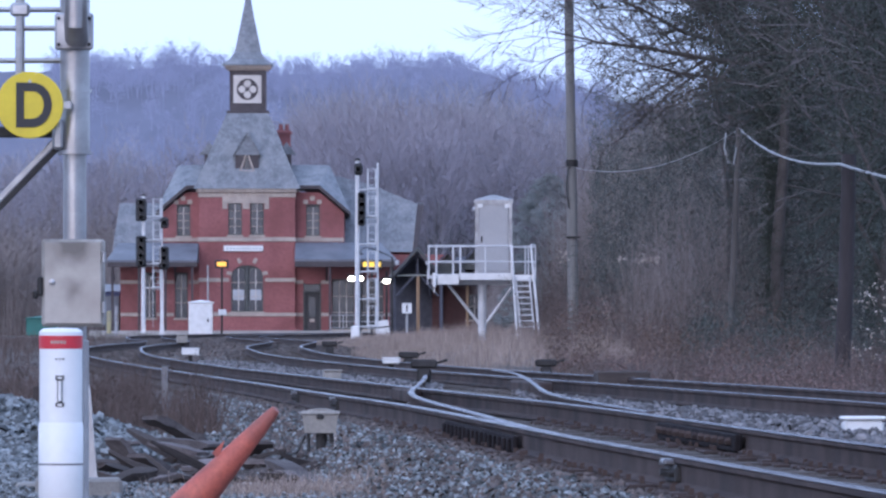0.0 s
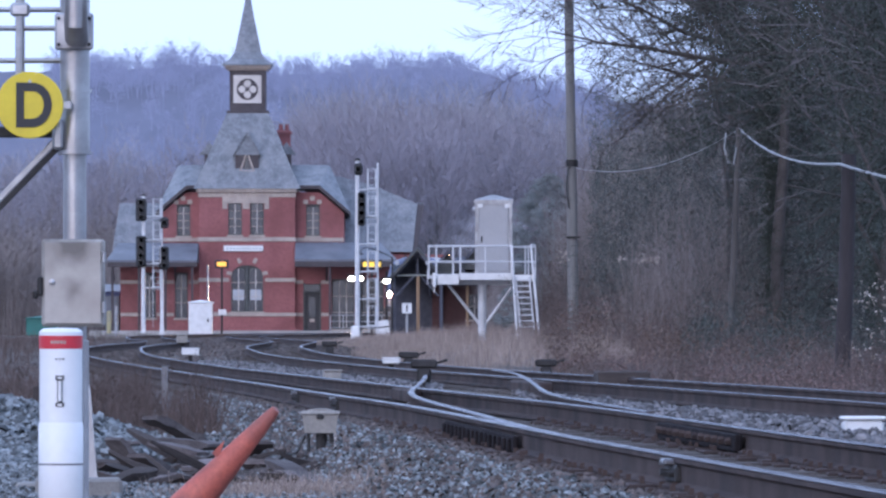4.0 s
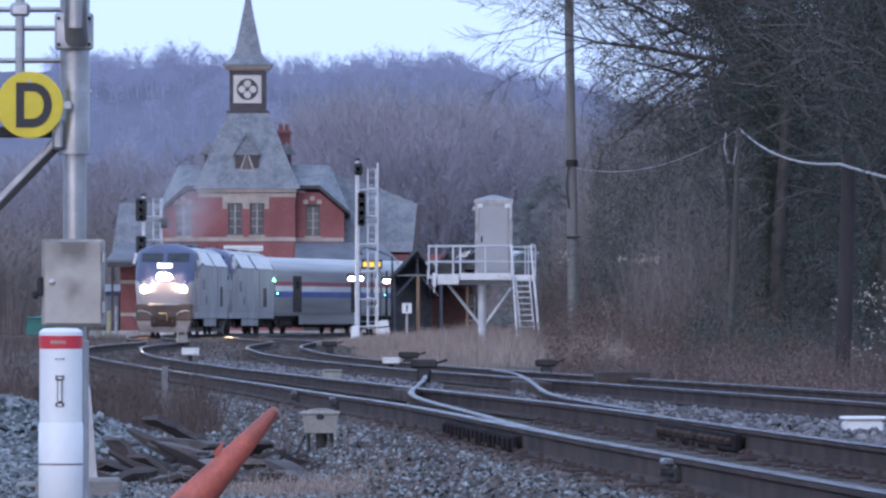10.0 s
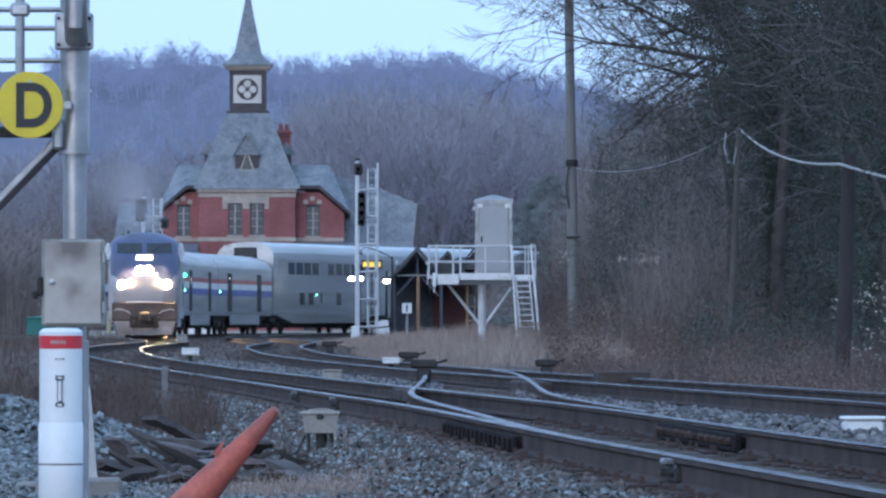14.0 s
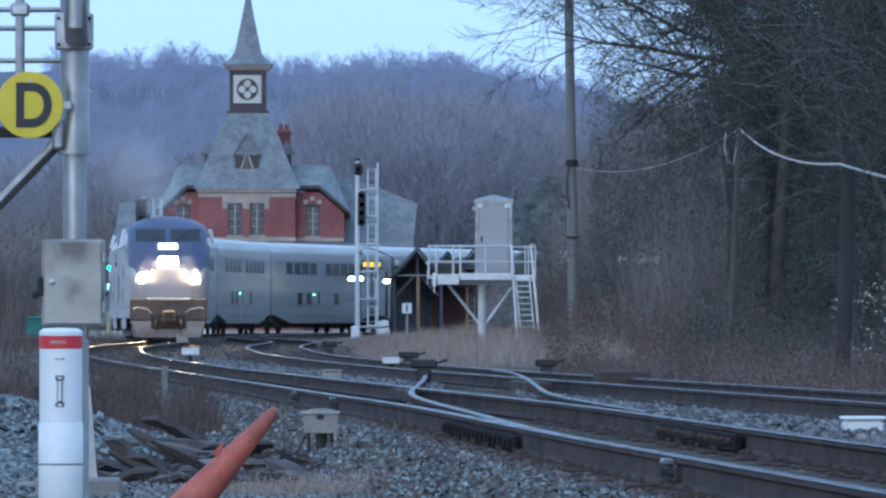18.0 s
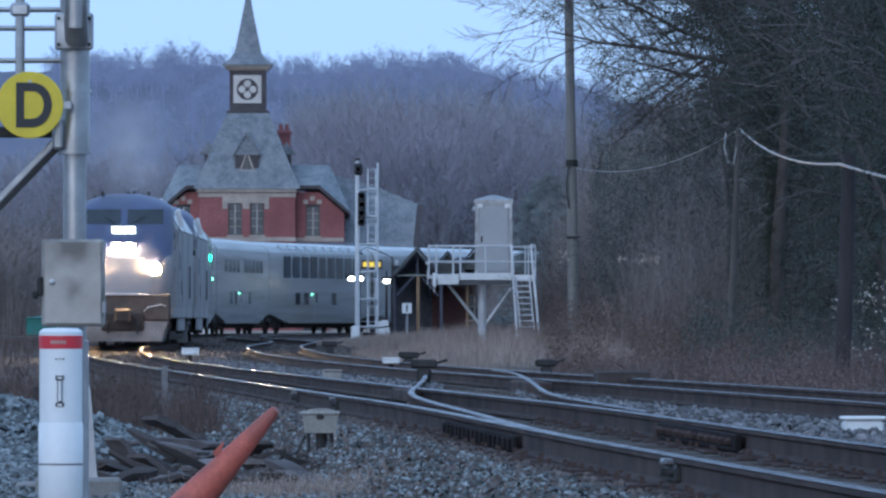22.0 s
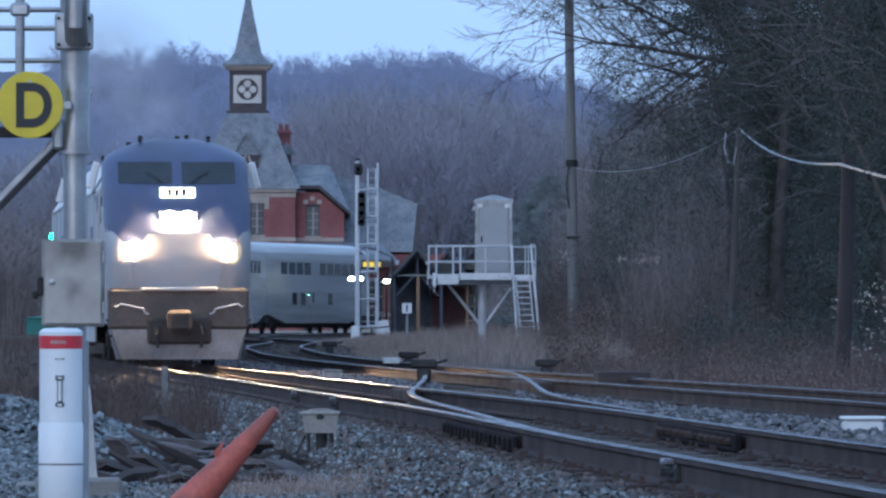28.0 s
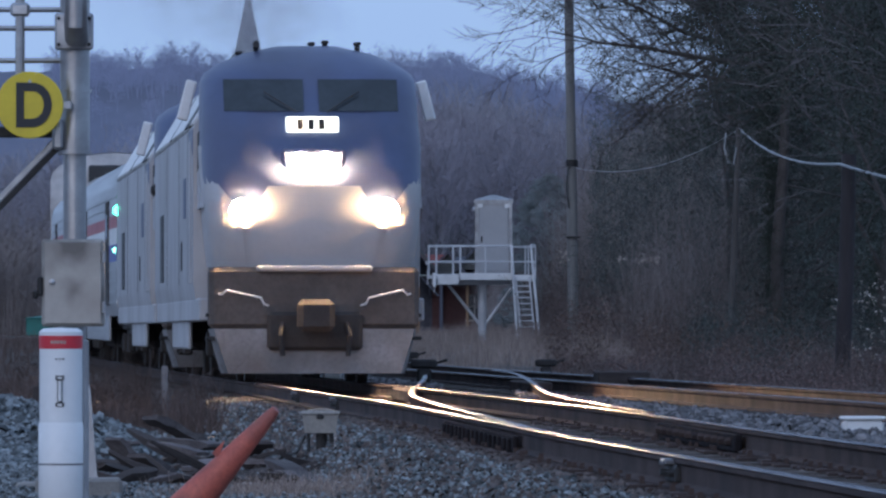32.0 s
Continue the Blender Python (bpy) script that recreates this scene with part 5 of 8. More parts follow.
def make_double_deck_car(lounge=False):
    """A two-level car, 26 m long; the lounge has tall windows that bend into the roof."""
    c = thing("double_deck_car", "two-level stainless lounge car with tall curved roof windows" if lounge else "two-level stainless passenger car with two rows of windows", "railway car", group="train")
    h = 12.75
    body = part("body", Mesh().loft([section(1.53, 0.55 if abs(y) < 8 else 1.0, 4.9, 4.25, y, tuck=0.04) for y in (-h, -h + 0.6, -7.9, -7.2, 0, 7.2, 7.9, h - 0.6, h)]), M_STAINLESS, c, angle=50)
    part("roof", Mesh().loft([[Vector((p[0] * 0.97, p[1], p[2] + 0.015)) for p in section(1.53, 0.6, 4.9, 4.25, y)[3:-3]] for y in (-h + 0.05, h - 0.05)], closed=False, caps=False), M_ROOFWHITE, c, "bright ribbed roof", angle=50)
    for s in (-1, 1):
        n, a = (9, 1.9) if lounge else (10, 1.75)
        if not lounge:
            part("window_band", Mesh().box(s * 1.53, s * 1.545, -h + 1.2, h - 1.2, 3.1, 3.92), M_STAINLESS, body)
        for k in range(n):
            y = -8.6 + k * (17.2 / (n - 1))
            if not lounge and k in (4,):
                continue
            wn_ = part("window", Mesh().box(s * 1.545, s * 1.556, y - a / 2 + 0.12, y + a / 2 - 0.12, 3.0 if lounge else 3.18, 4.15 if lounge else 3.82, 0.02), M_GLASS, c)
            if lounge:
                part("roof_window", Mesh().loft([[Vector((s * 1.545, y - a / 2 + 0.12, 4.2)), Vector((s * 1.545, y + a / 2 - 0.12, 4.2))], [Vector((s * 1.4, y - a / 2 + 0.12, 4.55)), Vector((s * 1.4, y + a / 2 - 0.12, 4.55))], [Vector((s * 1.1, y - a / 2 + 0.12, 4.76)), Vector((s * 1.1, y + a / 2 - 0.12, 4.76))]], closed=False, caps=False), M_GLASS, wn_)
        for y in (-6.0, -3.9, 2.9):
            part("window", Mesh().box(s * 1.53, s * 1.546, y - 0.55, y + 0.55, 1.55, 2.2, 0.02), M_GLASS, c)
        dr = part("door", Mesh().box(s * 1.5, s * 1.55, -1.9, -1.1, 0.75, 2.55, 0.02), M_STAINLESS, c, "lower side door")
        part("pane", Mesh().box(s * 1.548, s * 1.56, -1.7, -1.3, 1.65, 2.2, 0.02), M_GLASS, dr)
        part("marker_light", Mesh().lathe([(0.04, 0), (0.04, 0.04), (0.02, 0.05)], 12, Matrix.Translation((s * 1.53, -2.6, 2.1)) @ Matrix.Rotation(s * math.pi / 2, 4, "Y")), M_GREENDIM, c, "small lit green marker")
    rub_strips(body, 1.53, (1.3, 2.5, 2.65, 2.8), h)
    part("diaphragm", Mesh().box(-0.6, 0.6, -h - 0.2, h + 0.2, 2.6, 4.6, 0.05), M_BLACK, c)
    bogie(c, -9.1, 0.46, 2.6)
    bogie(c, 9.1, 0.46, 2.6)
    part("underframe", Mesh().box(-0.95, 0.95, -h + 0.3, h - 0.3, 0.3, 1.05, 0.05), M_UNDER, c)
    part("end_skirt", Mesh().box(-1.3, 1.3, -h + 0.2, -11.2, 0.6, 1.02, 0.04), M_UNDER, c)
    part("end_skirt", Mesh().box(-1.3, 1.3, 11.2, h - 0.2, 0.6, 1.02, 0.04), M_UNDER, c)
    return c


loco_a = make_locomotive()
loco_b = copy_thing(loco_a, Matrix())
tagged(loco_b, "second silver and blue diesel locomotive coupled behind the first")
for ob in loco_b.children_recursive:
    if ob.name.startswith("lens"):
        ob.data = ob.data.copy()
        ob.data.materials.clear()
        ob.data.materials.append(M_GLASS)
        ob["label"] = "unlit lens"
    if ob.name.startswith("number_board") :
        ob.data = ob.data.copy()
        ob.data.materials.clear()
        ob.data.materials.append(M_BLIND)
        ob["label"] = "unlit number board with dark bars"
for ob in loco_a.children:
    if ob.name.startswith("marker_light"):
        ob.data = ob.data.copy()
        ob.data.materials.clear()
        ob.data.materials.append(M_IRON)
        ob["label"] = "unlit marker lamp"
bag_a = make_baggage_car()
bag_b = copy_thing(bag_a, Matrix())
deck = make_double_deck_car()
lounge_car = make_double_deck_car(True)
TRAIN = [(loco_a, 21.1), (loco_b, 21.1), (bag_a, 25.9), (bag_b, 25.9), (deck, 25.9)]
for k in range(3):
    TRAIN.append((copy_thing(deck, Matrix()), 25.9))
TRAIN.append((lounge_car, 25.9))
for k in range(3):
    TRAIN.append((copy_thing(deck, Matrix()), 25.9))

exhaust = thing("exhaust_smoke", "thin grey exhaust smoke drifting above the leading locomotive", "smoke", kind="stuff")
PUFF = Mesh().lathe([(math.sin(math.pi * k / 14), -math.cos(math.pi * k / 14)) for k in range(1, 14)], 24).data("puff", M_SMOKE, 180)
for x, y, z, rx, ry, rz in ((0.0, 1.6, 5.1, 1.3, 1.8, 0.9), (-0.5, 6.5, 5.9, 1.9, 2.6, 1.4), (-0.9, 13.5, 6.7, 2.5, 3.2, 1.8)):
    puff = new("puff", PUFF)
    puff.parent = exhaust
    puff.matrix_basis = Matrix.Translation((x, y, z)) @ Matrix.Diagonal((rx, ry, rz, 1))

# way along the line, in metres of rail, from the place of the leading nose at the end of the clip
_ys = np.arange(60.0, 880.0, 0.5)
_pts = np.stack([LINE_X(_ys), _ys], 1)
_arc = np.concatenate([[0], np.cumsum(np.linalg.norm(np.diff(_pts, axis=0), axis=1))])
ARC_END = float(np.interp(105.5, _ys, _arc))
SPEED = 13.1


def on_line(arc):
    y = float(np.interp(arc, _arc, _ys))
    return Vector((float(LINE_X(y)), y, float(BED_Z(y)) + 0.008))


def train_rows(front, length):
    """Poses of a car whose front end is `front` metres behind the leading nose."""
    rows = []
    for k in range(33):
        t = float(k)
        mid = ARC_END + (32.0 - t) * SPEED + front + length / 2
        a, b = on_line(mid - length * 0.33), on_line(mid + length * 0.33)
        d = b - a
        yaw = math.degrees(math.atan2(d.y, d.x)) - 90
        pitch = math.degrees(math.atan2(d.z, math.hypot(d.x, d.y)))
        c = (a + b) / 2
        rows.append((t, pose(c.x, c.y, c.z, pitch, 0, yaw)))
    return rows

# ---- by the platform ----
def pole_light(x, y, z, heads, label):
    """A dark lamp post with lit heads at the given sideways offsets."""
    g = float(ground_z(x, y))
    t = thing("platform_lamp", label, "lamp post", pose(x, y, g), group="platform lamps")
    part("post", Mesh().tube([(0, 0, 0), (0, 0, z - g + 0.6)], [0.08, 0.05], 8), M_IRON, t)
    part("base", Mesh().lathe([(0.16, 0), (0.16, 0.12), (0.09, 0.2)], 10), M_IRON, t)
    for dx in heads:
        hd = part("lamp_head", Mesh().box(dx - 0.26, dx + 0.26, -0.18, 0.18, z - g + 0.16, z - g + 0.28, 0.04), M_IRON, t)
        part("arm", Mesh().tube([(0, 0, z - g + 0.24), (dx, 0, z - g + 0.24)], 0.03, 6), M_IRON, t)
        part("lamp_glass", Mesh().box(dx - 0.2, dx + 0.2, -0.16, 0.16, z - g - 0.06, z - g + 0.16, 0.08), M_LAMP, hd, "glaring lit lamp glass")
    return t


pole_light(-4.5, 440, 3.12, (-0.45, 0.0), "dark platform lamp post with two lit white lamps")
pole_light(-3.05, 440, 2.98, (0.0,), "dark platform lamp post with a lit white lamp")
gn = thing("gooseneck_lamp", "tall dark lamp post with a long bent arm", "lamp post", pose(-2.75, 441, 0.05))
part("post", Mesh().tube([(0, 0, -0.2), (0, 0, 4.3)], [0.07, 0.05], 8), M_IRON, gn)
part("arm", Mesh().tube([(-1.72 * math.sin(math.pi / 2 * k / 8) if k < 8 else -1.72, 0, 4.25 + 0.55 * math.sin(math.pi * 0.82 * k / 8)) for k in range(9)], 0.03, 6), M_IRON, gn, "long bent arm")
part("shade", Mesh().lathe([(0.03, 0.14), (0.16, 0.02), (0.18, 0.0)], 14, Matrix.Translation((-1.72, 0, 4.42))), M_IRON, gn, "dark bell shade")


def display_sign(x, y, z, w, mat, label, bars):
    g = float(ground_z(x, y))
    t = thing("display_sign", label, "display sign", pose(x, y, g), group="display signs")
    part("post", Mesh().tube([(0, 0.1, 0), (0, 0.1, z - g)], 0.06, 8), M_IRON, t)
    part("case", Mesh().box(-w / 2, w / 2, -0.12, 0.12, z - g, z - g + 0.5, 0.03), M_BLACK, t, "black display case")
    for k in range(bars):
        u = (k + 0.5) / bars - 0.5
        part("lit_bar", Mesh().box(u * (w - 0.15) - (w - 0.15) / bars * 0.42, u * (w - 0.15) + (w - 0.15) / bars * 0.42, -0.135, -0.121, z - g + 0.12, z - g + 0.38, 0.005), mat, t, "glowing bar of dot-matrix lettering")


display_sign(-13.05, 480, 3.98, 0.8, M_AMBER, "black platform display with a glowing amber line", 1)
display_sign(-3.85, 440, 3.69, 1.15, M_YLAMP, "black platform display with glowing yellow bars", 3)


def signal_mast(x, y, height, heads, ladder_x, label, flared=False):
    """A grey mast with black signal heads and a caged ladder beside it."""
    g = float(ground_z(x, y))
    t = thing("railway_signal", label, "railway signal", pose(x, y, g), group="signal masts")
    part("mast", Mesh().tube([(0, 0, 0), (0, 0, height)], [0.125, 0.1], 12), M_SILVER, t)
    part("foundation", Mesh().box(-0.25, 0.25, -0.25, 0.25, -0.3, 0.35, 0.03), M_CONCRETE, t)
    if flared:
        for bx in (0.0, ladder_x):
            part("flared_base", Mesh().loft([[(bx - 0.15, -0.15, 0), (bx + 0.15, -0.15, 0), (bx + 0.15, 0.15, 0), (bx - 0.15, 0.15, 0)], [(bx - 0.09, -0.09, 1.0), (bx + 0.09, -0.09, 1.0), (bx + 0.09, 0.09, 1.0), (bx - 0.09, 0.09, 1.0)], [(bx - 0.08, -0.08, 3.6), (bx + 0.08, -0.08, 3.6), (bx + 0.08, 0.08, 3.6), (bx - 0.08, 0.08, 3.6)]]), M_SILVER, t, "pale flared mast foot")
        part("marker_lamp", Mesh().lathe([(0.09, 0), (0.07, 0.05), (0.02, 0.07)], 12, Matrix.Translation((0.5, -0.45, 3.3)) @ Matrix.Rotation(math.pi / 2, 4, "X")), M_BLIND, t, "small pale unlit lamp")
    part("mast_cap", Mesh().lathe([(0.13, 0), (0.13, 0.06), (0.02, 0.14)], 12, Matrix.Translation((0, 0, height))), M_IRON, t)
    ld = part("ladder", Mesh().tube([(ladder_x, 0, 0), (ladder_x, 0, height - 0.1)], 0.045, 6), M_SILVER, t, "grey steel ladder with square guards")
    part("ladder_rail", Mesh().tube([(ladder_x - 0.48, 0, 0.6), (ladder_x - 0.48, 0, height - 0.4)], 0.014, 6), M_SILVER, ld)
    k = 0
    z = 2.7 if flared else 0.5
    while z < height - 0.3:
        part("rung", Mesh().tube([(ladder_x - 0.48, 0, z), (ladder_x, 0, z)], 0.012, 5), M_SILVER, ld)
        if k % 4 == 0:
            part("ladder_stay", Mesh().tube([(0, 0, z + 0.1), (ladder_x, 0, z + 0.1)], 0.035, 5), M_SILVER, ld)
            m = Mesh()
            xa, xb = ladder_x - 0.46, ladder_x - 0.08
            m.tube([(xa, -0.3, z + 0.15), (xa, -0.3, z + 1.05), (xb, -0.3, z + 1.05), (xb, -0.3, z + 0.15), (xa, -0.3, z + 0.15)], 0.045, 5)
            part("ladder_guard", m, M_SILVER, ld)
        z += 0.32
        k += 1
    for dx, z, hh, w in heads:
        s = part("signal_head", Mesh().box(dx - w, dx + w, -0.32, -0.1, z - hh, z + hh, 0.16), M_BLACK, t, "black signal head with hooded lenses")
        n = max(1, round(hh / 0.22))
        for i in range(n):
            zz = z - hh + (2 * i + 1) * hh / n
            part("hood", Mesh().lathe([(0.12, 0), (0.14, 0.28), (0.12, 0.28), (0.1, 0.02)], 12, Matrix.Translation((dx, -0.3, zz)) @ Matrix.Rotation(math.pi / 2, 4, "X")), M_BLACK, s)
    return t


signal_mast(-4.0, 380, 8.35, ((0.05, 7.95, 0.28, 0.2), (0.2, 6.1, 0.8, 0.18)), 0.95, "tall grey railway signal mast with black heads and ladder")
signal_mast(-16.2, 440, 7.75, ((-0.12, 7.0, 0.62, 0.3), (-0.12, 4.75, 0.85, 0.28), (1.12, 4.4, 0.62, 0.27), (1.15, 6.3, 0.3, 0.22)), 1.0, "grey railway signal mast with black heads beside the station", True)


def box_cabinet(name, x, y, w, d, h, mat, label, category, roof=True, z=None, turn=0.0):
    g = float(ground_z(x, y)) if z is None else z
    t = thing(name, label, category, pose(x, y, g, 0, 0, turn))
    part("body", Mesh().box(-w / 2, w / 2, -d / 2, d / 2, 0, h, 0.03), mat, t)
    if roof:
        part("roof", Mesh().loft([[(-w * .54, -d * .56, h), (w * .54, -d * .56, h), (w * .54, d * .56, h), (-w * .54, d * .56, h)], [(-w * .54, -d * .56, h + 0.06), (w * .54, -d * .56, h + 0.06), (w * .54, d * .56, h + 0.06), (-w * .54, d * .56, h + 0.06)], [(-0.02, -d * .1, h + 0.17), (0.02, -d * .1, h + 0.17), (0.02, d * .1, h + 0.17), (-0.02, d * .1, h + 0.17)]]), mat, t)
    dr = part("door", Mesh().box(-w * 0.42, w * 0.42, -d / 2 - 0.025, -d / 2, h * 0.06, h * 0.94, 0.01), mat, t)
    part("handle", Mesh().box(w * 0.28, w * 0.34, -d / 2 - 0.06, -d / 2 - 0.025, h * 0.45, h * 0.55, 0.008), M_IRON, dr)
    return t


box_cabinet("equipment_cabinet", -13.7, 460, 1.35, 0.8, 1.95, M_WHITE, "white metal equipment cabinet with a gabled lid", "cabinet")
lp = thing("thin_post", "thin pale post with a small white plate", "post", pose(-13.35, 462, float(ground_z(-13.35, 462))))
part("post", Mesh().tube([(0, 0, 0), (0, 0, 4.1)], 0.05, 8), M_GALV, lp)
part("plate", Mesh().box(0.6, 1.05, -0.06, -0.02, 1.3, 1.62, 0.01), M_WHITE, lp)
part("plate_arm", Mesh().tube([(0, 0, 1.46), (0.8, -0.02, 1.46)], 0.02, 5), M_GALV, lp)


def shelter():
    """The dark gabled platform shelter on timber posts."""
    t = thing("platform_shelter", "dark gabled platform shelter on timber posts", "shelter", pose(-1.4, 446, 0.05))
    for s in (-1, 1):
        part("roof", Mesh().prism([(s * 0.0, 4.72), (s * 1.6, 3.0), (s * 1.6, 3.15), (0, 4.92)][::s], -1.5, 7), M_SHELTER, t, "dark sloping shelter roof", angle=0)
        part("bargeboard", Mesh().prism([(s * 0.0, 4.66), (s * 1.62, 2.93), (s * 1.62, 3.07), (0, 4.84)][::s], -1.56, -1.501), M_FRAME, t, "grey-green painted bargeboard", angle=0)
        part("brace", Mesh().tube([(s * 1.15, -1.0, 2.2), (s * 0.2, -1.0, 3.25)], 0.07, 6), M_SHELTER, t)
        part("rafter", Mesh().tube([(s * 1.3, -1.2, 3.2), (0, -1.2, 4.55)], 0.06, 6), M_SHELTER, t)
    # Two dark panels stand in for the shade inside the open shelter.
    part("gable", Mesh().prism([(-1.25, 3.35), (1.25, 3.35), (0, 4.6)], 2.4, 2.5), M_SHELTER, t, "dark panel for the shaded gable interior")
    part("back_screen", Mesh().box(-1.5, 1.5, 5.0, 5.1, 0.0, 3.3), M_SHELTER, t, "dark sheet for the shaded inside of the shelter")
    part("king_post", Mesh().box(-0.06, 0.06, -1.06, -0.94, 3.3, 4.6, 0.01), M_SHELTER, t)
    part("post", Mesh().box(-0.05, 0.13, -1.1, -0.92, -0.2, 3.3, 0.02), M_TAN, t, "raw timber post")
    for x, y in ((-1.3, -1.0), (1.3, -1.0), (1.3, 4), (-1.3, 4)):
        part("post", Mesh().box(x - 0.09, x + 0.09, y - 0.09, y + 0.09, -0.2, 3.3, 0.02), M_SHELTER, t, "dark painted post")
    part("tie_beam", Mesh().box(-1.5, 1.5, -1.1, -0.9, 3.26, 3.37, 0.02), M_SAGE, t, "pale grey-green tie beam")
    for x in (-1.1, 0.55):
        part("downlight", Mesh().lathe([(0.1, 0), (0.12, 0.2), (0.03, 0.25)], 10, Matrix.Translation((x, -1.3, 3.9))), M_BLIND, t, "small pale spotlight")
    part("floor_slab", Mesh().box(-2.2, 1.9, -2, 7, -0.35, 0.0, 0.03), M_PLATFORM, t)


shelter()


def waiting_room():
    """A low brick waiting room with a dark hipped roof beside the shelter."""
    t = thing("waiting_room", "low red brick waiting room with a dark hipped roof", "building", pose(1.7, 447, 0.05))
    wall_with_holes(t, -2.3, 2.9, -0.3, 3.0, [(-0.4, 0.5, 0.9, 2.3), (1.5, 2.2, 0.9, 2.3)], 3.2, 0.3, mat=M_SHADEBRICK)
    part("side_wall", Mesh().box(-2.3, -2.0, 3.5, 7, -0.3, 3.0), M_SHADEBRICK, t, angle=0)
    part("side_wall", Mesh().box(2.6, 2.9, 3.5, 7, -0.3, 3.0), M_SHADEBRICK, t, angle=0)
    part("back_wall", Mesh().box(-2.0, 2.6, 6.7, 7, -0.3, 3.0), M_SHADEBRICK, t, angle=0)
    for a, b in ((-0.4, 0.5), (1.5, 2.2)):
        arch_window(t, a, b, 0.9, 2.3, 0.15, 3.2, 0.2, 2, 2, M_GLASS)
    part("plinth", Mesh().box(-2.34, 2.94, 3.14, 3.2, -0.3, 0.5, 0.02), M_SHADEBRICK, t)
    part("canopy_post", Mesh().box(-0.43, -0.29, -0.16, -0.02, -0.2, 2.9, 0.02), M_TAN, t, "tan timber post")
    part("canopy_post", Mesh().box(2.6, 2.74, -0.16, -0.02, -0.2, 2.9, 0.02), M_SHELTER, t, "dark painted post")
    part("canopy_ceiling", Mesh().box(-2.6, 3.2, -0.8, 3.19, 2.78, 2.84), M_SHELTER, t)
    for gx, gz in ((0.05, 4.75), (-1.45, 4.55)):
        for s in (-1, 1):
            part("roof_gable", Mesh().prism([(gx, gz), (gx + s * 1.15, gz - 1.35), (gx + s * 1.15, gz - 1.22), (gx, gz + 0.16)][::s], -1.0, 3.0), M_SHELTER, t, "small dark roof gable", angle=0)
        part("gable_board", Mesh().prism([(gx - 0.9, gz - 1.1), (gx + 0.9, gz - 1.1), (gx, gz - 0.05)], -0.6, -0.5), M_FRAME, t, "grey boarded gable")
    hip(t, "roof", -2.7, 3.3, -0.9, 7.6, 3.0, -0.9, 1.5, 2.4, 4.4, 4.35, M_SHELTER, "dark shingled hipped roof")
    for x in (-2.4, 0.3, 3.0):
        part("eave_bracket", Mesh().tube([(x, 3.15, 2.1), (x, 2.3, 2.76)], 0.06, 6), M_SHELTER, t)


waiting_room()
rail_fence = thing("railing", "grey steel pipe railing along the platform", "railing", pose(-6.3, 455, 0.15))
for k in range(8):
    part("post", Mesh().tube([(k * 0.72, 0, -0.2), (k * 0.72, 0, 1.05)], 0.03, 6), M_GALV, rail_fence)
for z in (0.35, 0.7, 1.05):
    part("rail", Mesh().tube([(0, 0, z), (5.04, 0, z)], 0.028, 6), M_GALV, rail_fence)

tb = thing("sign_board", "white leaning panel with a dark strap", "board", pose(-2.85, 390, float(ground_z(-2.85, 390)), 0, -7, 0))
part("panel", Mesh().box(-0.33, 0.33, -0.05, 0.05, 0.0, 0.85, 0.02), M_WHITE, tb)
part("strap", Mesh().box(-0.345, 0.345, -0.062, 0.062, 0.5, 0.56, 0.01), M_IRON, tb)
solid("marker_block", Mesh().box(-0.2, 0.2, -0.15, 0.15, -0.1, 0.62, 0.05), M_WHITE, "white painted block at the foot of the mast", "block", pose(-4.05, 376, float(ground_z(-4.05, 376))))
sg = thing("track_sign", "small white square sign on a grey post", "sign", pose(-1.72, 388, float(ground_z(-1.72, 388))))
part("post", Mesh().tube([(0, 0, -0.2), (0, 0, 1.35)], 0.06, 8), M_GALV, sg)
part("plate", Mesh().box(-0.23, 0.23, -0.09, -0.06, 1.2, 1.68, 0.01), M_WHITE, sg)
part("text_bar", Mesh().box(-0.03, 0.03, -0.096, -0.09, 1.28, 1.6), M_BLACK, sg)

# ---- equipment platform on a column ----
ep = thing("equipment_platform", "elevated galvanised platform with railings and a ladder", "platform", pose(0, 257, 0))
part("deck", Mesh().box(-0.48, 2.2, -0.6, 1.2, 2.24, 2.34, 0.01), M_SILVER, ep)
part("kick_plate", Mesh().box(-0.2, 0.5, -0.66, -0.62, 2.06, 2.38, 0.01), M_WHITE, ep, "pale kick plate")
part("kick_plate", Mesh().box(0.54, 2.16, -0.66, -0.62, 2.2, 2.41, 0.01), M_WHITE, ep, "pale kick plate")
for y in (-0.6, 1.2):
    for x in (-0.45, -0.21, 0.32, 0.55, 1.34, 2.16):
        part("railing_post", Mesh().tube([(x, y, 2.3), (x, y, 3.27)], 0.03, 6), M_SILVER, ep)
    for z in (2.78, 3.27):
        part("railing_bar", Mesh().tube([(-0.45, y, z), (2.2, y, z)], 0.03, 6), M_SILVER, ep)
for z in (2.78, 3.27):
    part("railing_bar", Mesh().tube([(-0.45, -0.6, z), (-0.45, 1.2, z)], 0.03, 6), M_SILVER, ep)
part("column", Mesh().tube([(1.24, 0.3, -0.2), (1.24, 0.3, 2.25)], 0.13, 14), M_SILVER, ep, "thick round steel column")
part("brace", Mesh().tube([(0.05, 0.3, 2.2), (1.2, 0.3, 0.75)], 0.05, 6), M_SILVER, ep)
part("brace", Mesh().tube([(2.2, 0.3, 2.0), (1.3, 0.3, 0.75)], 0.05, 6), M_SILVER, ep)
part("beam", Mesh().box(-0.4, 2.2, 0.15, 0.45, 2.06, 2.23, 0.01), M_SILVER, ep)
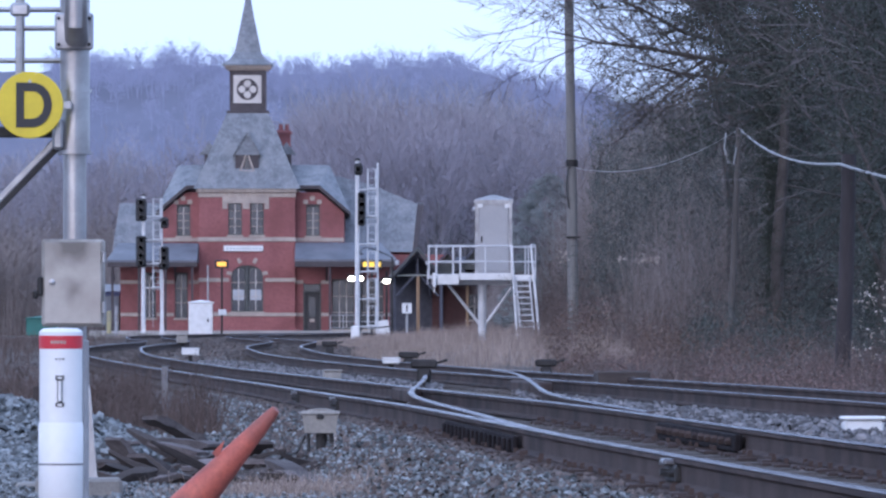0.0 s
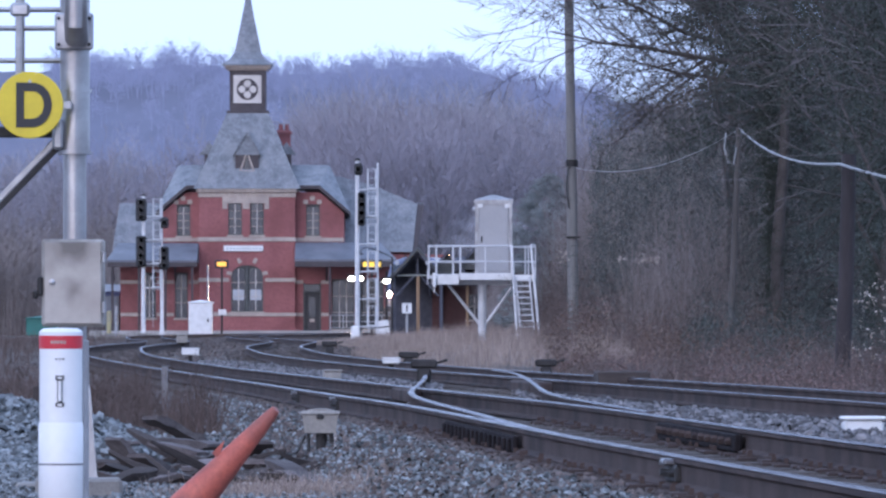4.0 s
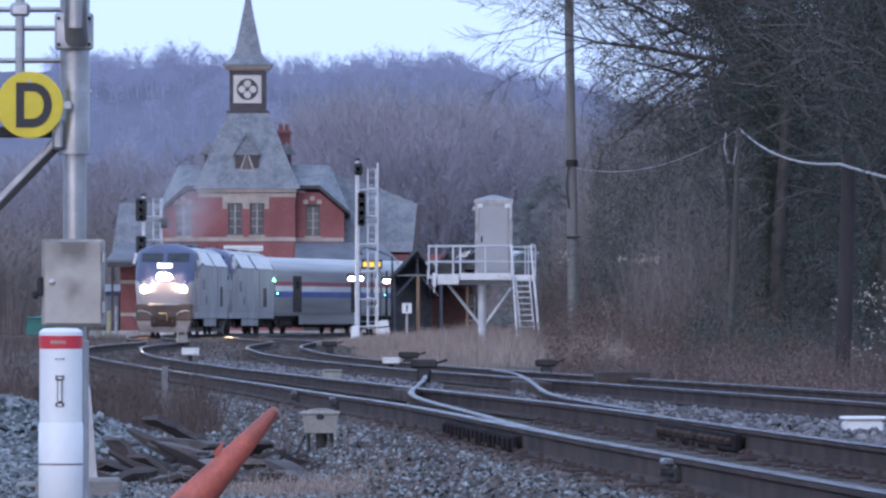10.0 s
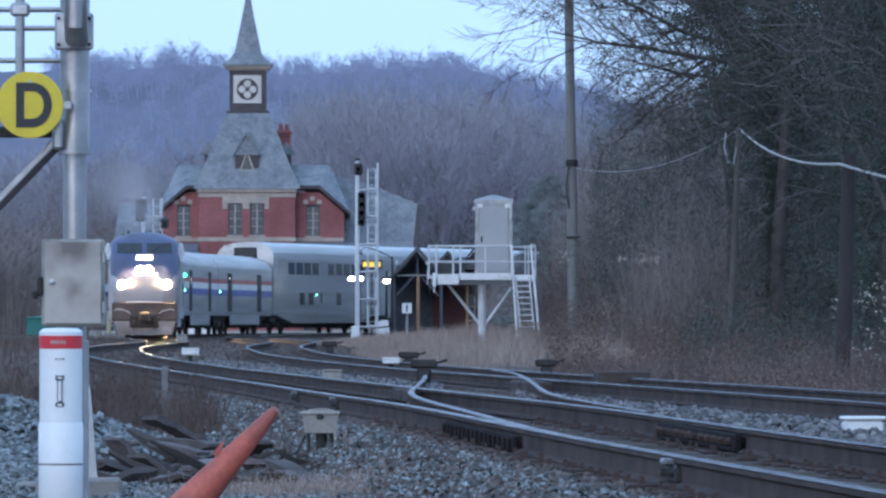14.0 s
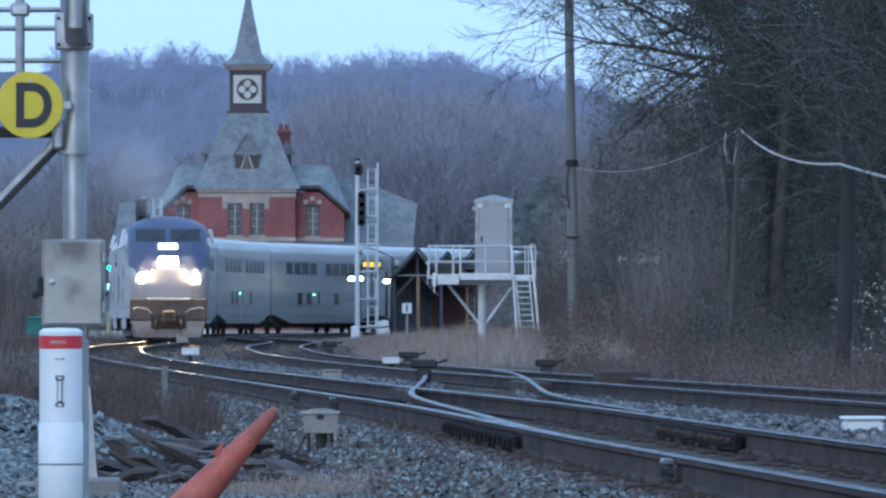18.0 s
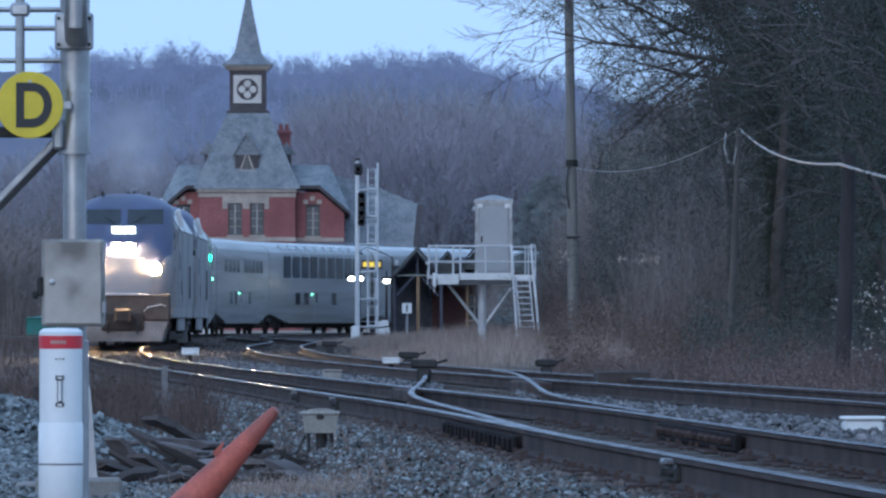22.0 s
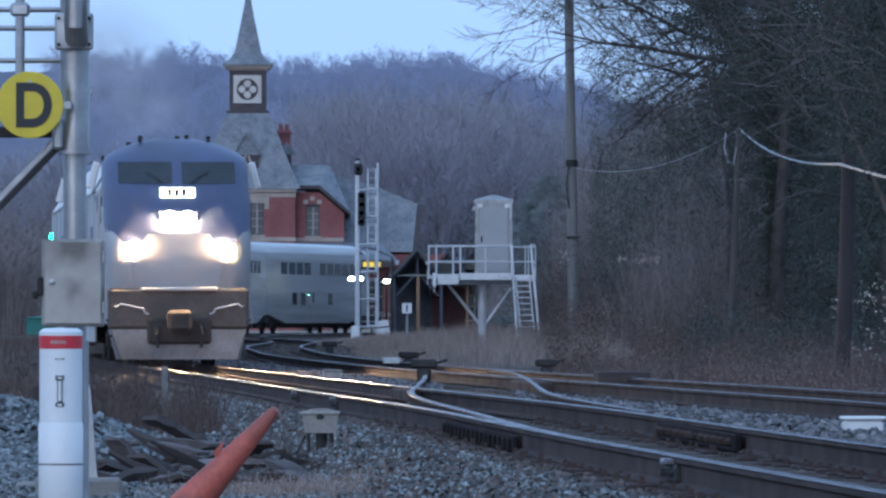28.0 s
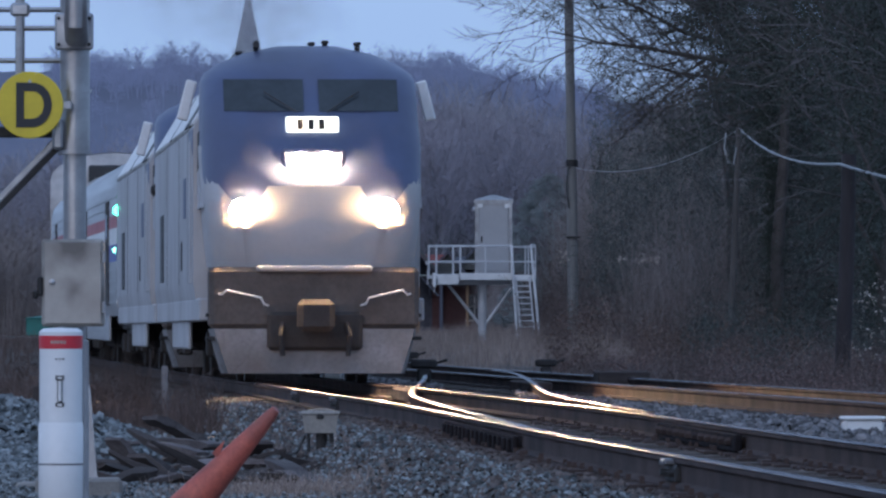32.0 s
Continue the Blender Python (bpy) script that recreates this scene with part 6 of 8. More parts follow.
lad = part("ladder", Mesh().tube([(2.16, -0.62, 3.27), (2.34, -1.1, 0.2)], 0.042, 6), M_SILVER, ep, "sloping aluminium ladder with side rails")
part("ladder_side", Mesh().tube([(2.77, -0.62, 3.3), (3.05, -1.1, 0.2)], 0.042, 6), M_SILVER, lad)
for xa, xb in ((2.29, 2.46), (2.72, 2.9)):
    part("stringer", Mesh().tube([(xa, -0.7, 2.3), (xb, -1.06, 0.2)], 0.03, 6), M_SILVER, lad)
for k in range(11):
    u = (k + 0.5) / 11.2
    part("rung", Mesh().box(2.28 + 0.17 * u, 2.74 + 0.19 * u, -0.76 - 0.36 * u, -0.66 - 0.36 * u, 2.26 - 2.04 * u, 2.3 - 2.04 * u, 0.008), M_SILVER, lad)
part("landing", Mesh().box(2.2, 2.86, -0.66, 0.3, 2.2, 2.36, 0.01), M_WHITE, ep, "pale landing edge")
for x in (2.6, 2.7, 2.92):
    part("railing_post", Mesh().tube([(x, 0.3, 2.25), (x, 0.3, 3.3)], 0.022, 6), M_SILVER, ep)
for z in (2.78, 3.25):
    part("railing_bar", Mesh().tube([(2.16, 0.3, z), (2.92, 0.3, z)], 0.026, 6), M_SILVER, ep)
part("railing_bar", Mesh().tube([(2.77, -0.62, 3.3), (2.92, 0.3, 3.3)], 0.026, 6), M_SILVER, ep)
part("landing_beam", Mesh().box(2.18, 2.92, 0.24, 0.34, 2.16, 2.26, 0.01), M_SILVER, ep)
part("side_panel", Mesh().box(-0.5, -0.47, -0.6, 1.2, 2.06, 2.5, 0.01), M_SILVER, ep)
lamp_box = part("junction_box", Mesh().box(-0.33, -0.22, -0.8, -0.68, 1.98, 2.42, 0.02), M_WHITE, ep, "small pale junction box on the corner post")
part("conduit", Mesh().tube([(-0.27, -0.72, 1.82), (-0.27, -0.72, 2.0)], 0.03, 6), M_GALV, lamp_box)
cab = thing("signal_cabinet", "tall grey metal signal cabinet with a pyramid lid", "cabinet", pose(1.6, 257.5, 2.34))
part("body", Mesh().box(-0.58, 0.58, -0.4, 0.4, 0, 2.36, 0.02), M_CABINET, cab)
for s in (-1, 1):
    part("corner_trim", Mesh().box(s * 0.5, s * 0.59, -0.418, -0.4, 0.02, 2.3, 0.006), M_GALV, cab, "pale metal corner strip")
part("head_trim", Mesh().box(-0.5, 0.5, -0.418, -0.4, 2.22, 2.3, 0.006), M_GALV, cab, "pale metal strip under the lid")
part("lid", Mesh().loft([[(-0.62, -0.45, 2.3), (0.62, -0.45, 2.3), (0.62, 0.45, 2.3), (-0.62, 0.45, 2.3)], [(-0.62, -0.45, 2.4), (0.62, -0.45, 2.4), (0.62, 0.45, 2.4), (-0.62, 0.45, 2.4)], [(-0.1, -0.1, 2.55), (0.1, -0.1, 2.55), (0.1, 0.1, 2.55), (-0.1, 0.1, 2.55)]]), M_GALV, cab, "low pyramid lid", angle=20)
cd = part("door", Mesh().box(-0.46, 0.46, -0.425, -0.4, 0.15, 2.2, 0.012), M_CABINET, cab)
part("handle", Mesh().box(-0.4, -0.35, -0.46, -0.425, 1.05, 1.25, 0.01), M_IRON, cd)
for z in (0.3, 1.1, 1.95):
    part("hinge", Mesh().tube([(0.5, -0.43, z), (0.5, -0.43, z + 0.16)], 0.02, 6), M_GALV, cd)
for x in (-0.43, 0.43):
    part("bracket", Mesh().box(x - 0.08, x + 0.08, -0.44, -0.418, 2.14, 2.27, 0.008), M_WHITE, cab, "pale corner bracket")
part("lamp", Mesh().box(-0.66, -0.58, -0.44, -0.36, 2.05, 2.17, 0.02), M_BLIND, cab, "small pale lamp")


# ---- poles and cable ----
def wood_pole(x, y, x_top, top, r0, r1, mat, label):
    g = float(ground_z(x, y)) - 0.3
    t = thing("utility_pole", label, "utility pole", pose(x, y, g), group="poles")
    part("shaft", Mesh().tube([(0, 0, 0), ((x_top - x) * 0.5 + 0.02, 0, (top - g) / 2), (x_top - x, 0, top - g)], [r0, (r0 + r1) / 2, r1], 12), mat, t)
    return t


p1 = wood_pole(3.9, 243, 3.72, 12.5, 0.17, 0.13, M_POLE, "tall weathered wooden utility pole at the wood edge")
part("collar", Mesh().lathe([(0.18, 0), (0.19, 0.1), (0.18, 0.2)], 12, Matrix.Translation((-0.05, 0, 5.65))), M_IRON, p1, "dark iron collar")
part("drop_wire", Mesh().tube([(-0.05, -0.17, 5.7), (-0.18, -0.19, 5.55), (-0.22, -0.18, 5.0), (-0.14, -0.17, 4.4)], 0.025, 5), M_BLACK, p1)
part("clamp", Mesh().box(-0.22, 0.2, -0.2, -0.1, 3.5, 3.56, 0.01), M_IRON, p1)
wood_pole(7.73, 220, 8.0, 6.15, 0.105, 0.075, M_POLEGREY, "slim weathered wooden pole among the trees")
wood_pole(7.09, 145, 7.24, 3.9, 0.15, 0.13, M_POLEDARK, "short dark wooden pole carrying a cable")


def sagging(a, b, sag, n=18):
    a, b = Vector(a), Vector(b)
    return [a.lerp(b, k / n) - Vector((0, 0, sag * 4 * (k / n) * (1 - k / n))) for k in range(n + 1)]


cb = thing("overhead_cable", "pale grey cable sagging from pole to pole", "cable", pose(0, 0, 0))
part("span", Mesh().tube(sagging((7.06, 144.85, 3.72), (8.02, 219.9, 6.1), 0.28), 0.026, 6), M_CABLE, cb)
part("span", Mesh().tube(sagging((8.0, 220, 6.1), (3.95, 242.8, 5.48), 0.5), 0.009, 6), M_CABLE, cb)
part("span", Mesh().tube(sagging((7.06, 144.85, 3.72), (9.2, 95, 2.3), 0.25), 0.028, 6), M_CABLE, cb)
part("hanging_loop", Mesh().tube([(7.65, 220, 6.0), (7.6, 219.9, 5.6), (7.7, 219.9, 5.2), (7.85, 219.9, 5.15), (7.93, 219.9, 5.6)], 0.02, 5), M_CABLE, cb)

# ---- near signal mast with its box and round sign ----
ms = thing("signal_mast", "galvanised signal mast with junction box and bracket arms", "signal mast", pose(-2.67, 59, -0.3))
part("shaft", Mesh().tube([(0, 0, 0.1), (0, 0, 3.6)], 0.084, 24), M_GALV, ms, "round galvanised shaft")
part("sleeve", Mesh().tube([(0, 0, 2.47), (0, 0, 3.75)], 0.108, 24), M_GALV, ms, "wider upper sleeve")
for z in (2.46, 2.91):
    part("band", Mesh().tube([(0, 0, z - 0.012), (0, 0, z + 0.012)], 0.122, 24), M_GALV, ms)
bk = part("bracket", Mesh().box(-0.14, 0.14, -0.15, -0.1, 3.2, 3.47, 0.015), M_GALV, ms, "bolted bracket plate")
part("pipe_end", Mesh().tube([(0.02, -0.3, 3.75), (0.02, -0.3, 3.37), (0.02, -0.2, 3.28)], 0.085, 20), M_GALV, bk, "cut pipe end over a dark opening")
for sx in (-0.11, 0.11):
    for z in (3.24, 3.43):
        part("bolt", Mesh().tube([(sx, -0.19, z), (sx, -0.15, z)], 0.014, 6), M_IRON, bk)
jb = part("junction_box", Mesh().box(-0.225, 0.225, -0.32, -0.1, 1.2, 1.83, 0.015), M_SOOTY, ms, "dull metal junction box with a rusty smear")
part("box_door", Mesh().box(-0.205, 0.205, -0.335, -0.321, 1.22, 1.81, 0.008), M_SMEARED, jb, "metal box door with a sooty smear down its middle")
part("latch", Mesh().box(-0.255, -0.215, -0.34, -0.27, 1.42, 1.56, 0.012), M_IRON, jb)
part("padlock", Mesh().box(-0.29, -0.25, -0.33, -0.29, 1.4, 1.46, 0.01), M_IRON, jb)
for z in (1.3, 1.66):
    part("hinge", Mesh().tube([(0.225, -0.33, z), (0.225, -0.33, z + 0.08)], 0.014, 8), M_GALV, jb)
part("knob", Mesh().lathe([(0.022, 0), (0.022, 0.015), (0.01, 0.02)], 12, Matrix.Translation((-0.15, -0.335, 1.52)) @ Matrix.Rotation(math.pi / 2, 4, "X")), M_GALV, jb)
for z, x1 in ((3.5, -0.1), (3.365, -0.1), (3.13, -0.1)):
    part("side_bar", Mesh().tube([(-1.3, 0.05, z), (x1, 0.05, z)], 0.02, 8), M_GALV, ms)
part("side_upright", Mesh().tube([(-0.4, 0.05, 2.95), (-0.4, 0.05, 3.9)], 0.035, 10), M_GALV, ms)
part("junction_cap", Mesh().box(-0.47, -0.33, 0.0, 0.12, 3.45, 3.55, 0.02), M_GALV, ms)
part("cross_arm", Mesh().box(-1.3, -0.1, -0.03, 0.05, 2.57, 2.65, 0.01), M_IRON, ms)
part("knuckle", Mesh().box(-0.16, -0.08, -0.12, 0.08, 2.48, 2.7, 0.02), M_GALV, ms)
part("diagonal_brace", Mesh().box(-0.46, 0.46, -0.012, 0.012, -0.022, 0.022, 0.004, Matrix.Translation((-0.43, -0.04, 2.18)) @ Matrix.Rotation(-0.8, 4, "Y")), M_IRON, ms)
part("diagonal_brace", Mesh().box(-0.46, 0.46, -0.012, 0.012, -0.022, 0.022, 0.004, Matrix.Translation((-0.46, 0.02, 2.22)) @ Matrix.Rotation(-0.8, 4, "Y")), M_GALV, ms)
rs = thing("round_sign", "round yellow sign with a black letter D on the mast bracket", "sign", pose(-2.983, 58.75, 2.5))
part("disc", Mesh().lathe([(0.236, 0), (0.242, 0.004), (0.242, 0.012), (0.236, 0.016)], 48, Matrix.Rotation(math.pi / 2, 4, "X")), M_YELLOW, rs)
fc = bpy.data.curves.new("letter", "FONT")
fc.body = "D"
fc.size = 0.44
fc.align_x, fc.align_y = "CENTER", "CENTER"
fc.extrude = 0.003
fc.offset = 0.012
fc.materials.append(M_BLACK)
letter_src = new("letter_source", fc)
bpy.context.view_layer.update()
letter_me = bpy.data.meshes.new_from_object(letter_src.evaluated_get(bpy.context.evaluated_depsgraph_get()))
bpy.data.objects.remove(letter_src)
lt = new("letter", letter_me)
zs = [v.co.y for v in letter_me.vertices]
xs_ = [v.co.x for v in letter_me.vertices]
lt.matrix_basis = pose(0.03 - 0.86 * (max(xs_) + min(xs_)) / 2, -0.02, -(max(zs) + min(zs)) / 2, 90, 0, 0) @ Matrix.Diagonal((0.86, 1, 1, 1))
lt.parent = rs
tagged(lt, "black painted letter D")
part("bolt", Mesh().tube([(0.0, -0.024, 0.17), (0.0, -0.014, 0.17)], 0.012, 8), M_GALV, rs)
part("back_bracket", Mesh().box(-0.02, 0.3, 0.02, 0.06, -0.03, 0.03, 0.005), M_GALV, rs)
part("gusset", Mesh().prism([(0.04, 0.1), (0.165, 0.1), (0.11, 0.75), (0.04, 0.95)], -0.05, 0.05), M_GALV, ms, "tapered steel foot")
part("foot_plate", Mesh().box(-0.25, 0.27, -0.25, 0.25, 0.06, 0.1, 0.01), M_GALV, ms)
solid("foundation_block", Mesh().box(-0.42, 0.37, -0.4, 0.4, -0.25, 0.07, 0.02), M_CONCRETE, "weathered concrete block under the mast", "foundation", pose(-2.67, 59, -0.3))
solid("foundation_block", Mesh().box(-0.28, 0.32, -0.3, 0.3, -0.2, 0.15, 0.02), M_CONCRETE, "low weathered concrete slab beside the mast", "foundation", pose(-2.55, 56.5, -0.3, 0, 0, 3))

# ---- white marker post ----
wp = thing("marker_post", "white plastic cable marker post with a red band", "marker post", pose(-1.315, 28, -0.32))
part("tube", Mesh().tube([(0, 0, -0.1), (0, 0, 1.2)], 0.0735, 32), M_WHITEPVC, wp)
part("cap", Mesh().lathe([(0.0745, 1.2), (0.0745, 1.228), (0.06, 1.24), (0.01, 1.242)], 32), M_WHITEPVC, wp)
rb = part("red_band", Mesh().lathe([(0.0738, 1.17), (0.0752, 1.172), (0.0752, 1.214), (0.0738, 1.216)], 32), M_REDBAND, wp, "red band with bars of pale lettering")
for k in range(5):
    a = -1.95 + k * 0.15
    part("text_bar", Mesh().box(-0.004, 0.004, -0.0765, -0.075, 1.188, 1.198, 0, Matrix.Rotation(a + math.pi / 2, 4, "Z")), M_CREAM, rb)
part("sleeve", Mesh().lathe([(0.074, 0.62), (0.077, 0.625), (0.077, 0.91), (0.074, 0.915)], 32), M_WHITEPVC, wp, "wider lower sleeve")
part("joint_ring", Mesh().lathe([(0.0772, 0.77), (0.079, 0.771), (0.079, 0.775), (0.0772, 0.776)], 32), M_STEELGREY, wp, "thin grey joint ring")
for k in range(3):
    part("dot", Mesh().box(-0.012 + k * 0.012 - 0.003, -0.012 + k * 0.012 + 0.003, -0.0765, -0.073, 1.132, 1.137), M_BLACK, wp)
pk = part("hasp", Mesh().box(-0.015, 0.015, -0.0775, -0.073, 1.062, 1.078).box(-0.015, 0.015, -0.0775, -0.073, 0.972, 0.984).box(-0.009, 0.009, -0.0775, -0.073, 0.984, 1.062), M_BLACK, wp, "grey metal hasp")
part("hasp_pin", Mesh().tube([(0.0, -0.082, 0.99), (0.0, -0.084, 1.06)], 0.0062, 8), M_WHITE, pk, "bright metal pin")
for z in (1.067, 0.975):
    part("hasp_end", Mesh().box(-0.009, 0.009, -0.0785, -0.0776, z, z + 0.006), M_WHITE, pk)
solid("stake", Mesh().box(-0.008, 0.008, -0.02, 0.02, -0.1, 1.2, 0.006), M_GALV, "grey steel stake behind the white marker post", "stake", pose(-1.234, 28.15, -0.32))

# ---- fallen cone, switch box and small trackside gear ----
cone = thing("traffic_cone", "faded orange traffic cone lying tilted in the rubble", "traffic cone", Matrix.Translation((-1.67, 52.9, -0.285)) @ Matrix.Rotation(radians(42), 4, "Y") @ Matrix.Rotation(radians(10), 4, "X"))
part("shell", Mesh().lathe([(0.136, -0.1), (0.13, 0.0), (0.105, 0.24), (0.098, 0.3), (0.072, 0.55), (0.042, 0.83), (0.03, 0.89), (0.02, 0.895)], 28), M_ORANGE, cone)
part("foot", Mesh().box(-0.16, 0.16, -0.16, 0.16, -0.13, -0.09, 0.012), M_ORANGE, cone, "square orange foot")
part("torn_flap", Mesh().prism([(-0.12, 0.4), (-0.06, 0.4), (-0.115, 0.52)], -0.03, -0.02), M_ORANGE, cone)

sb = thing("switch_box", "beige metal junction box on legs beside the track", "junction box", pose(-1.04, 69, -0.28))
part("box", Mesh().loft([[(-0.13, -0.11, 0.27), (0.13, -0.11, 0.27), (0.13, 0.11, 0.27), (-0.13, 0.11, 0.27)], [(-0.15, -0.13, 0.42), (0.15, -0.13, 0.42), (0.15, 0.13, 0.42), (-0.15, 0.13, 0.42)]]), M_GREYBOX, sb)
part("lid", Mesh().box(-0.165, 0.165, -0.145, 0.145, 0.42, 0.455, 0.012), M_GREYBOX, sb)
part("lid_rim", Mesh().prism([(-0.13, 0.455), (0.13, 0.455), (0.06, 0.475), (-0.06, 0.475)], -0.13, 0.13), M_GREYBOX, sb)
part("hasp", Mesh().box(-0.03, 0.03, -0.155, -0.13, 0.39, 0.43, 0.006), M_IRON, sb)
part("leg", Mesh().tube([(0.01, 0, -0.1), (0.01, 0, 0.28)], 0.05, 12), M_IRON, sb, "thick dark centre leg")
for x in (-0.1, 0.09, 0.13):
    part("conduit", Mesh().tube([(x, -0.03, 0.28), (x, -0.03, 0.12), (x - 0.05 * (x < 0), -0.03, -0.08)], 0.016, 6), M_GALV if x > 0.1 else M_BLACK, sb)
part("cable", Mesh().tube([(-0.13, -0.05, 0.25), (-0.2, -0.06, 0.1), (-0.32, -0.08, 0.08), (-0.4, -0.1, -0.02)], 0.014, 6), M_BLACK, sb)
part("cable", Mesh().tube([(0.05, 0, 0.02), (0.5, 0.1, 0.08), (1.0, 0.2, 0.2)], 0.014, 6), M_BLACK, sb)


def track_box(x, y, w, h, mat, label, stand=False, sink=0.0):
    g = float(ground_z(x, y))
    t = thing("track_box", label, "junction box", pose(x, y, g + sink, 0, 0, 4), group="trackside boxes")
    lift = 0.22 if stand else 0.0
    part("body", Mesh().box(-w / 2, w / 2, -0.15, 0.15, lift, lift + h, 0.025), mat, t)
    part("lid", Mesh().box(-w / 2 - 0.015, w / 2 + 0.015, -0.165, 0.165, lift + h, lift + h + 0.03, 0.012), mat, t)
    if stand:
        part("leg", Mesh().tube([(0, 0, -0.1), (0, 0, lift + 0.01)], 0.05, 8), M_IRON, t)
    return t


wbx = track_box(3.3, 64, 0.31, 0.12, M_WHITE, "white metal box between the two tracks", False, 0.02)
part("foot", Mesh().box(0.0, 0.24, -0.19, -0.16, -0.06, 0.04, 0.02), M_CONCRETE, wbx)
track_box(-1.85, 136, 0.3, 0.2, M_GREYBOX, "grey metal box beside the rail", False)
track_box(-5.9, 190, 0.4, 0.14, M_WHITE, "small white box between the tracks", True)
track_box(-1.05, 165, 0.34, 0.1, M_WHITE, "low white box beside the far track", True)
track_box(-8.5, 265, 0.35, 0.25, M_GREYBOX, "pale box beside the rails", True)


def switch_stand(x, y, label):
    g = float(ground_z(x, y))
    t = thing("switch_stand", label, "switch stand", pose(x, y, g), group="switch stands")
    part("body", Mesh().box(-0.11, 0.11, -0.1, 0.1, 0, 0.3, 0.03), M_IRON, t)
    part("head", Mesh().box(-0.21, 0.21, -0.1, 0.1, 0.3, 0.44, 0.03), M_IRON, t)
    part("lever", Mesh().tube([(0.2, 0, 0.38), (0.36, -0.1, 0.43)], 0.02, 6), M_IRON, t)


switch_stand(-0.72, 170, "dark iron switch machine beside the far track")
switch_stand(2.0, 158, "dark iron switch machine at the grass edge")
switch_stand(-3.0, 215, "dark iron switch machine beside the points")
switch_stand(-0.3, 128, "dark iron switch machine between the tracks")
solid("timber_baulk", Mesh().box(-0.38, 0.38, -0.5, 0.5, 0.0, 0.3, 0.02), M_OLDWOOD, "dark timber baulk lying beside the far rail", "timber", pose(2.6, 118.4, -0.1, 0, 0, 3))
solid("stake", Mesh().box(-0.04, 0.04, -0.03, 0.03, -0.2, 0.75, 0.01), M_STEELGREY, "dull grey steel stake in the weeds", "stake", pose(-3.42, 100, float(ground_z(-3.42, 100))))
solid("stake", Mesh().box(-0.03, 0.03, -0.03, 0.03, -0.2, 0.6, 0.01), M_OLDWOOD, "old wooden stake in the stones", "stake", pose(-4.0, 80, -0.3))

# ---- pile of broken ties ----
rngw = random.Random(5)
OLD = []
for k in range(6):
    m = Mesh()
    L = 0.3 + 0.16 * k
    rings = []
    for i in range(5):
        y = -L + 2 * L * i / 4
        w, hh = 0.085 * rngw.uniform(0.45, 1.1), 0.055 * rngw.uniform(0.35, 1.1)
        if i in (0, 4):
            w, hh = w * 0.6, hh * 0.4
        ox, oz = rngw.uniform(-.02, .02), rngw.uniform(-.02, .02)
        rings.append([(y, -w + ox, -hh + oz), (y, w + ox, -hh + oz), (y, w * 0.9 + ox, hh + oz), (y, -w * 0.8 + ox, hh * 0.9 + oz)])
    OLD.append(m.loft(rings).data("broken_tie", M_OLDWOOD, 25))
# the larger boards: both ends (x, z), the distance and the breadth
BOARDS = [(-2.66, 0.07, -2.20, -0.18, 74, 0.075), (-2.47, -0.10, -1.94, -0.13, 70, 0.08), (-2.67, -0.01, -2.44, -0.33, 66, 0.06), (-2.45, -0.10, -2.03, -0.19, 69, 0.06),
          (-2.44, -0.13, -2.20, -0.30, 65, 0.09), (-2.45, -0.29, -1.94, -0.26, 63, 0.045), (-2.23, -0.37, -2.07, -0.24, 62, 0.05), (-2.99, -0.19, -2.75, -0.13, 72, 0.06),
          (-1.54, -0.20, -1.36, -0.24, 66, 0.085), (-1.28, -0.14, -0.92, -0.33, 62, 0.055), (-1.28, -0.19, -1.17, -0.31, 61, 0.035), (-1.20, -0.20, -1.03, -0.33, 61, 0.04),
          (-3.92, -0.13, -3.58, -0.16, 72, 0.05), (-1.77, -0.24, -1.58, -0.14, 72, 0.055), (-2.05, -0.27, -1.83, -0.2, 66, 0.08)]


def board(x0, z0, x1, z1, y, w, turn):
    """A split, tapering board between two ends."""
    a, b = Vector((x0, y - turn, z0)), Vector((x1, y + turn, z1))
    d = (b - a).normalized()
    up = (Vector((0, 0, 1)) - d * d.z).normalized()
    out = d.cross(up)
    rings = []
    for i in range(7):
        u = i / 6
        c = a.lerp(b, u) + up * rngw.uniform(-0.012, 0.012)
        h, t = w * 0.5 * rngw.uniform(0.65, 1.1) * (0.55 if i in (0, 6) else 1), 0.1 * rngw.uniform(0.8, 1.2)
        rings.append([c - up * h - out * t, c + up * h * 0.8 - out * t, c + up * h + out * t, c - up * h * 0.9 + out * t])
    ob = solid("broken_tie", Mesh().loft(rings), M_BOARD, "long split board of an old timber tie in the rubble", "timber", group="broken ties", angle=25)
    return ob


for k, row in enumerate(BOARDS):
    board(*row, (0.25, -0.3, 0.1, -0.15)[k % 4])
for k in range(46):
    y = rngw.uniform(59.9, 70)
    u = rngw.random()
    x = -0.0415 * y + u * 1.75
    lift = 0.12 * rngw.random() * max(0, 1 - abs(u - 0.3) * 1.5)
    ob = new("broken_tie", OLD[k % 6])
    ob.matrix_basis = pose(x, y, float(ground_z(x, y)) + 0.02 + lift, rngw.uniform(-35, 35), rngw.uniform(-15, 25), rngw.uniform(-85, 85)) @ Matrix.Diagonal((rngw.uniform(0.3, 0.6), rngw.uniform(0.35, 0.8), 0.6, 1))
    tagged(ob, "broken dark timber tie in a heap of rubble", "timber", "broken ties")

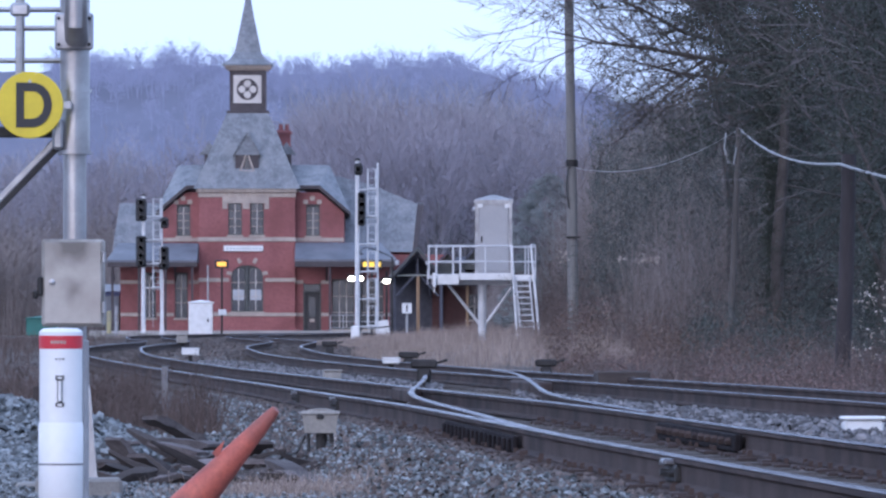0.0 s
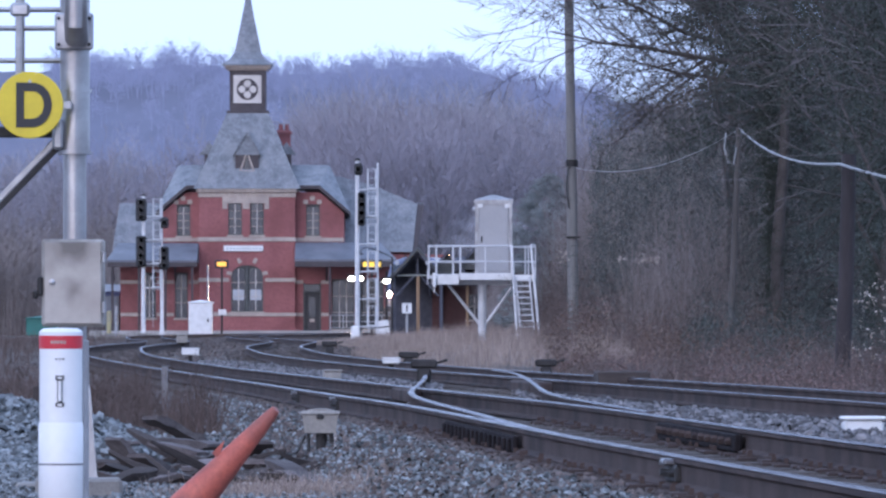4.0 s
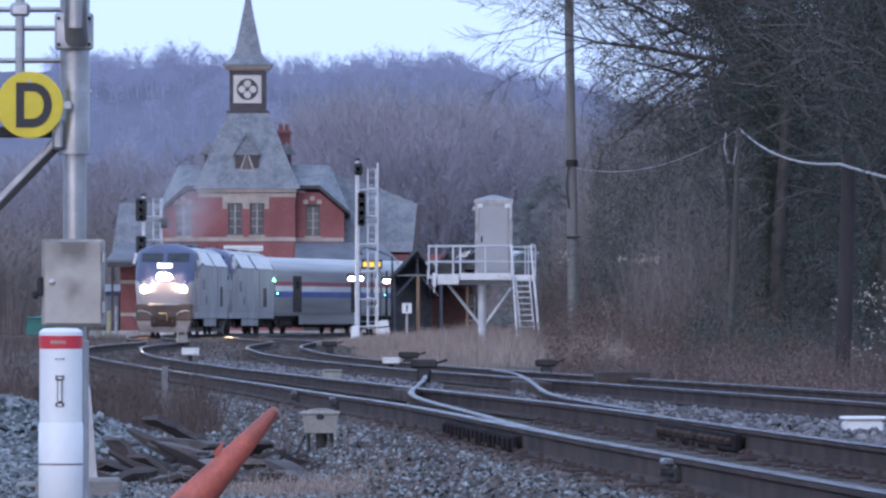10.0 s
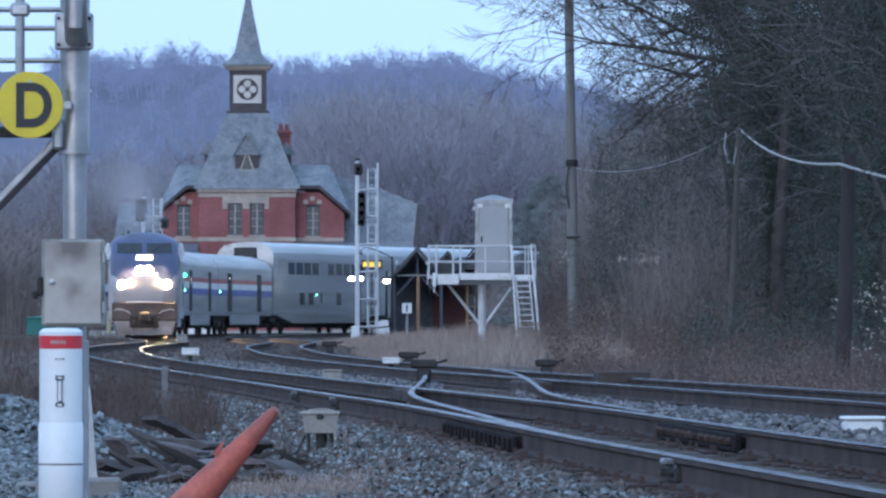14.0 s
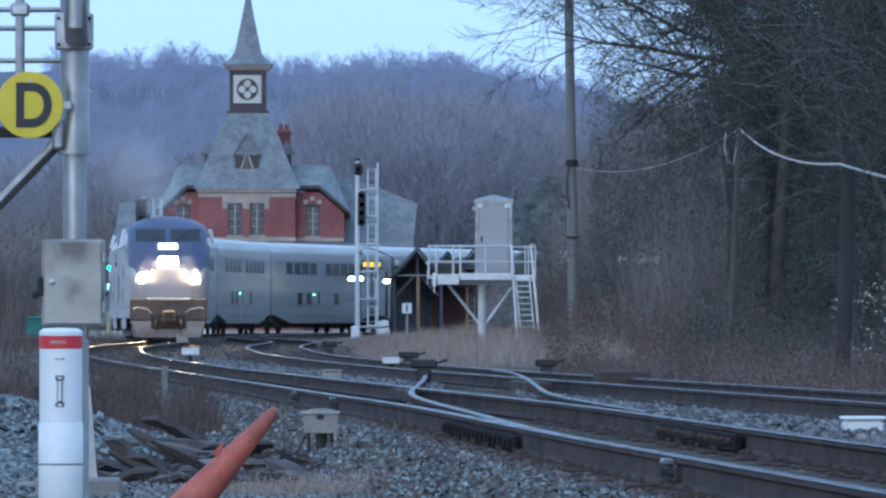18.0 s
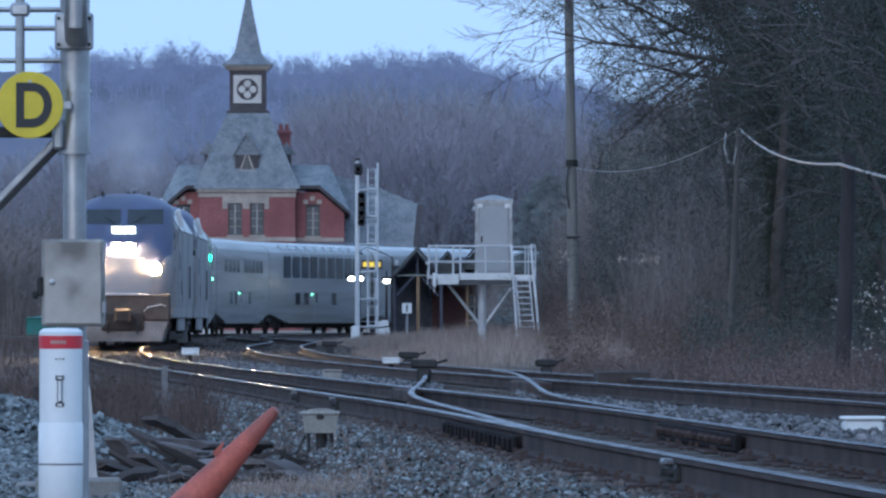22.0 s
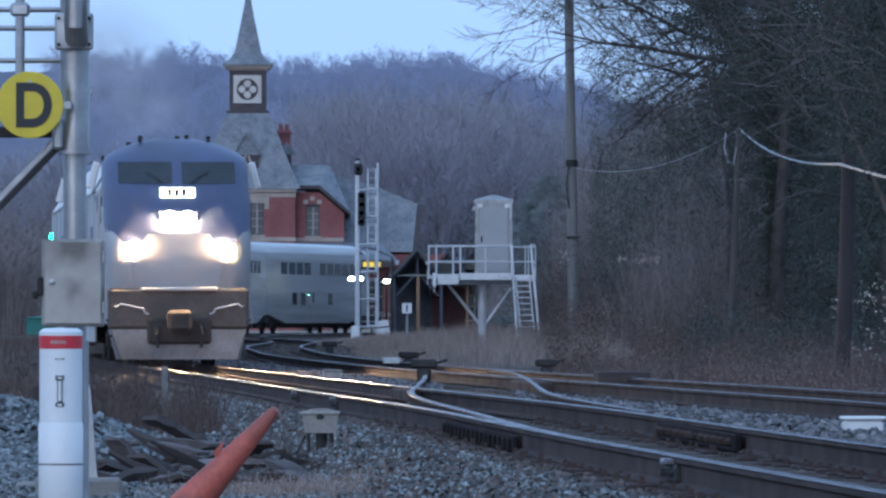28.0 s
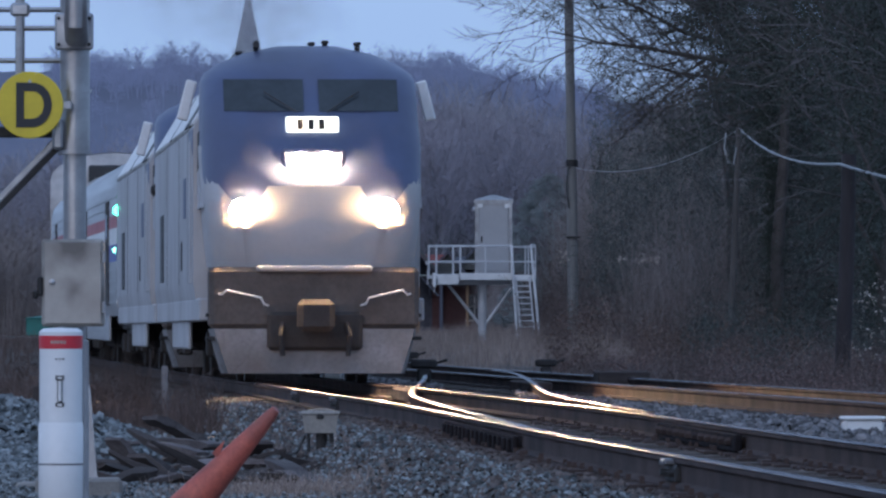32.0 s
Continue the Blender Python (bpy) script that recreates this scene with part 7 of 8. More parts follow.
vine = thing("hanging_vine", "pale bare vine curving down among the branches", "vine", pose(0, 0, 0))
part("stem", Mesh().tube([(6.35, 224, 7.5), (6.42, 224, 7.35), (6.7, 224, 7.14), (6.9, 224, 6.8), (6.94, 224, 6.56), (7.1, 224, 6.1), (7.15, 224, 5.2)], [0.012, 0.016, 0.018, 0.018, 0.014, 0.01, 0.008], 6), M_POLE, vine)

# ---- far left: sheds beyond the line ----
box_cabinet("shed", -25.6, 520, 1.9, 3.0, 1.1, M_TEAL, "low teal painted shed far beyond the line", "shed")
hut = thing("hut", "small grey-blue hut with a pale blue fascia beside the station", "hut", pose(-20.7, 510, float(ground_z(-20.7, 510))))
hz = 3.15 - float(ground_z(-20.7, 510))
part("body", Mesh().box(-0.44, 0.44, -0.8, 0.8, -0.1, hz - 0.5, 0.03), M_BLUEGREY, hut)
part("soffit", Mesh().box(-0.5, 0.5, -0.86, 0.86, hz - 0.72, hz - 0.45, 0.02), M_BLUEDARK, hut, "dark blue band under the fascia")
part("fascia", Mesh().box(-0.54, 0.54, -0.9, 0.9, hz - 0.45, hz, 0.03), M_SKYBLUE, hut, "pale blue fascia")
dr_ = part("door", Mesh().box(-0.2, 0.3, -0.83, -0.8, 0.1, hz - 0.8, 0.01), M_BLUEGREY, hut)
part("handle", Mesh().box(-0.14, -0.09, -0.86, -0.83, 0.9, 1.05, 0.01), M_IRON, dr_)
solid("post", Mesh().tube([(0, 0, -0.2), (0, 0, 1.75)], 0.09, 10), M_GALV, "grey steel post beside the yellow bollard", "post", pose(-17.7, 441, float(ground_z(-17.7, 441))))

bollard = solid("bollard", Mesh().lathe([(0.0, 0.0), (0.13, 0.0), (0.13, 1.35), (0.1, 1.47), (0.01, 1.5)], 16), M_OLDYELLOW, "faded yellow bollard beside the station", "bollard", pose(-18.06, 440, float(ground_z(-18.06, 440))))
for x, y, w, h, lab in ((-17.6, 430, 0.5, 0.28, "low pale concrete trough lid beside the line"), (-18.1, 428, 0.35, 0.4, "small pale cable box beside the line"), (-17.0, 432, 0.4, 0.22, "low pale concrete block beside the line")):
    track_box(x, y, w, h, M_CONCRETE, lab)

# ---- plants ----
def tree_arrays(seed, height, spread, levels, trunk_r, sides=4, kids=(7, 6, 6, 5), lean=0.0, up=0.35, twig=0.012, bare=0.25, first=0.3, thin=9, wob=0.1):
    """A bare winter tree: tapered trunk and limbs as tubes, fine twigs as slivers. Returns wood and twig triangles."""
    rng = random.Random(seed)
    wood, wf, tv = [], [], []

    def limb(p, d, ln, r, lev):
        pts, q, dd = [p], p.copy(), d.copy()
        n = (5 if wob < 0.2 else 9) if lev == 0 else 4
        for _ in range(n):
            dd = (dd + Vector((rng.uniform(-1, 1), rng.uniform(-1, 1), rng.uniform(-0.6, 1) * up)) * (wob if lev == 0 else 0.24)).normalized()
            q = q + dd * ln / n
            pts.append(q.copy())
        if lev >= levels:
            s = d.orthogonal().normalized() * r
            if thin < 9:
                tv.extend((pts[0] - s, pts[0] + s, pts[-1]))
                return
            for a, b in zip(pts, pts[2:]):
                tv.extend((a - s, a + s, b))
            return
        side0 = d.orthogonal().normalized()
        k = len(wood)
        ns = sides if lev < (1 if thin < 9 else 2) else 3
        if lev >= thin:
            s = side0 * r
            tv.extend((pts[0] - s, pts[0] + s, pts[2], pts[2] - s * 0.6, pts[2] + s * 0.6, pts[-1]))
        for i, c in enumerate(pts if lev < thin else []):
            rr = r * (1 - 0.78 * i / n)
            ax = (pts[min(i + 1, n)] - pts[max(i - 1, 0)]).normalized()
            s = (side0 - ax * side0.dot(ax)).normalized()
            u = ax.cross(s)
            for j in range(ns):
                a = 2 * math.pi * j / ns
                wood.append(c + (s * math.cos(a) + u * math.sin(a)) * rr)
        for i in range(n if lev < thin else 0):
            for j in range(ns):
                j2 = (j + 1) % ns
                a, b, c, e = k + i * ns + j, k + i * ns + j2, k + (i + 1) * ns + j2, k + (i + 1) * ns + j
                wf.extend(((a, b, c), (a, c, e)))
        for c in range(kids[lev]):
            u = (first if lev == 0 else bare) + (0.98 - (first if lev == 0 else bare)) * (c + rng.random()) / kids[lev]
            i = min(int(u * n), n - 1)
            base = pts[i].lerp(pts[i + 1], u * n - i)
            ang = rng.uniform(0, 2 * math.pi)
            ax = (pts[i + 1] - pts[i]).normalized()
            s = ax.orthogonal().normalized()
            out = s * math.cos(ang) + ax.cross(s) * math.sin(ang)
            nd = (ax * rng.uniform(0.45, 0.8) + out * rng.uniform(0.55, 1.0) * spread).normalized()
            limb(base, nd, ln * rng.uniform(0.42, 0.62) * (1.15 - 0.35 * u), max(r * (1 - 0.78 * u) * 0.55, twig), lev + 1)

    limb(Vector((0, 0, 0)), Vector((lean, 0, 1)).normalized(), height, trunk_r, 0)
    w = np.array([tuple(p) for p in wood])
    t = np.array([tuple(p) for p in tv]) if tv else np.zeros((0, 3))
    return w, np.array(wf), t, np.arange(len(t)).reshape(-1, 3)


def copies(arrs, places, pick="all"):
    """Many trees in one mesh: (x, y, z, size, turn) each, from the templates in turn; all of them, their wood or their twigs."""
    vs, fs, k = [], [], 0
    for i, (x, y, z, s, a) in enumerate(places):
        w, wf, t, tf = arrs[i % len(arrs)]
        if pick == "wood":
            t, tf = t[:0], tf[:0]
        elif pick == "twigs":
            w, wf = w[:0], wf[:0].reshape(-1, 3)
        v = np.concatenate([w, t]) * s
        c, sn = math.cos(a), math.sin(a)
        v = np.stack([v[:, 0] * c - v[:, 1] * sn + x, v[:, 0] * sn + v[:, 1] * c + y, v[:, 2] + z], 1)
        vs.append(v)
        fs.append(np.concatenate([wf, tf + len(w)]) + k)
        k += len(v)
    return np.concatenate(vs), np.concatenate(fs)


# the far ridge
def ridge(name, y, prof, depth, foot):
    xs = np.linspace(-260, 330, 119)
    top = np.interp(xs, [p[0] for p in prof], [p[1] for p in prof])
    top = top + np.array([0.5 * math.sin(x * 0.21) + 0.4 * math.sin(x * 0.53 + 1) for x in xs])
    rows = []
    for u in np.linspace(0, 1, 9):
        z = foot + (top - foot) * (u ** 0.8)
        rows.append(np.stack([xs, np.full_like(xs, y + depth * u) + 6 * np.sin(xs * 0.09 + u * 5), z], 1))
    v = np.concatenate(rows)
    n = len(xs)
    i = (np.arange(8)[:, None] * n + np.arange(n - 1)[None, :]).ravel()
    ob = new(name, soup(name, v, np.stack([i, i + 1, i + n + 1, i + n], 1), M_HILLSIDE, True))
    tagged(ob, "distant wooded ridge glowing blue for haze", "hill", kind="structure")
    return lambda x: np.interp(x, xs, top)


RIDGE = [(-260, 74), (-107, 78), (-68, 79), (-49, 75.5), (-40, 77.5), (-25, 77), (-7.6, 79), (13, 76.5), (25, 73.5), (34, 71.5), (70, 66), (330, 62)]
ridge_top = ridge("backdrop", 2380, RIDGE, 120, 0)
small = [tree_arrays(40 + k, 9, 0.85, 3, 0.25, 3, (10, 5, 4), twig=0.075, up=0.8, first=0.3, thin=1) for k in range(4)]
rngp = random.Random(11)
spots = []
for k in range(700):
    x = -120 + 170 * rngp.random()
    u = 0.9 + 0.1 * rngp.random() if k < 480 else 0.45 + 0.45 * rngp.random()
    spots.append((x, 2380 + 120 * u - 6, float(ridge_top(x)) * (u ** 0.8) - 3.6, rngp.uniform(0.55, 0.95), rngp.uniform(0, 6)))
v, f = copies(small, spots)
tagged(new("far_woods", soup("far_woods", v, f, M_HILL)), "bare trees on the distant ridge, glowing blue for haze", "trees", kind="stuff")

# woods behind the station
mid = [tree_arrays(60 + k, 15, 0.55, 3, 0.22, 4, (12, 7, 6), twig=0.024, up=1.3, first=0.35, thin=2) for k in range(6)]
MID_TOP = max(float(np.concatenate([w, t])[:, 2].max()) for w, _, t, _ in mid)
SKYLINE = ([-0.06, -0.044, -0.034, -0.0265, -0.02, -0.0155, -0.004, 0.004, 0.0085, 0.012, 0.015, 0.02, 0.05], [0.0255, 0.0262, 0.0272, 0.0262, 0.0288, 0.0322, 0.033, 0.0325, 0.0315, 0.0302, 0.03, 0.031, 0.034])
spots = []
for k in range(560):
    y = rngp.uniform(545, 900)
    u = rngp.uniform(-0.058, 0.045) if k < 360 else rngp.uniform(-0.02, 0.014)
    x = u * y
    g = float(ground_z(x, y)) - 0.3
    top = float(np.interp(u, *SKYLINE)) * y * (rngp.uniform(0.8, 1.03) if k < 360 else rngp.uniform(0.93, 1.02))
    spots.append((x, y, g, (top - g) / MID_TOP, rngp.uniform(0, 6)))
spots.sort(key=lambda p: p[1])
# The farther belt takes the paler, bluer twigs in place of haze.
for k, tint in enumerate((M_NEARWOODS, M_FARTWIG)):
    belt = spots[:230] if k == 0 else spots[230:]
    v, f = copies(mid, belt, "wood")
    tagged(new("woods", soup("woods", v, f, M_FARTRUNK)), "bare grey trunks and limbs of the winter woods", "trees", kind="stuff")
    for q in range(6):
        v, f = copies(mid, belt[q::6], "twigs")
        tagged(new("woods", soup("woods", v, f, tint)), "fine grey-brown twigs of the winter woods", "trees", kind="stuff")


def leaf_cloud(rng, centres, radii, n, size):
    """Small leaf quads gathered round clump centres."""
    c = np.asarray(centres)[rng.integers(0, len(centres), n)]
    r = np.asarray(radii)[rng.integers(0, len(radii), n)]
    d = rng.normal(0, 1, (n, 3))
    d /= np.linalg.norm(d, axis=1)[:, None]
    p = c + d * (rng.uniform(0.3, 1, n) ** 0.5)[:, None] * np.reshape(r, (-1, 1)) * np.array([1, 1, 0.75])
    a = rng.normal(0, 1, (n, 3))
    b = np.cross(a, rng.normal(0, 1, (n, 3)))
    a /= np.linalg.norm(a, axis=1)[:, None]
    b /= np.linalg.norm(b, axis=1)[:, None]
    s = (size * rng.uniform(0.6, 1.4, n))[:, None]
    v = np.stack([p - a * s, p + (a * 0.4 - b * 0.7) * s, p + (a * 0.6 + b * 0.5) * s], 1).reshape(-1, 3)
    return v, np.arange(3 * n).reshape(-1, 3)


def wood_tree(x, y, height, seed, label, leaves=0, leaf_mat=None, lean=0.0, spread=0.85, r=0.2, kids=(11, 7, 6, 5), levels=3, leaf_size=0.11, leaf_low=0.1, turn=0.0, ivy=0.0, first=0.3):
    """One tree: trunk, twigs and, where it has them, evergreen or withered leaves."""
    g = float(ground_z(x, y)) - 0.2
    t = thing("tree", label, "tree", pose(x, y, g, 0, 0, turn), group="trees along the line")
    w, wf, tv, tf = tree_arrays(seed, height, spread, levels, r, 6, kids, lean, twig=0.012, first=first)
    tr = new("trunk", soup("trunk", w, wf, M_BARK, True))
    tr.parent = t
    cr = new("crown", soup("crown", tv, tf, M_NEARTWIG))
    cr.parent = t
    if leaves:
        rng = np.random.default_rng(seed)
        pool = tv[tv[:, 2] > height * leaf_low]
        cen = pool[rng.integers(0, len(pool), 1800)]
        v, f = leaf_cloud(rng, cen, [0.15, 0.26, 0.42], leaves * 2, leaf_size)
        lf = new("leaves", soup("leaves", v, f, leaf_mat or M_IVY))
        lf.parent = t
        tagged(lf, "dense dark leaves")
    if ivy:
        rng = np.random.default_rng(seed + 5)
        zs = np.linspace(0.2, height * 0.75, 60)
        cen = np.stack([lean * zs + rng.normal(0, 0.1, 60), rng.normal(0, 0.1, 60), zs], 1)
        v, f = leaf_cloud(rng, cen, [0.2, 0.3, 0.5], int(ivy * 1.6), 0.03)
        lf = new("ivy", soup("ivy", v, f, M_IVY))
        lf.parent = t
        tagged(lf, "ivy climbing the trunk")
    return t


# the dark trees beside the line
def big_limb(tree, z, length, lean, seed, r=0.11):
    w, wf, tv, tf = tree_arrays(seed, length, 0.62, 3, r, 5, (11, 7, 6, 5), lean, up=0.15, twig=0.011, first=0.2, wob=0.32)
    lb = new("limb", soup("limb", w, wf, M_BARK, True))
    lb.parent = tree
    lb.location.z = z
    tw = new("fine_twig_spray", soup("fine_twig_spray", tv, tf, M_BARK))
    tw.parent = lb
    tagged(tw, kind="stuff")


reaching = wood_tree(9.3, 226, 14, 101, "tall bare tree with long limbs reaching over the line", 15000, M_NEEDLE, -0.03, 0.9, 0.22, (12, 8, 7, 5), 3, 0.03, 0.5, 0, 16000, 0.5)
big_limb(reaching, 8.0, 6.6, -7.0, 135, 0.1)
big_limb(reaching, 8.8, 5.6, -4.0, 132)
big_limb(reaching, 9.6, 5.0, -2.6, 133, 0.1)
big_limb(reaching, 7.4, 4.3, -9.0, 134, 0.08)
big_limb(reaching, 8.4, 6.8, -6.0, 136, 0.09)
big_limb(reaching, 9.2, 6.2, -5.0, 137, 0.09)
big_limb(reaching, 10.0, 5.6, -3.0, 138, 0.09)
big_limb(reaching, 10.6, 5.2, -2.4, 139, 0.08)
big_limb(reaching, 9.0, 4.6, -3.4, 140, 0.08)
big_limb(reaching, 11.2, 4.8, -1.8, 141, 0.08)
LEAFY = dict(leaf_size=0.028, leaf_low=0.12)
wood_tree(10.2, 175, 12, 102, "dark tree with thick evergreen crown beside the line", 24000, M_IVY, 0.0, 0.9, 0.15, ivy=14000, first=0.15, **LEAFY)
wood_tree(8.9, 152, 11, 103, "dark ivy-grown tree beside the line", 21000, M_IVY, -0.01, 0.85, 0.13, ivy=14000, first=0.2, **LEAFY)
wood_tree(11.5, 215, 13, 105, "tall dark tree with an ivy-clad trunk", 24000, M_IVY, -0.02, 0.9, 0.15, ivy=7000, first=0.15, **LEAFY)
wood_tree(9.6, 140, 9.5, 107, "dark ivy-grown tree close to the line", 17000, M_IVY, 0.0, 0.8, 0.12, ivy=13000, first=0.2, **LEAFY)
wood_tree(12.6, 190, 13, 109, "tall dark evergreen tree deeper in the wood", 22000, M_IVY, 0.0, 0.9, 0.22, ivy=7000, first=0.12, **LEAFY)
wood_tree(9.4, 270, 12.5, 110, "bare grey tree with fine branching", 0, None, -0.02, 0.8, 0.17)
wood_tree(13.5, 290, 14, 111, "tall tree with withered brown leaves deep in the wood", 14000, M_DRYLEAF, 0.0, 0.8, 0.2, ivy=5000, **LEAFY)
wood_tree(9.0, 238, 11, 113, "dark tree hung with vines behind the poles", 12000, M_NEEDLE, 0.0, 0.7, 0.08, ivy=2500, first=0.12, **LEAFY)
wood_tree(14.2, 245, 12, 114, "dark evergreen tree in the wood", 22000, M_IVY, 0.0, 0.9, 0.2, ivy=5000, first=0.12, **LEAFY)


def cedar(x, y, h, r, label, seed):
    g = float(ground_z(x, y)) - 0.1
    t = thing("evergreen_bush", label, "bush", pose(x, y, g))
    part("trunk", Mesh().tube([(0, 0, 0), (0, 0, h * 0.9)], [0.12, 0.02], 8), M_BARK, t)
    rng = np.random.default_rng(seed)
    z = rng.uniform(0.1, 1, 500)
    a = rng.uniform(0, 2 * np.pi, 500)
    rr = r * np.sqrt(np.clip(1 - z ** 2.2, 0, 1)) * rng.uniform(0.5, 1, 500)
    v, f = leaf_cloud(rng, np.stack([rr * np.cos(a), rr * np.sin(a), z * h], 1), [0.14, 0.22], 80000, 0.03)
    lf = new("foliage", soup("foliage", v, f, M_CEDAR))
    lf.parent = t


cedar(3.95, 300, 6.1, 2.1, "rounded dark green evergreen bush behind the platform", 7)

def drooping_evergreen(x, y, h, low, r, n, label, seed):
    """A dark conifer: a straight trunk and boughs that sweep out and hang, each thick with short needles."""
    rng = np.random.default_rng(seed)
    g = float(ground_z(x, y)) - 0.2
    t = thing("evergreen_tree", label, "tree", pose(x, y, g), group="trees along the line")
    part("trunk", Mesh().tube([(0, 0, 0), (0.1, 0, h * 0.5), (0, 0, h)], [0.13, 0.1, 0.03], 10), M_BARK, t)
    boughs, cen = Mesh(), []
    for k in range(n):
        z = low + (h - low) * (k + rng.random()) / n
        a = rng.uniform(0, 2 * np.pi)
        ln = r * (1.1 - 0.75 * (z - low) / (h - low)) * rng.uniform(0.55, 1.1)
        drop = ln * rng.uniform(0.2, 0.75)
        pts = [Vector((math.cos(a) * ln * q, math.sin(a) * ln * q, z + 0.25 * ln * q - (drop + 0.25 * ln) * q ** 2.2)) for q in (0, 0.25, 0.5, 0.75, 1)]
        boughs.tube(pts, [0.045, 0.035, 0.025, 0.018, 0.008], 5, False)
        for q in np.linspace(0.2, 1, 16):
            p = pts[0].lerp(pts[-1], q) if q == 1 else pts[int(q * 4)].lerp(pts[min(int(q * 4) + 1, 4)], q * 4 % 1)
            for _ in range(2):
                cen.append((p.x + rng.normal(0, 0.3), p.y + rng.normal(0, 0.3), p.z - abs(rng.normal(0, 0.3)) - 0.05))
    part("limb_frame", boughs, M_BARK, t, "dark drooping limbs")
    v, f = leaf_cloud(rng, cen, [0.12, 0.2, 0.3], len(cen) * 24, 0.032)
    lf = new("foliage", soup("foliage", v, f, M_NEEDLE))
    lf.parent = t
    tagged(lf, "thick dark green drooping needles")


for k, (x, y, h, low, r) in enumerate(((9.6, 232, 14.0, 1.6, 2.6), (11.2, 228, 13.5, 1.6, 3.0), (13.0, 236, 14.0, 2.0, 3.2), (9.6, 168, 11.5, 3.6, 1.9), (11.9, 218, 13.0, 2.0, 2.6), (8.6, 244, 15.5, 6.4, 2.3))):
    drooping_evergreen(x, y, h, low, r, 90, "dark drooping conifer in the wood beside the line", 300 + k)

# woods filling the right side behind those trees
spots = []
for k in range(260):
    y = rngp.uniform(268, 520)
    u = rngp.uniform(0.0155, 0.064)
    if u * y - LINE_X(y) < SPACING + 4.5:
        continue
    g = float(ground_z(u * y, y)) - 0.3
    top = float(np.interp(u, [0.0155, 0.02, 0.03, 0.04], [0.018, 0.027, 0.034, 0.042])) * y * rngp.uniform(0.7, 1.05)
    spots.append((u * y, y, g, (top - g) / MID_TOP, rngp.uniform(0, 6)))
v, f = copies(mid, spots)
tagged(new("woods", soup("woods", v, f, M_TWIG)), "dense bare brush and trees beside the line", "trees", kind="stuff")


# brush, weeds and grass, sliver by sliver
def blades(name, mat, n, place, height, width, label, category, seed, lean=0.35, forks=0):
    rng = np.random.default_rng(seed)
    x, y, hs = place(rng, n)
    n = len(x)
    z = ground_z(x, y) - 0.03
    patch = 0.72 + 0.28 * np.sin(x * 1.7 + 0.11 * y) * np.sin(0.17 * y - 0.9 * x + seed)
    h = height * (0.25 + 1.1 * rng.uniform(0, 1, n) ** 1.8) * hs * patch
    dx, dy = rng.normal(0, lean, n) * h, rng.normal(0, lean, n) * h
    w = width * rng.uniform(0.6, 1.3, n)
    base = np.stack([x, y, z], 1)
    top = base + np.stack([dx, dy, h], 1)
    mid_ = (base + top) / 2 + np.stack([rng.normal(0, 0.06, n) * h, rng.normal(0, 0.06, n) * h, np.zeros(n)], 1)
    wv = np.stack([w, np.zeros(n), np.zeros(n)], 1)
    v = np.stack([base - wv, base + wv, mid_ + wv * 0.7, mid_ - wv * 0.7, top], 1)
    k = np.arange(n)[:, None] * 5
    f = np.concatenate([k + np.array([[0, 1, 2]]), k + np.array([[0, 2, 3]]), k + np.array([[3, 2, 4]])])
    vs, fs, off = [v.reshape(-1, 3)], [f], n * 5
    for q in range(forks):
        u = rng.uniform(0.3, 0.9, n)[:, None]
        a = base + (top - base) * u
        b = a + np.stack([rng.normal(0, 0.35, n) * h, rng.normal(0, 0.35, n) * h, rng.uniform(0.0, 0.4, n) * h], 1)
        vv = np.stack([a - wv * 0.5, a + wv * 0.5, b], 1)
        vs.append(vv.reshape(-1, 3))
        fs.append(np.arange(3 * n).reshape(-1, 3) + off)
        off += 3 * n
    ob = new(name, soup(name, np.concatenate(vs), np.concatenate(fs), mat))
    return tagged(ob, label, category, kind="stuff")


def right_edge(y0, y1, start, width, clear=-1.0):
    def place(rng, n):
        y = y0 + (y1 - y0) * rng.uniform(0, 1, n)
        u = rng.uniform(0, 1, n)
        x = LINE_X(y) + SPACING + start + u * width
        keep = (x < 0.06 * y + 1.5) & (x > clear * y + rng.normal(0, 0.3, n))
        tall = (0.35 + 0.65 * np.clip(u * 2.2, 0, 1)) * np.clip((400 - y) / 110, 0.22, 1)
        return x[keep], y[keep], tall[keep]
    return place


blades("brush", M_WEED, 16000, right_edge(255, 330, 3.0, 18.0, 0.0125), 4.2, 0.012, "tall tangled brown brush under the trees", "brush", 28, 0.25, 5)
blades("brush", M_TWIG, 14000, right_edge(228, 320, 6.0, 16.0, 0.022), 6.0, 0.009, "grey bare saplings and vines at the wood edge", "brush", 22, 0.16, 6)
blades("brush", M_WEED, 3600, right_edge(215, 300, 3.0, 9.0, 0.009), 0.8, 0.008, "low brown weeds among the dry grass", "weeds", 43, 0.4, 4)


def haze_of_twigs(rng, n):
    y = rng.uniform(264, 335, n)
    u = rng.uniform(0.0165, 0.04, n)
    return y * u, y, rng.uniform(0.45, 1, n) * np.interp(u, [0.0165, 0.022, 0.03], [0.7, 0.95, 1.15])


blades("brush", M_TWIG, 17000, haze_of_twigs, 9.5, 0.013, "tall grey saplings crowding behind the poles", "brush", 41, 0.12, 5)
blades("dry_grass", M_GRASS, 26000, right_edge(190, 420, 2.2, 6.5), 0.7, 0.006, "tall dry straw-coloured grass beside the far track", "grass", 23, 0.25, 2)
blades("dry_grass", M_GRASS, 9000, right_edge(90, 190, 1.9, 2.0), 0.22, 0.006, "short dry grass at the foot of the bank", "grass", 24, 0.3, 1)


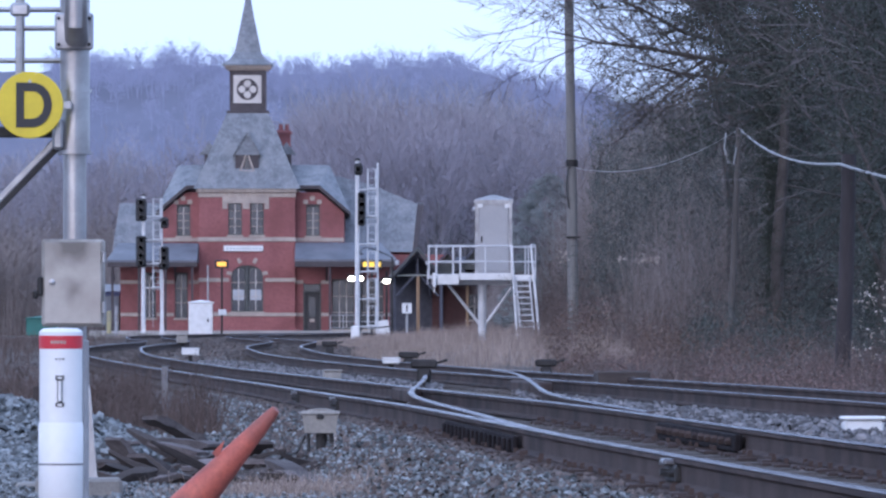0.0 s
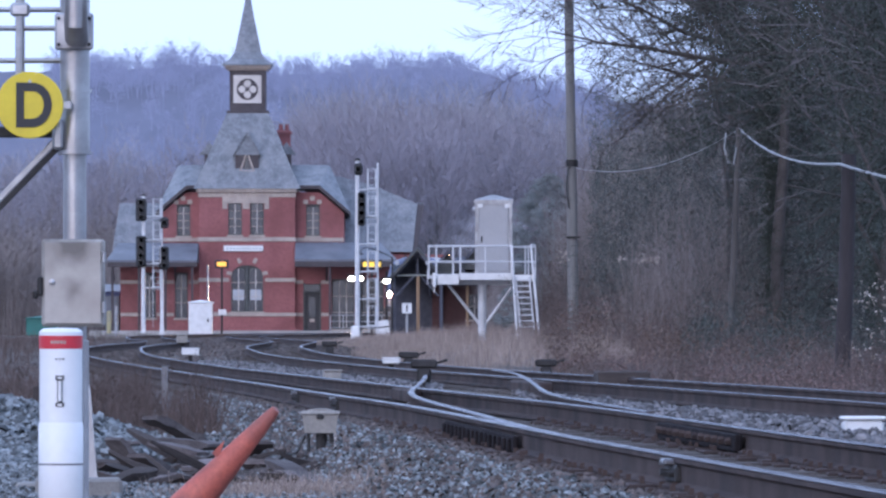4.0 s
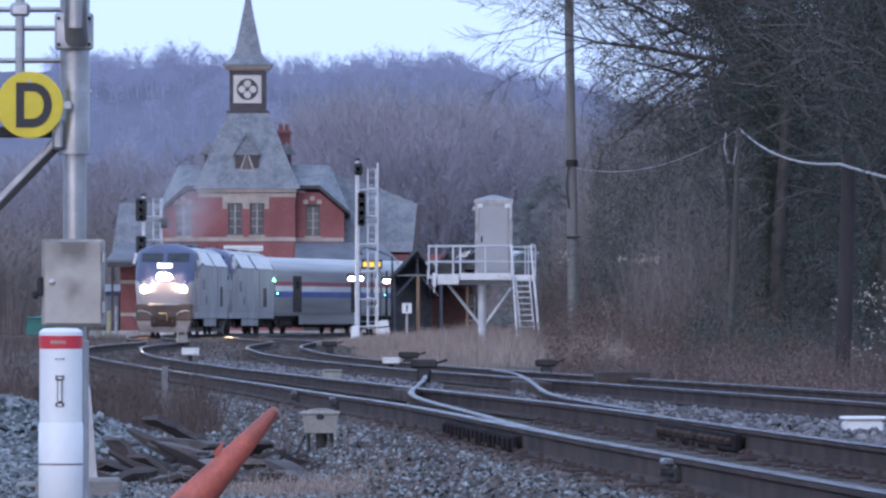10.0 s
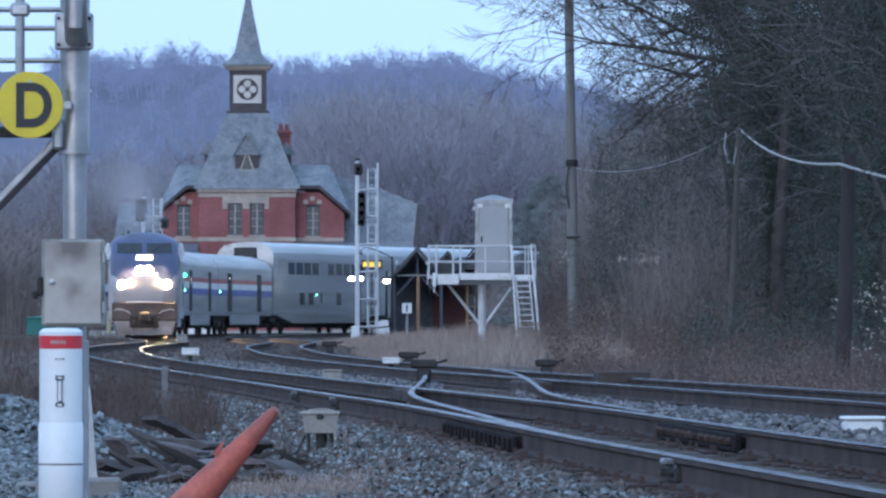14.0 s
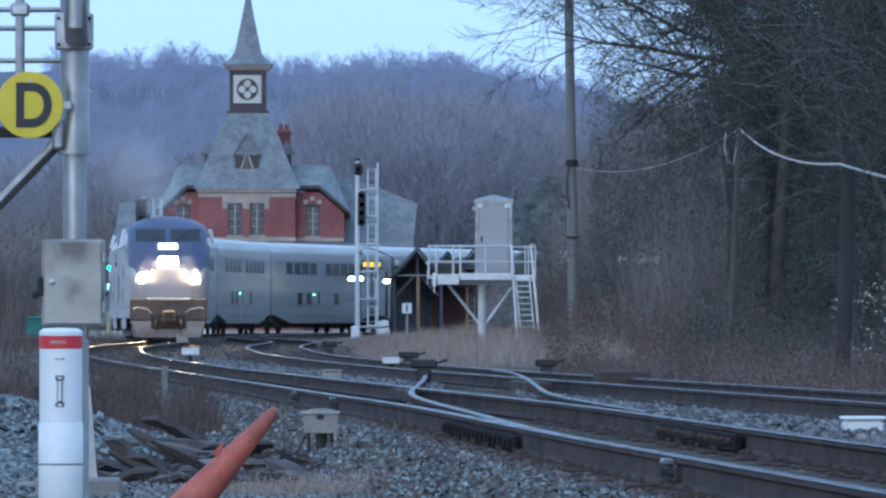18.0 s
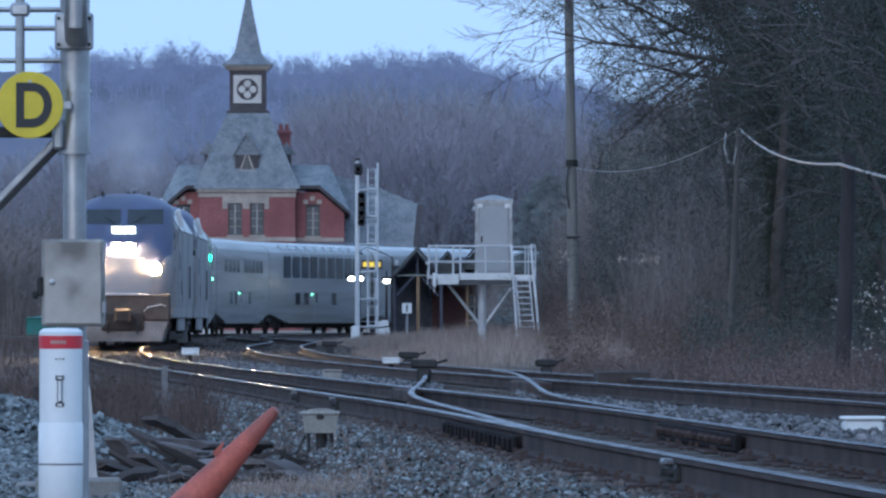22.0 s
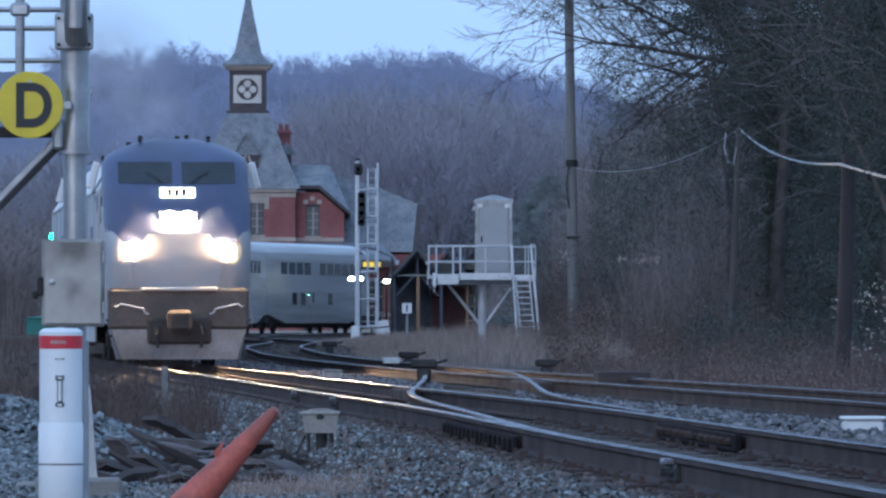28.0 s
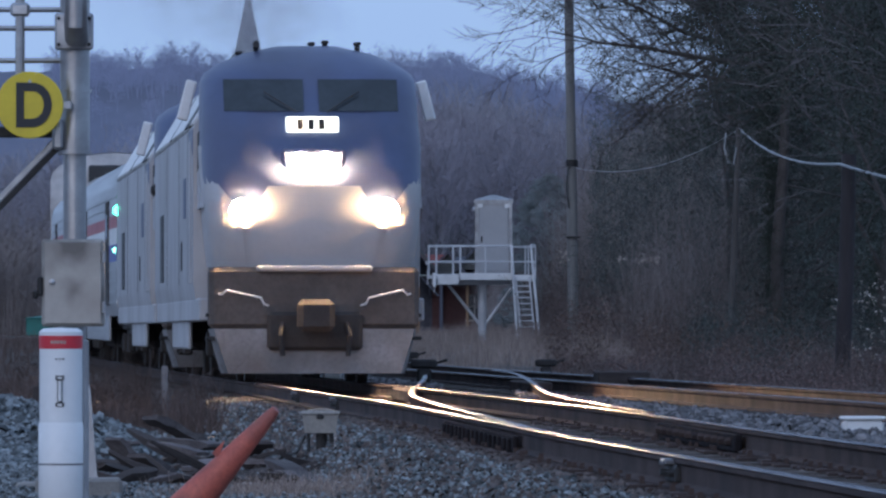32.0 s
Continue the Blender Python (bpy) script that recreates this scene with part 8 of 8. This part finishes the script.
def clumps(rng, n, y0, y1, start, width, clear, count):
    """Places gathered in clumps along the bank, with gaps between them."""
    cy = rng.uniform(y0, y1, count)
    cx = LINE_X(cy) + SPACING + start + rng.uniform(0, 1, count) * width
    k = rng.integers(0, count, n)
    size = 0.35 + 1.9 * rng.uniform(0, 1, count) ** 2.2
    x, y = cx[k] + rng.normal(0, 0.33, n) * size[k], cy[k] + rng.normal(0, 0.8, n)
    keep = (x > clear * y + rng.normal(0, 0.28, n)) & (x < 0.06 * y + 0.5) & (x > LINE_X(y) + SPACING + 2.2)
    return x[keep], y[keep], (size[k] * np.where(y < 222, 0.32, 1.0))[keep]


def bank_clumps(rng, n):
    return clumps(rng, n, 105, 256, 2.8, 11.0, 0.0135, 330)


def low_leaves(rng, n):
    x, y, u = clumps(rng, n, 110, 258, 3.0, 11.0, 0.0138, 260)
    return x, y, np.clip(u - 0.2, 0, 1)


def leafy_edge(rng, n):
    y = rng.uniform(228, 330, n)
    u = rng.uniform(0, 1, n)
    x = LINE_X(y) + SPACING + 3.6 + u * 19
    keep = (x > 0.0145 * y) & (x < 0.06 * y)
    return x[keep], y[keep], u[keep]


def leaf_litter(name, mat, n, place, zmax, size, label, seed):
    rng = np.random.default_rng(seed)
    x, y, u = place(rng, n)
    n = len(x)
    cen = np.stack([x, y, ground_z(x, y) + rng.uniform(0.1, 1, n) * zmax * (0.3 + 0.7 * u)], 1)
    v, f = leaf_cloud(rng, cen, [0.15, 0.3], n * 9, size)
    ob = new(name, soup(name, v, f, mat))
    return tagged(ob, label, "leaves", kind="stuff")


blades("brush", M_WEED, 24000, bank_clumps, 1.25, 0.006, "tangled brown winter brush in clumps beside the line", "brush", 21, 0.45, 6)
blades("brush", M_GRASS, 2600, bank_clumps, 1.0, 0.005, "pale dry stalks among the brown brush", "brush", 29, 0.4, 3)
leaf_litter("withered_leaves", M_REDLEAF, 6500, low_leaves, 1.0, 0.02, "withered reddish leaves low in the brush", 33)
leaf_litter("withered_leaves", M_REDLEAF, 12000, leafy_edge, 2.8, 0.026, "withered brown leaves hanging in the brush", 31)
leaf_litter("ivy_leaves", M_NEEDLE, 11000, leafy_edge, 6.5, 0.026, "dark green vine leaves in the brush", 32)


def ivy_patch(rng, n):
    x, y, u = clumps(rng, n, 150, 262, 3.6, 13.0, 0.031, 80)
    return x, y, np.clip(u, 0, 1.4)


def red_patch(rng, n):
    x, y, u = clumps(rng, n, 150, 258, 3.4, 7.0, 0.0142, 40)
    return x, y, np.clip(u, 0, 1.2)


leaf_litter("ivy_leaves", M_NEEDLE, 4400, ivy_patch, 2.6, 0.028, "dark green ivy in patches low in the brush", 38)
leaf_litter("withered_leaves", M_DRYLEAF, 2000, red_patch, 1.9, 0.03, "withered pinkish leaves in patches in the brush", 39)


def left_weeds(rng, n):
    y = rng.uniform(88, 132, n)
    c = LINE_X(y)
    x = c - 1.75 - rng.uniform(0, 1, n) ** 1.2 * (0.055 * y + c - 1.4)
    keep = np.sin(2.3 * x + 0.4) + np.sin(0.31 * y + 1.1 * x) + rng.normal(0, 0.6, n) > -0.7
    return x[keep], y[keep], rng.uniform(0.4, 1, int(keep.sum()))


def near_tuft(rng, n):
    y = rng.normal(57.5, 1.2, n)
    return -1.25 + rng.normal(0, 0.4, n), y, rng.uniform(0.5, 1, n)


def far_left(rng, n):
    y = rng.uniform(140, 430, n)
    x = LINE_X(y) - 2.2 - rng.uniform(0, 1, n) * 8
    return x, y, rng.uniform(0.3, 1, n)


blades("dead_weeds", M_DEADWEED, 9000, left_weeds, 0.85, 0.006, "dead brown weeds on the track shoulder", "weeds", 25, 0.2, 4)
def far_bank(rng, n):
    y = rng.uniform(408, 440, n)
    return y * rng.uniform(0.0055, 0.03, n), y, rng.uniform(0.5, 1, n)


def far_thicket(rng, n):
    y = rng.uniform(525, 560, n)
    return y * rng.uniform(-0.058, -0.036, n), y, rng.uniform(0.5, 1, n)


blades("brush", M_TWIG, 9000, far_thicket, 9.0, 0.03, "dense grey thicket beyond the station", "brush", 36, 0.14, 5)

def pale_leaves(rng, n):
    y = rng.uniform(146, 160, n)
    return y * rng.uniform(0.0485, 0.056, n), y, rng.uniform(0.3, 1, n)


def vine_curtain(rng, n):
    y = rng.uniform(240, 275, n)
    u = rng.uniform(0.0182, 0.034, n)
    return u * y, y, rng.uniform(0.35, 1, n)


def pale_speck_row(seed):
    """Pale leaf-shaped specks at one height, standing in for a row of distant bright spots."""
    rng = np.random.default_rng(seed)
    k = rng.choice(5, 26, p=[0.2, 0.1, 0.2, 0.25, 0.25])
    x = np.array([3.28, 4.4, 4.85, 5.5, 5.9])[k] + rng.normal(0, 0.12, 26)
    cen = np.stack([x, rng.uniform(227, 229, 26), 2.74 - 0.05 * (x - 3.28) + rng.normal(0, 0.07, 26)], 1)
    v, f = leaf_cloud(rng, cen, [0.04, 0.1], 330, 0.032)
    return tagged(new("withered_leaves", soup("withered_leaves", v, f, M_PALELEAF)), "pale specks standing in for a row of distant bright spots", "leaves", kind="stuff")


pale_speck_row(49)
leaf_litter("ivy_leaves", M_NEEDLE, 7000, vine_curtain, 9.0, 0.03, "dull green vines climbing the saplings", 48)
leaf_litter("withered_leaves", M_PALELEAF, 30, pale_leaves, 2.5, 0.035, "bleached pale leaves by the dark pole", 47)
leaf_litter("withered_leaves", M_PALELEAF, 130, leafy_edge, 2.4, 0.04, "bleached pale leaves caught in the brush", 37)
blades("brush", M_TWIG, 9000, far_bank, 4.6, 0.02, "tall brown brush beyond the platform", "brush", 35, 0.2, 5)
blades("dry_grass", M_GRASS, 4200, near_tuft, 0.2, 0.003, "tuft of dry grass by the cone", "grass", 26, 0.4, 1)
blades("dead_weeds", M_WEED, 9000, far_left, 0.6, 0.012, "dead brown weeds beside the line", "weeds", 27, 0.25, 2)


# ---- what moves: the train, along the line ----
def motions():
    front = -0.3
    walk(exhaust, train_rows(front, TRAIN[0][1]))
    for car, length in TRAIN:
        walk(car, train_rows(front, length))
        front += length


motions()
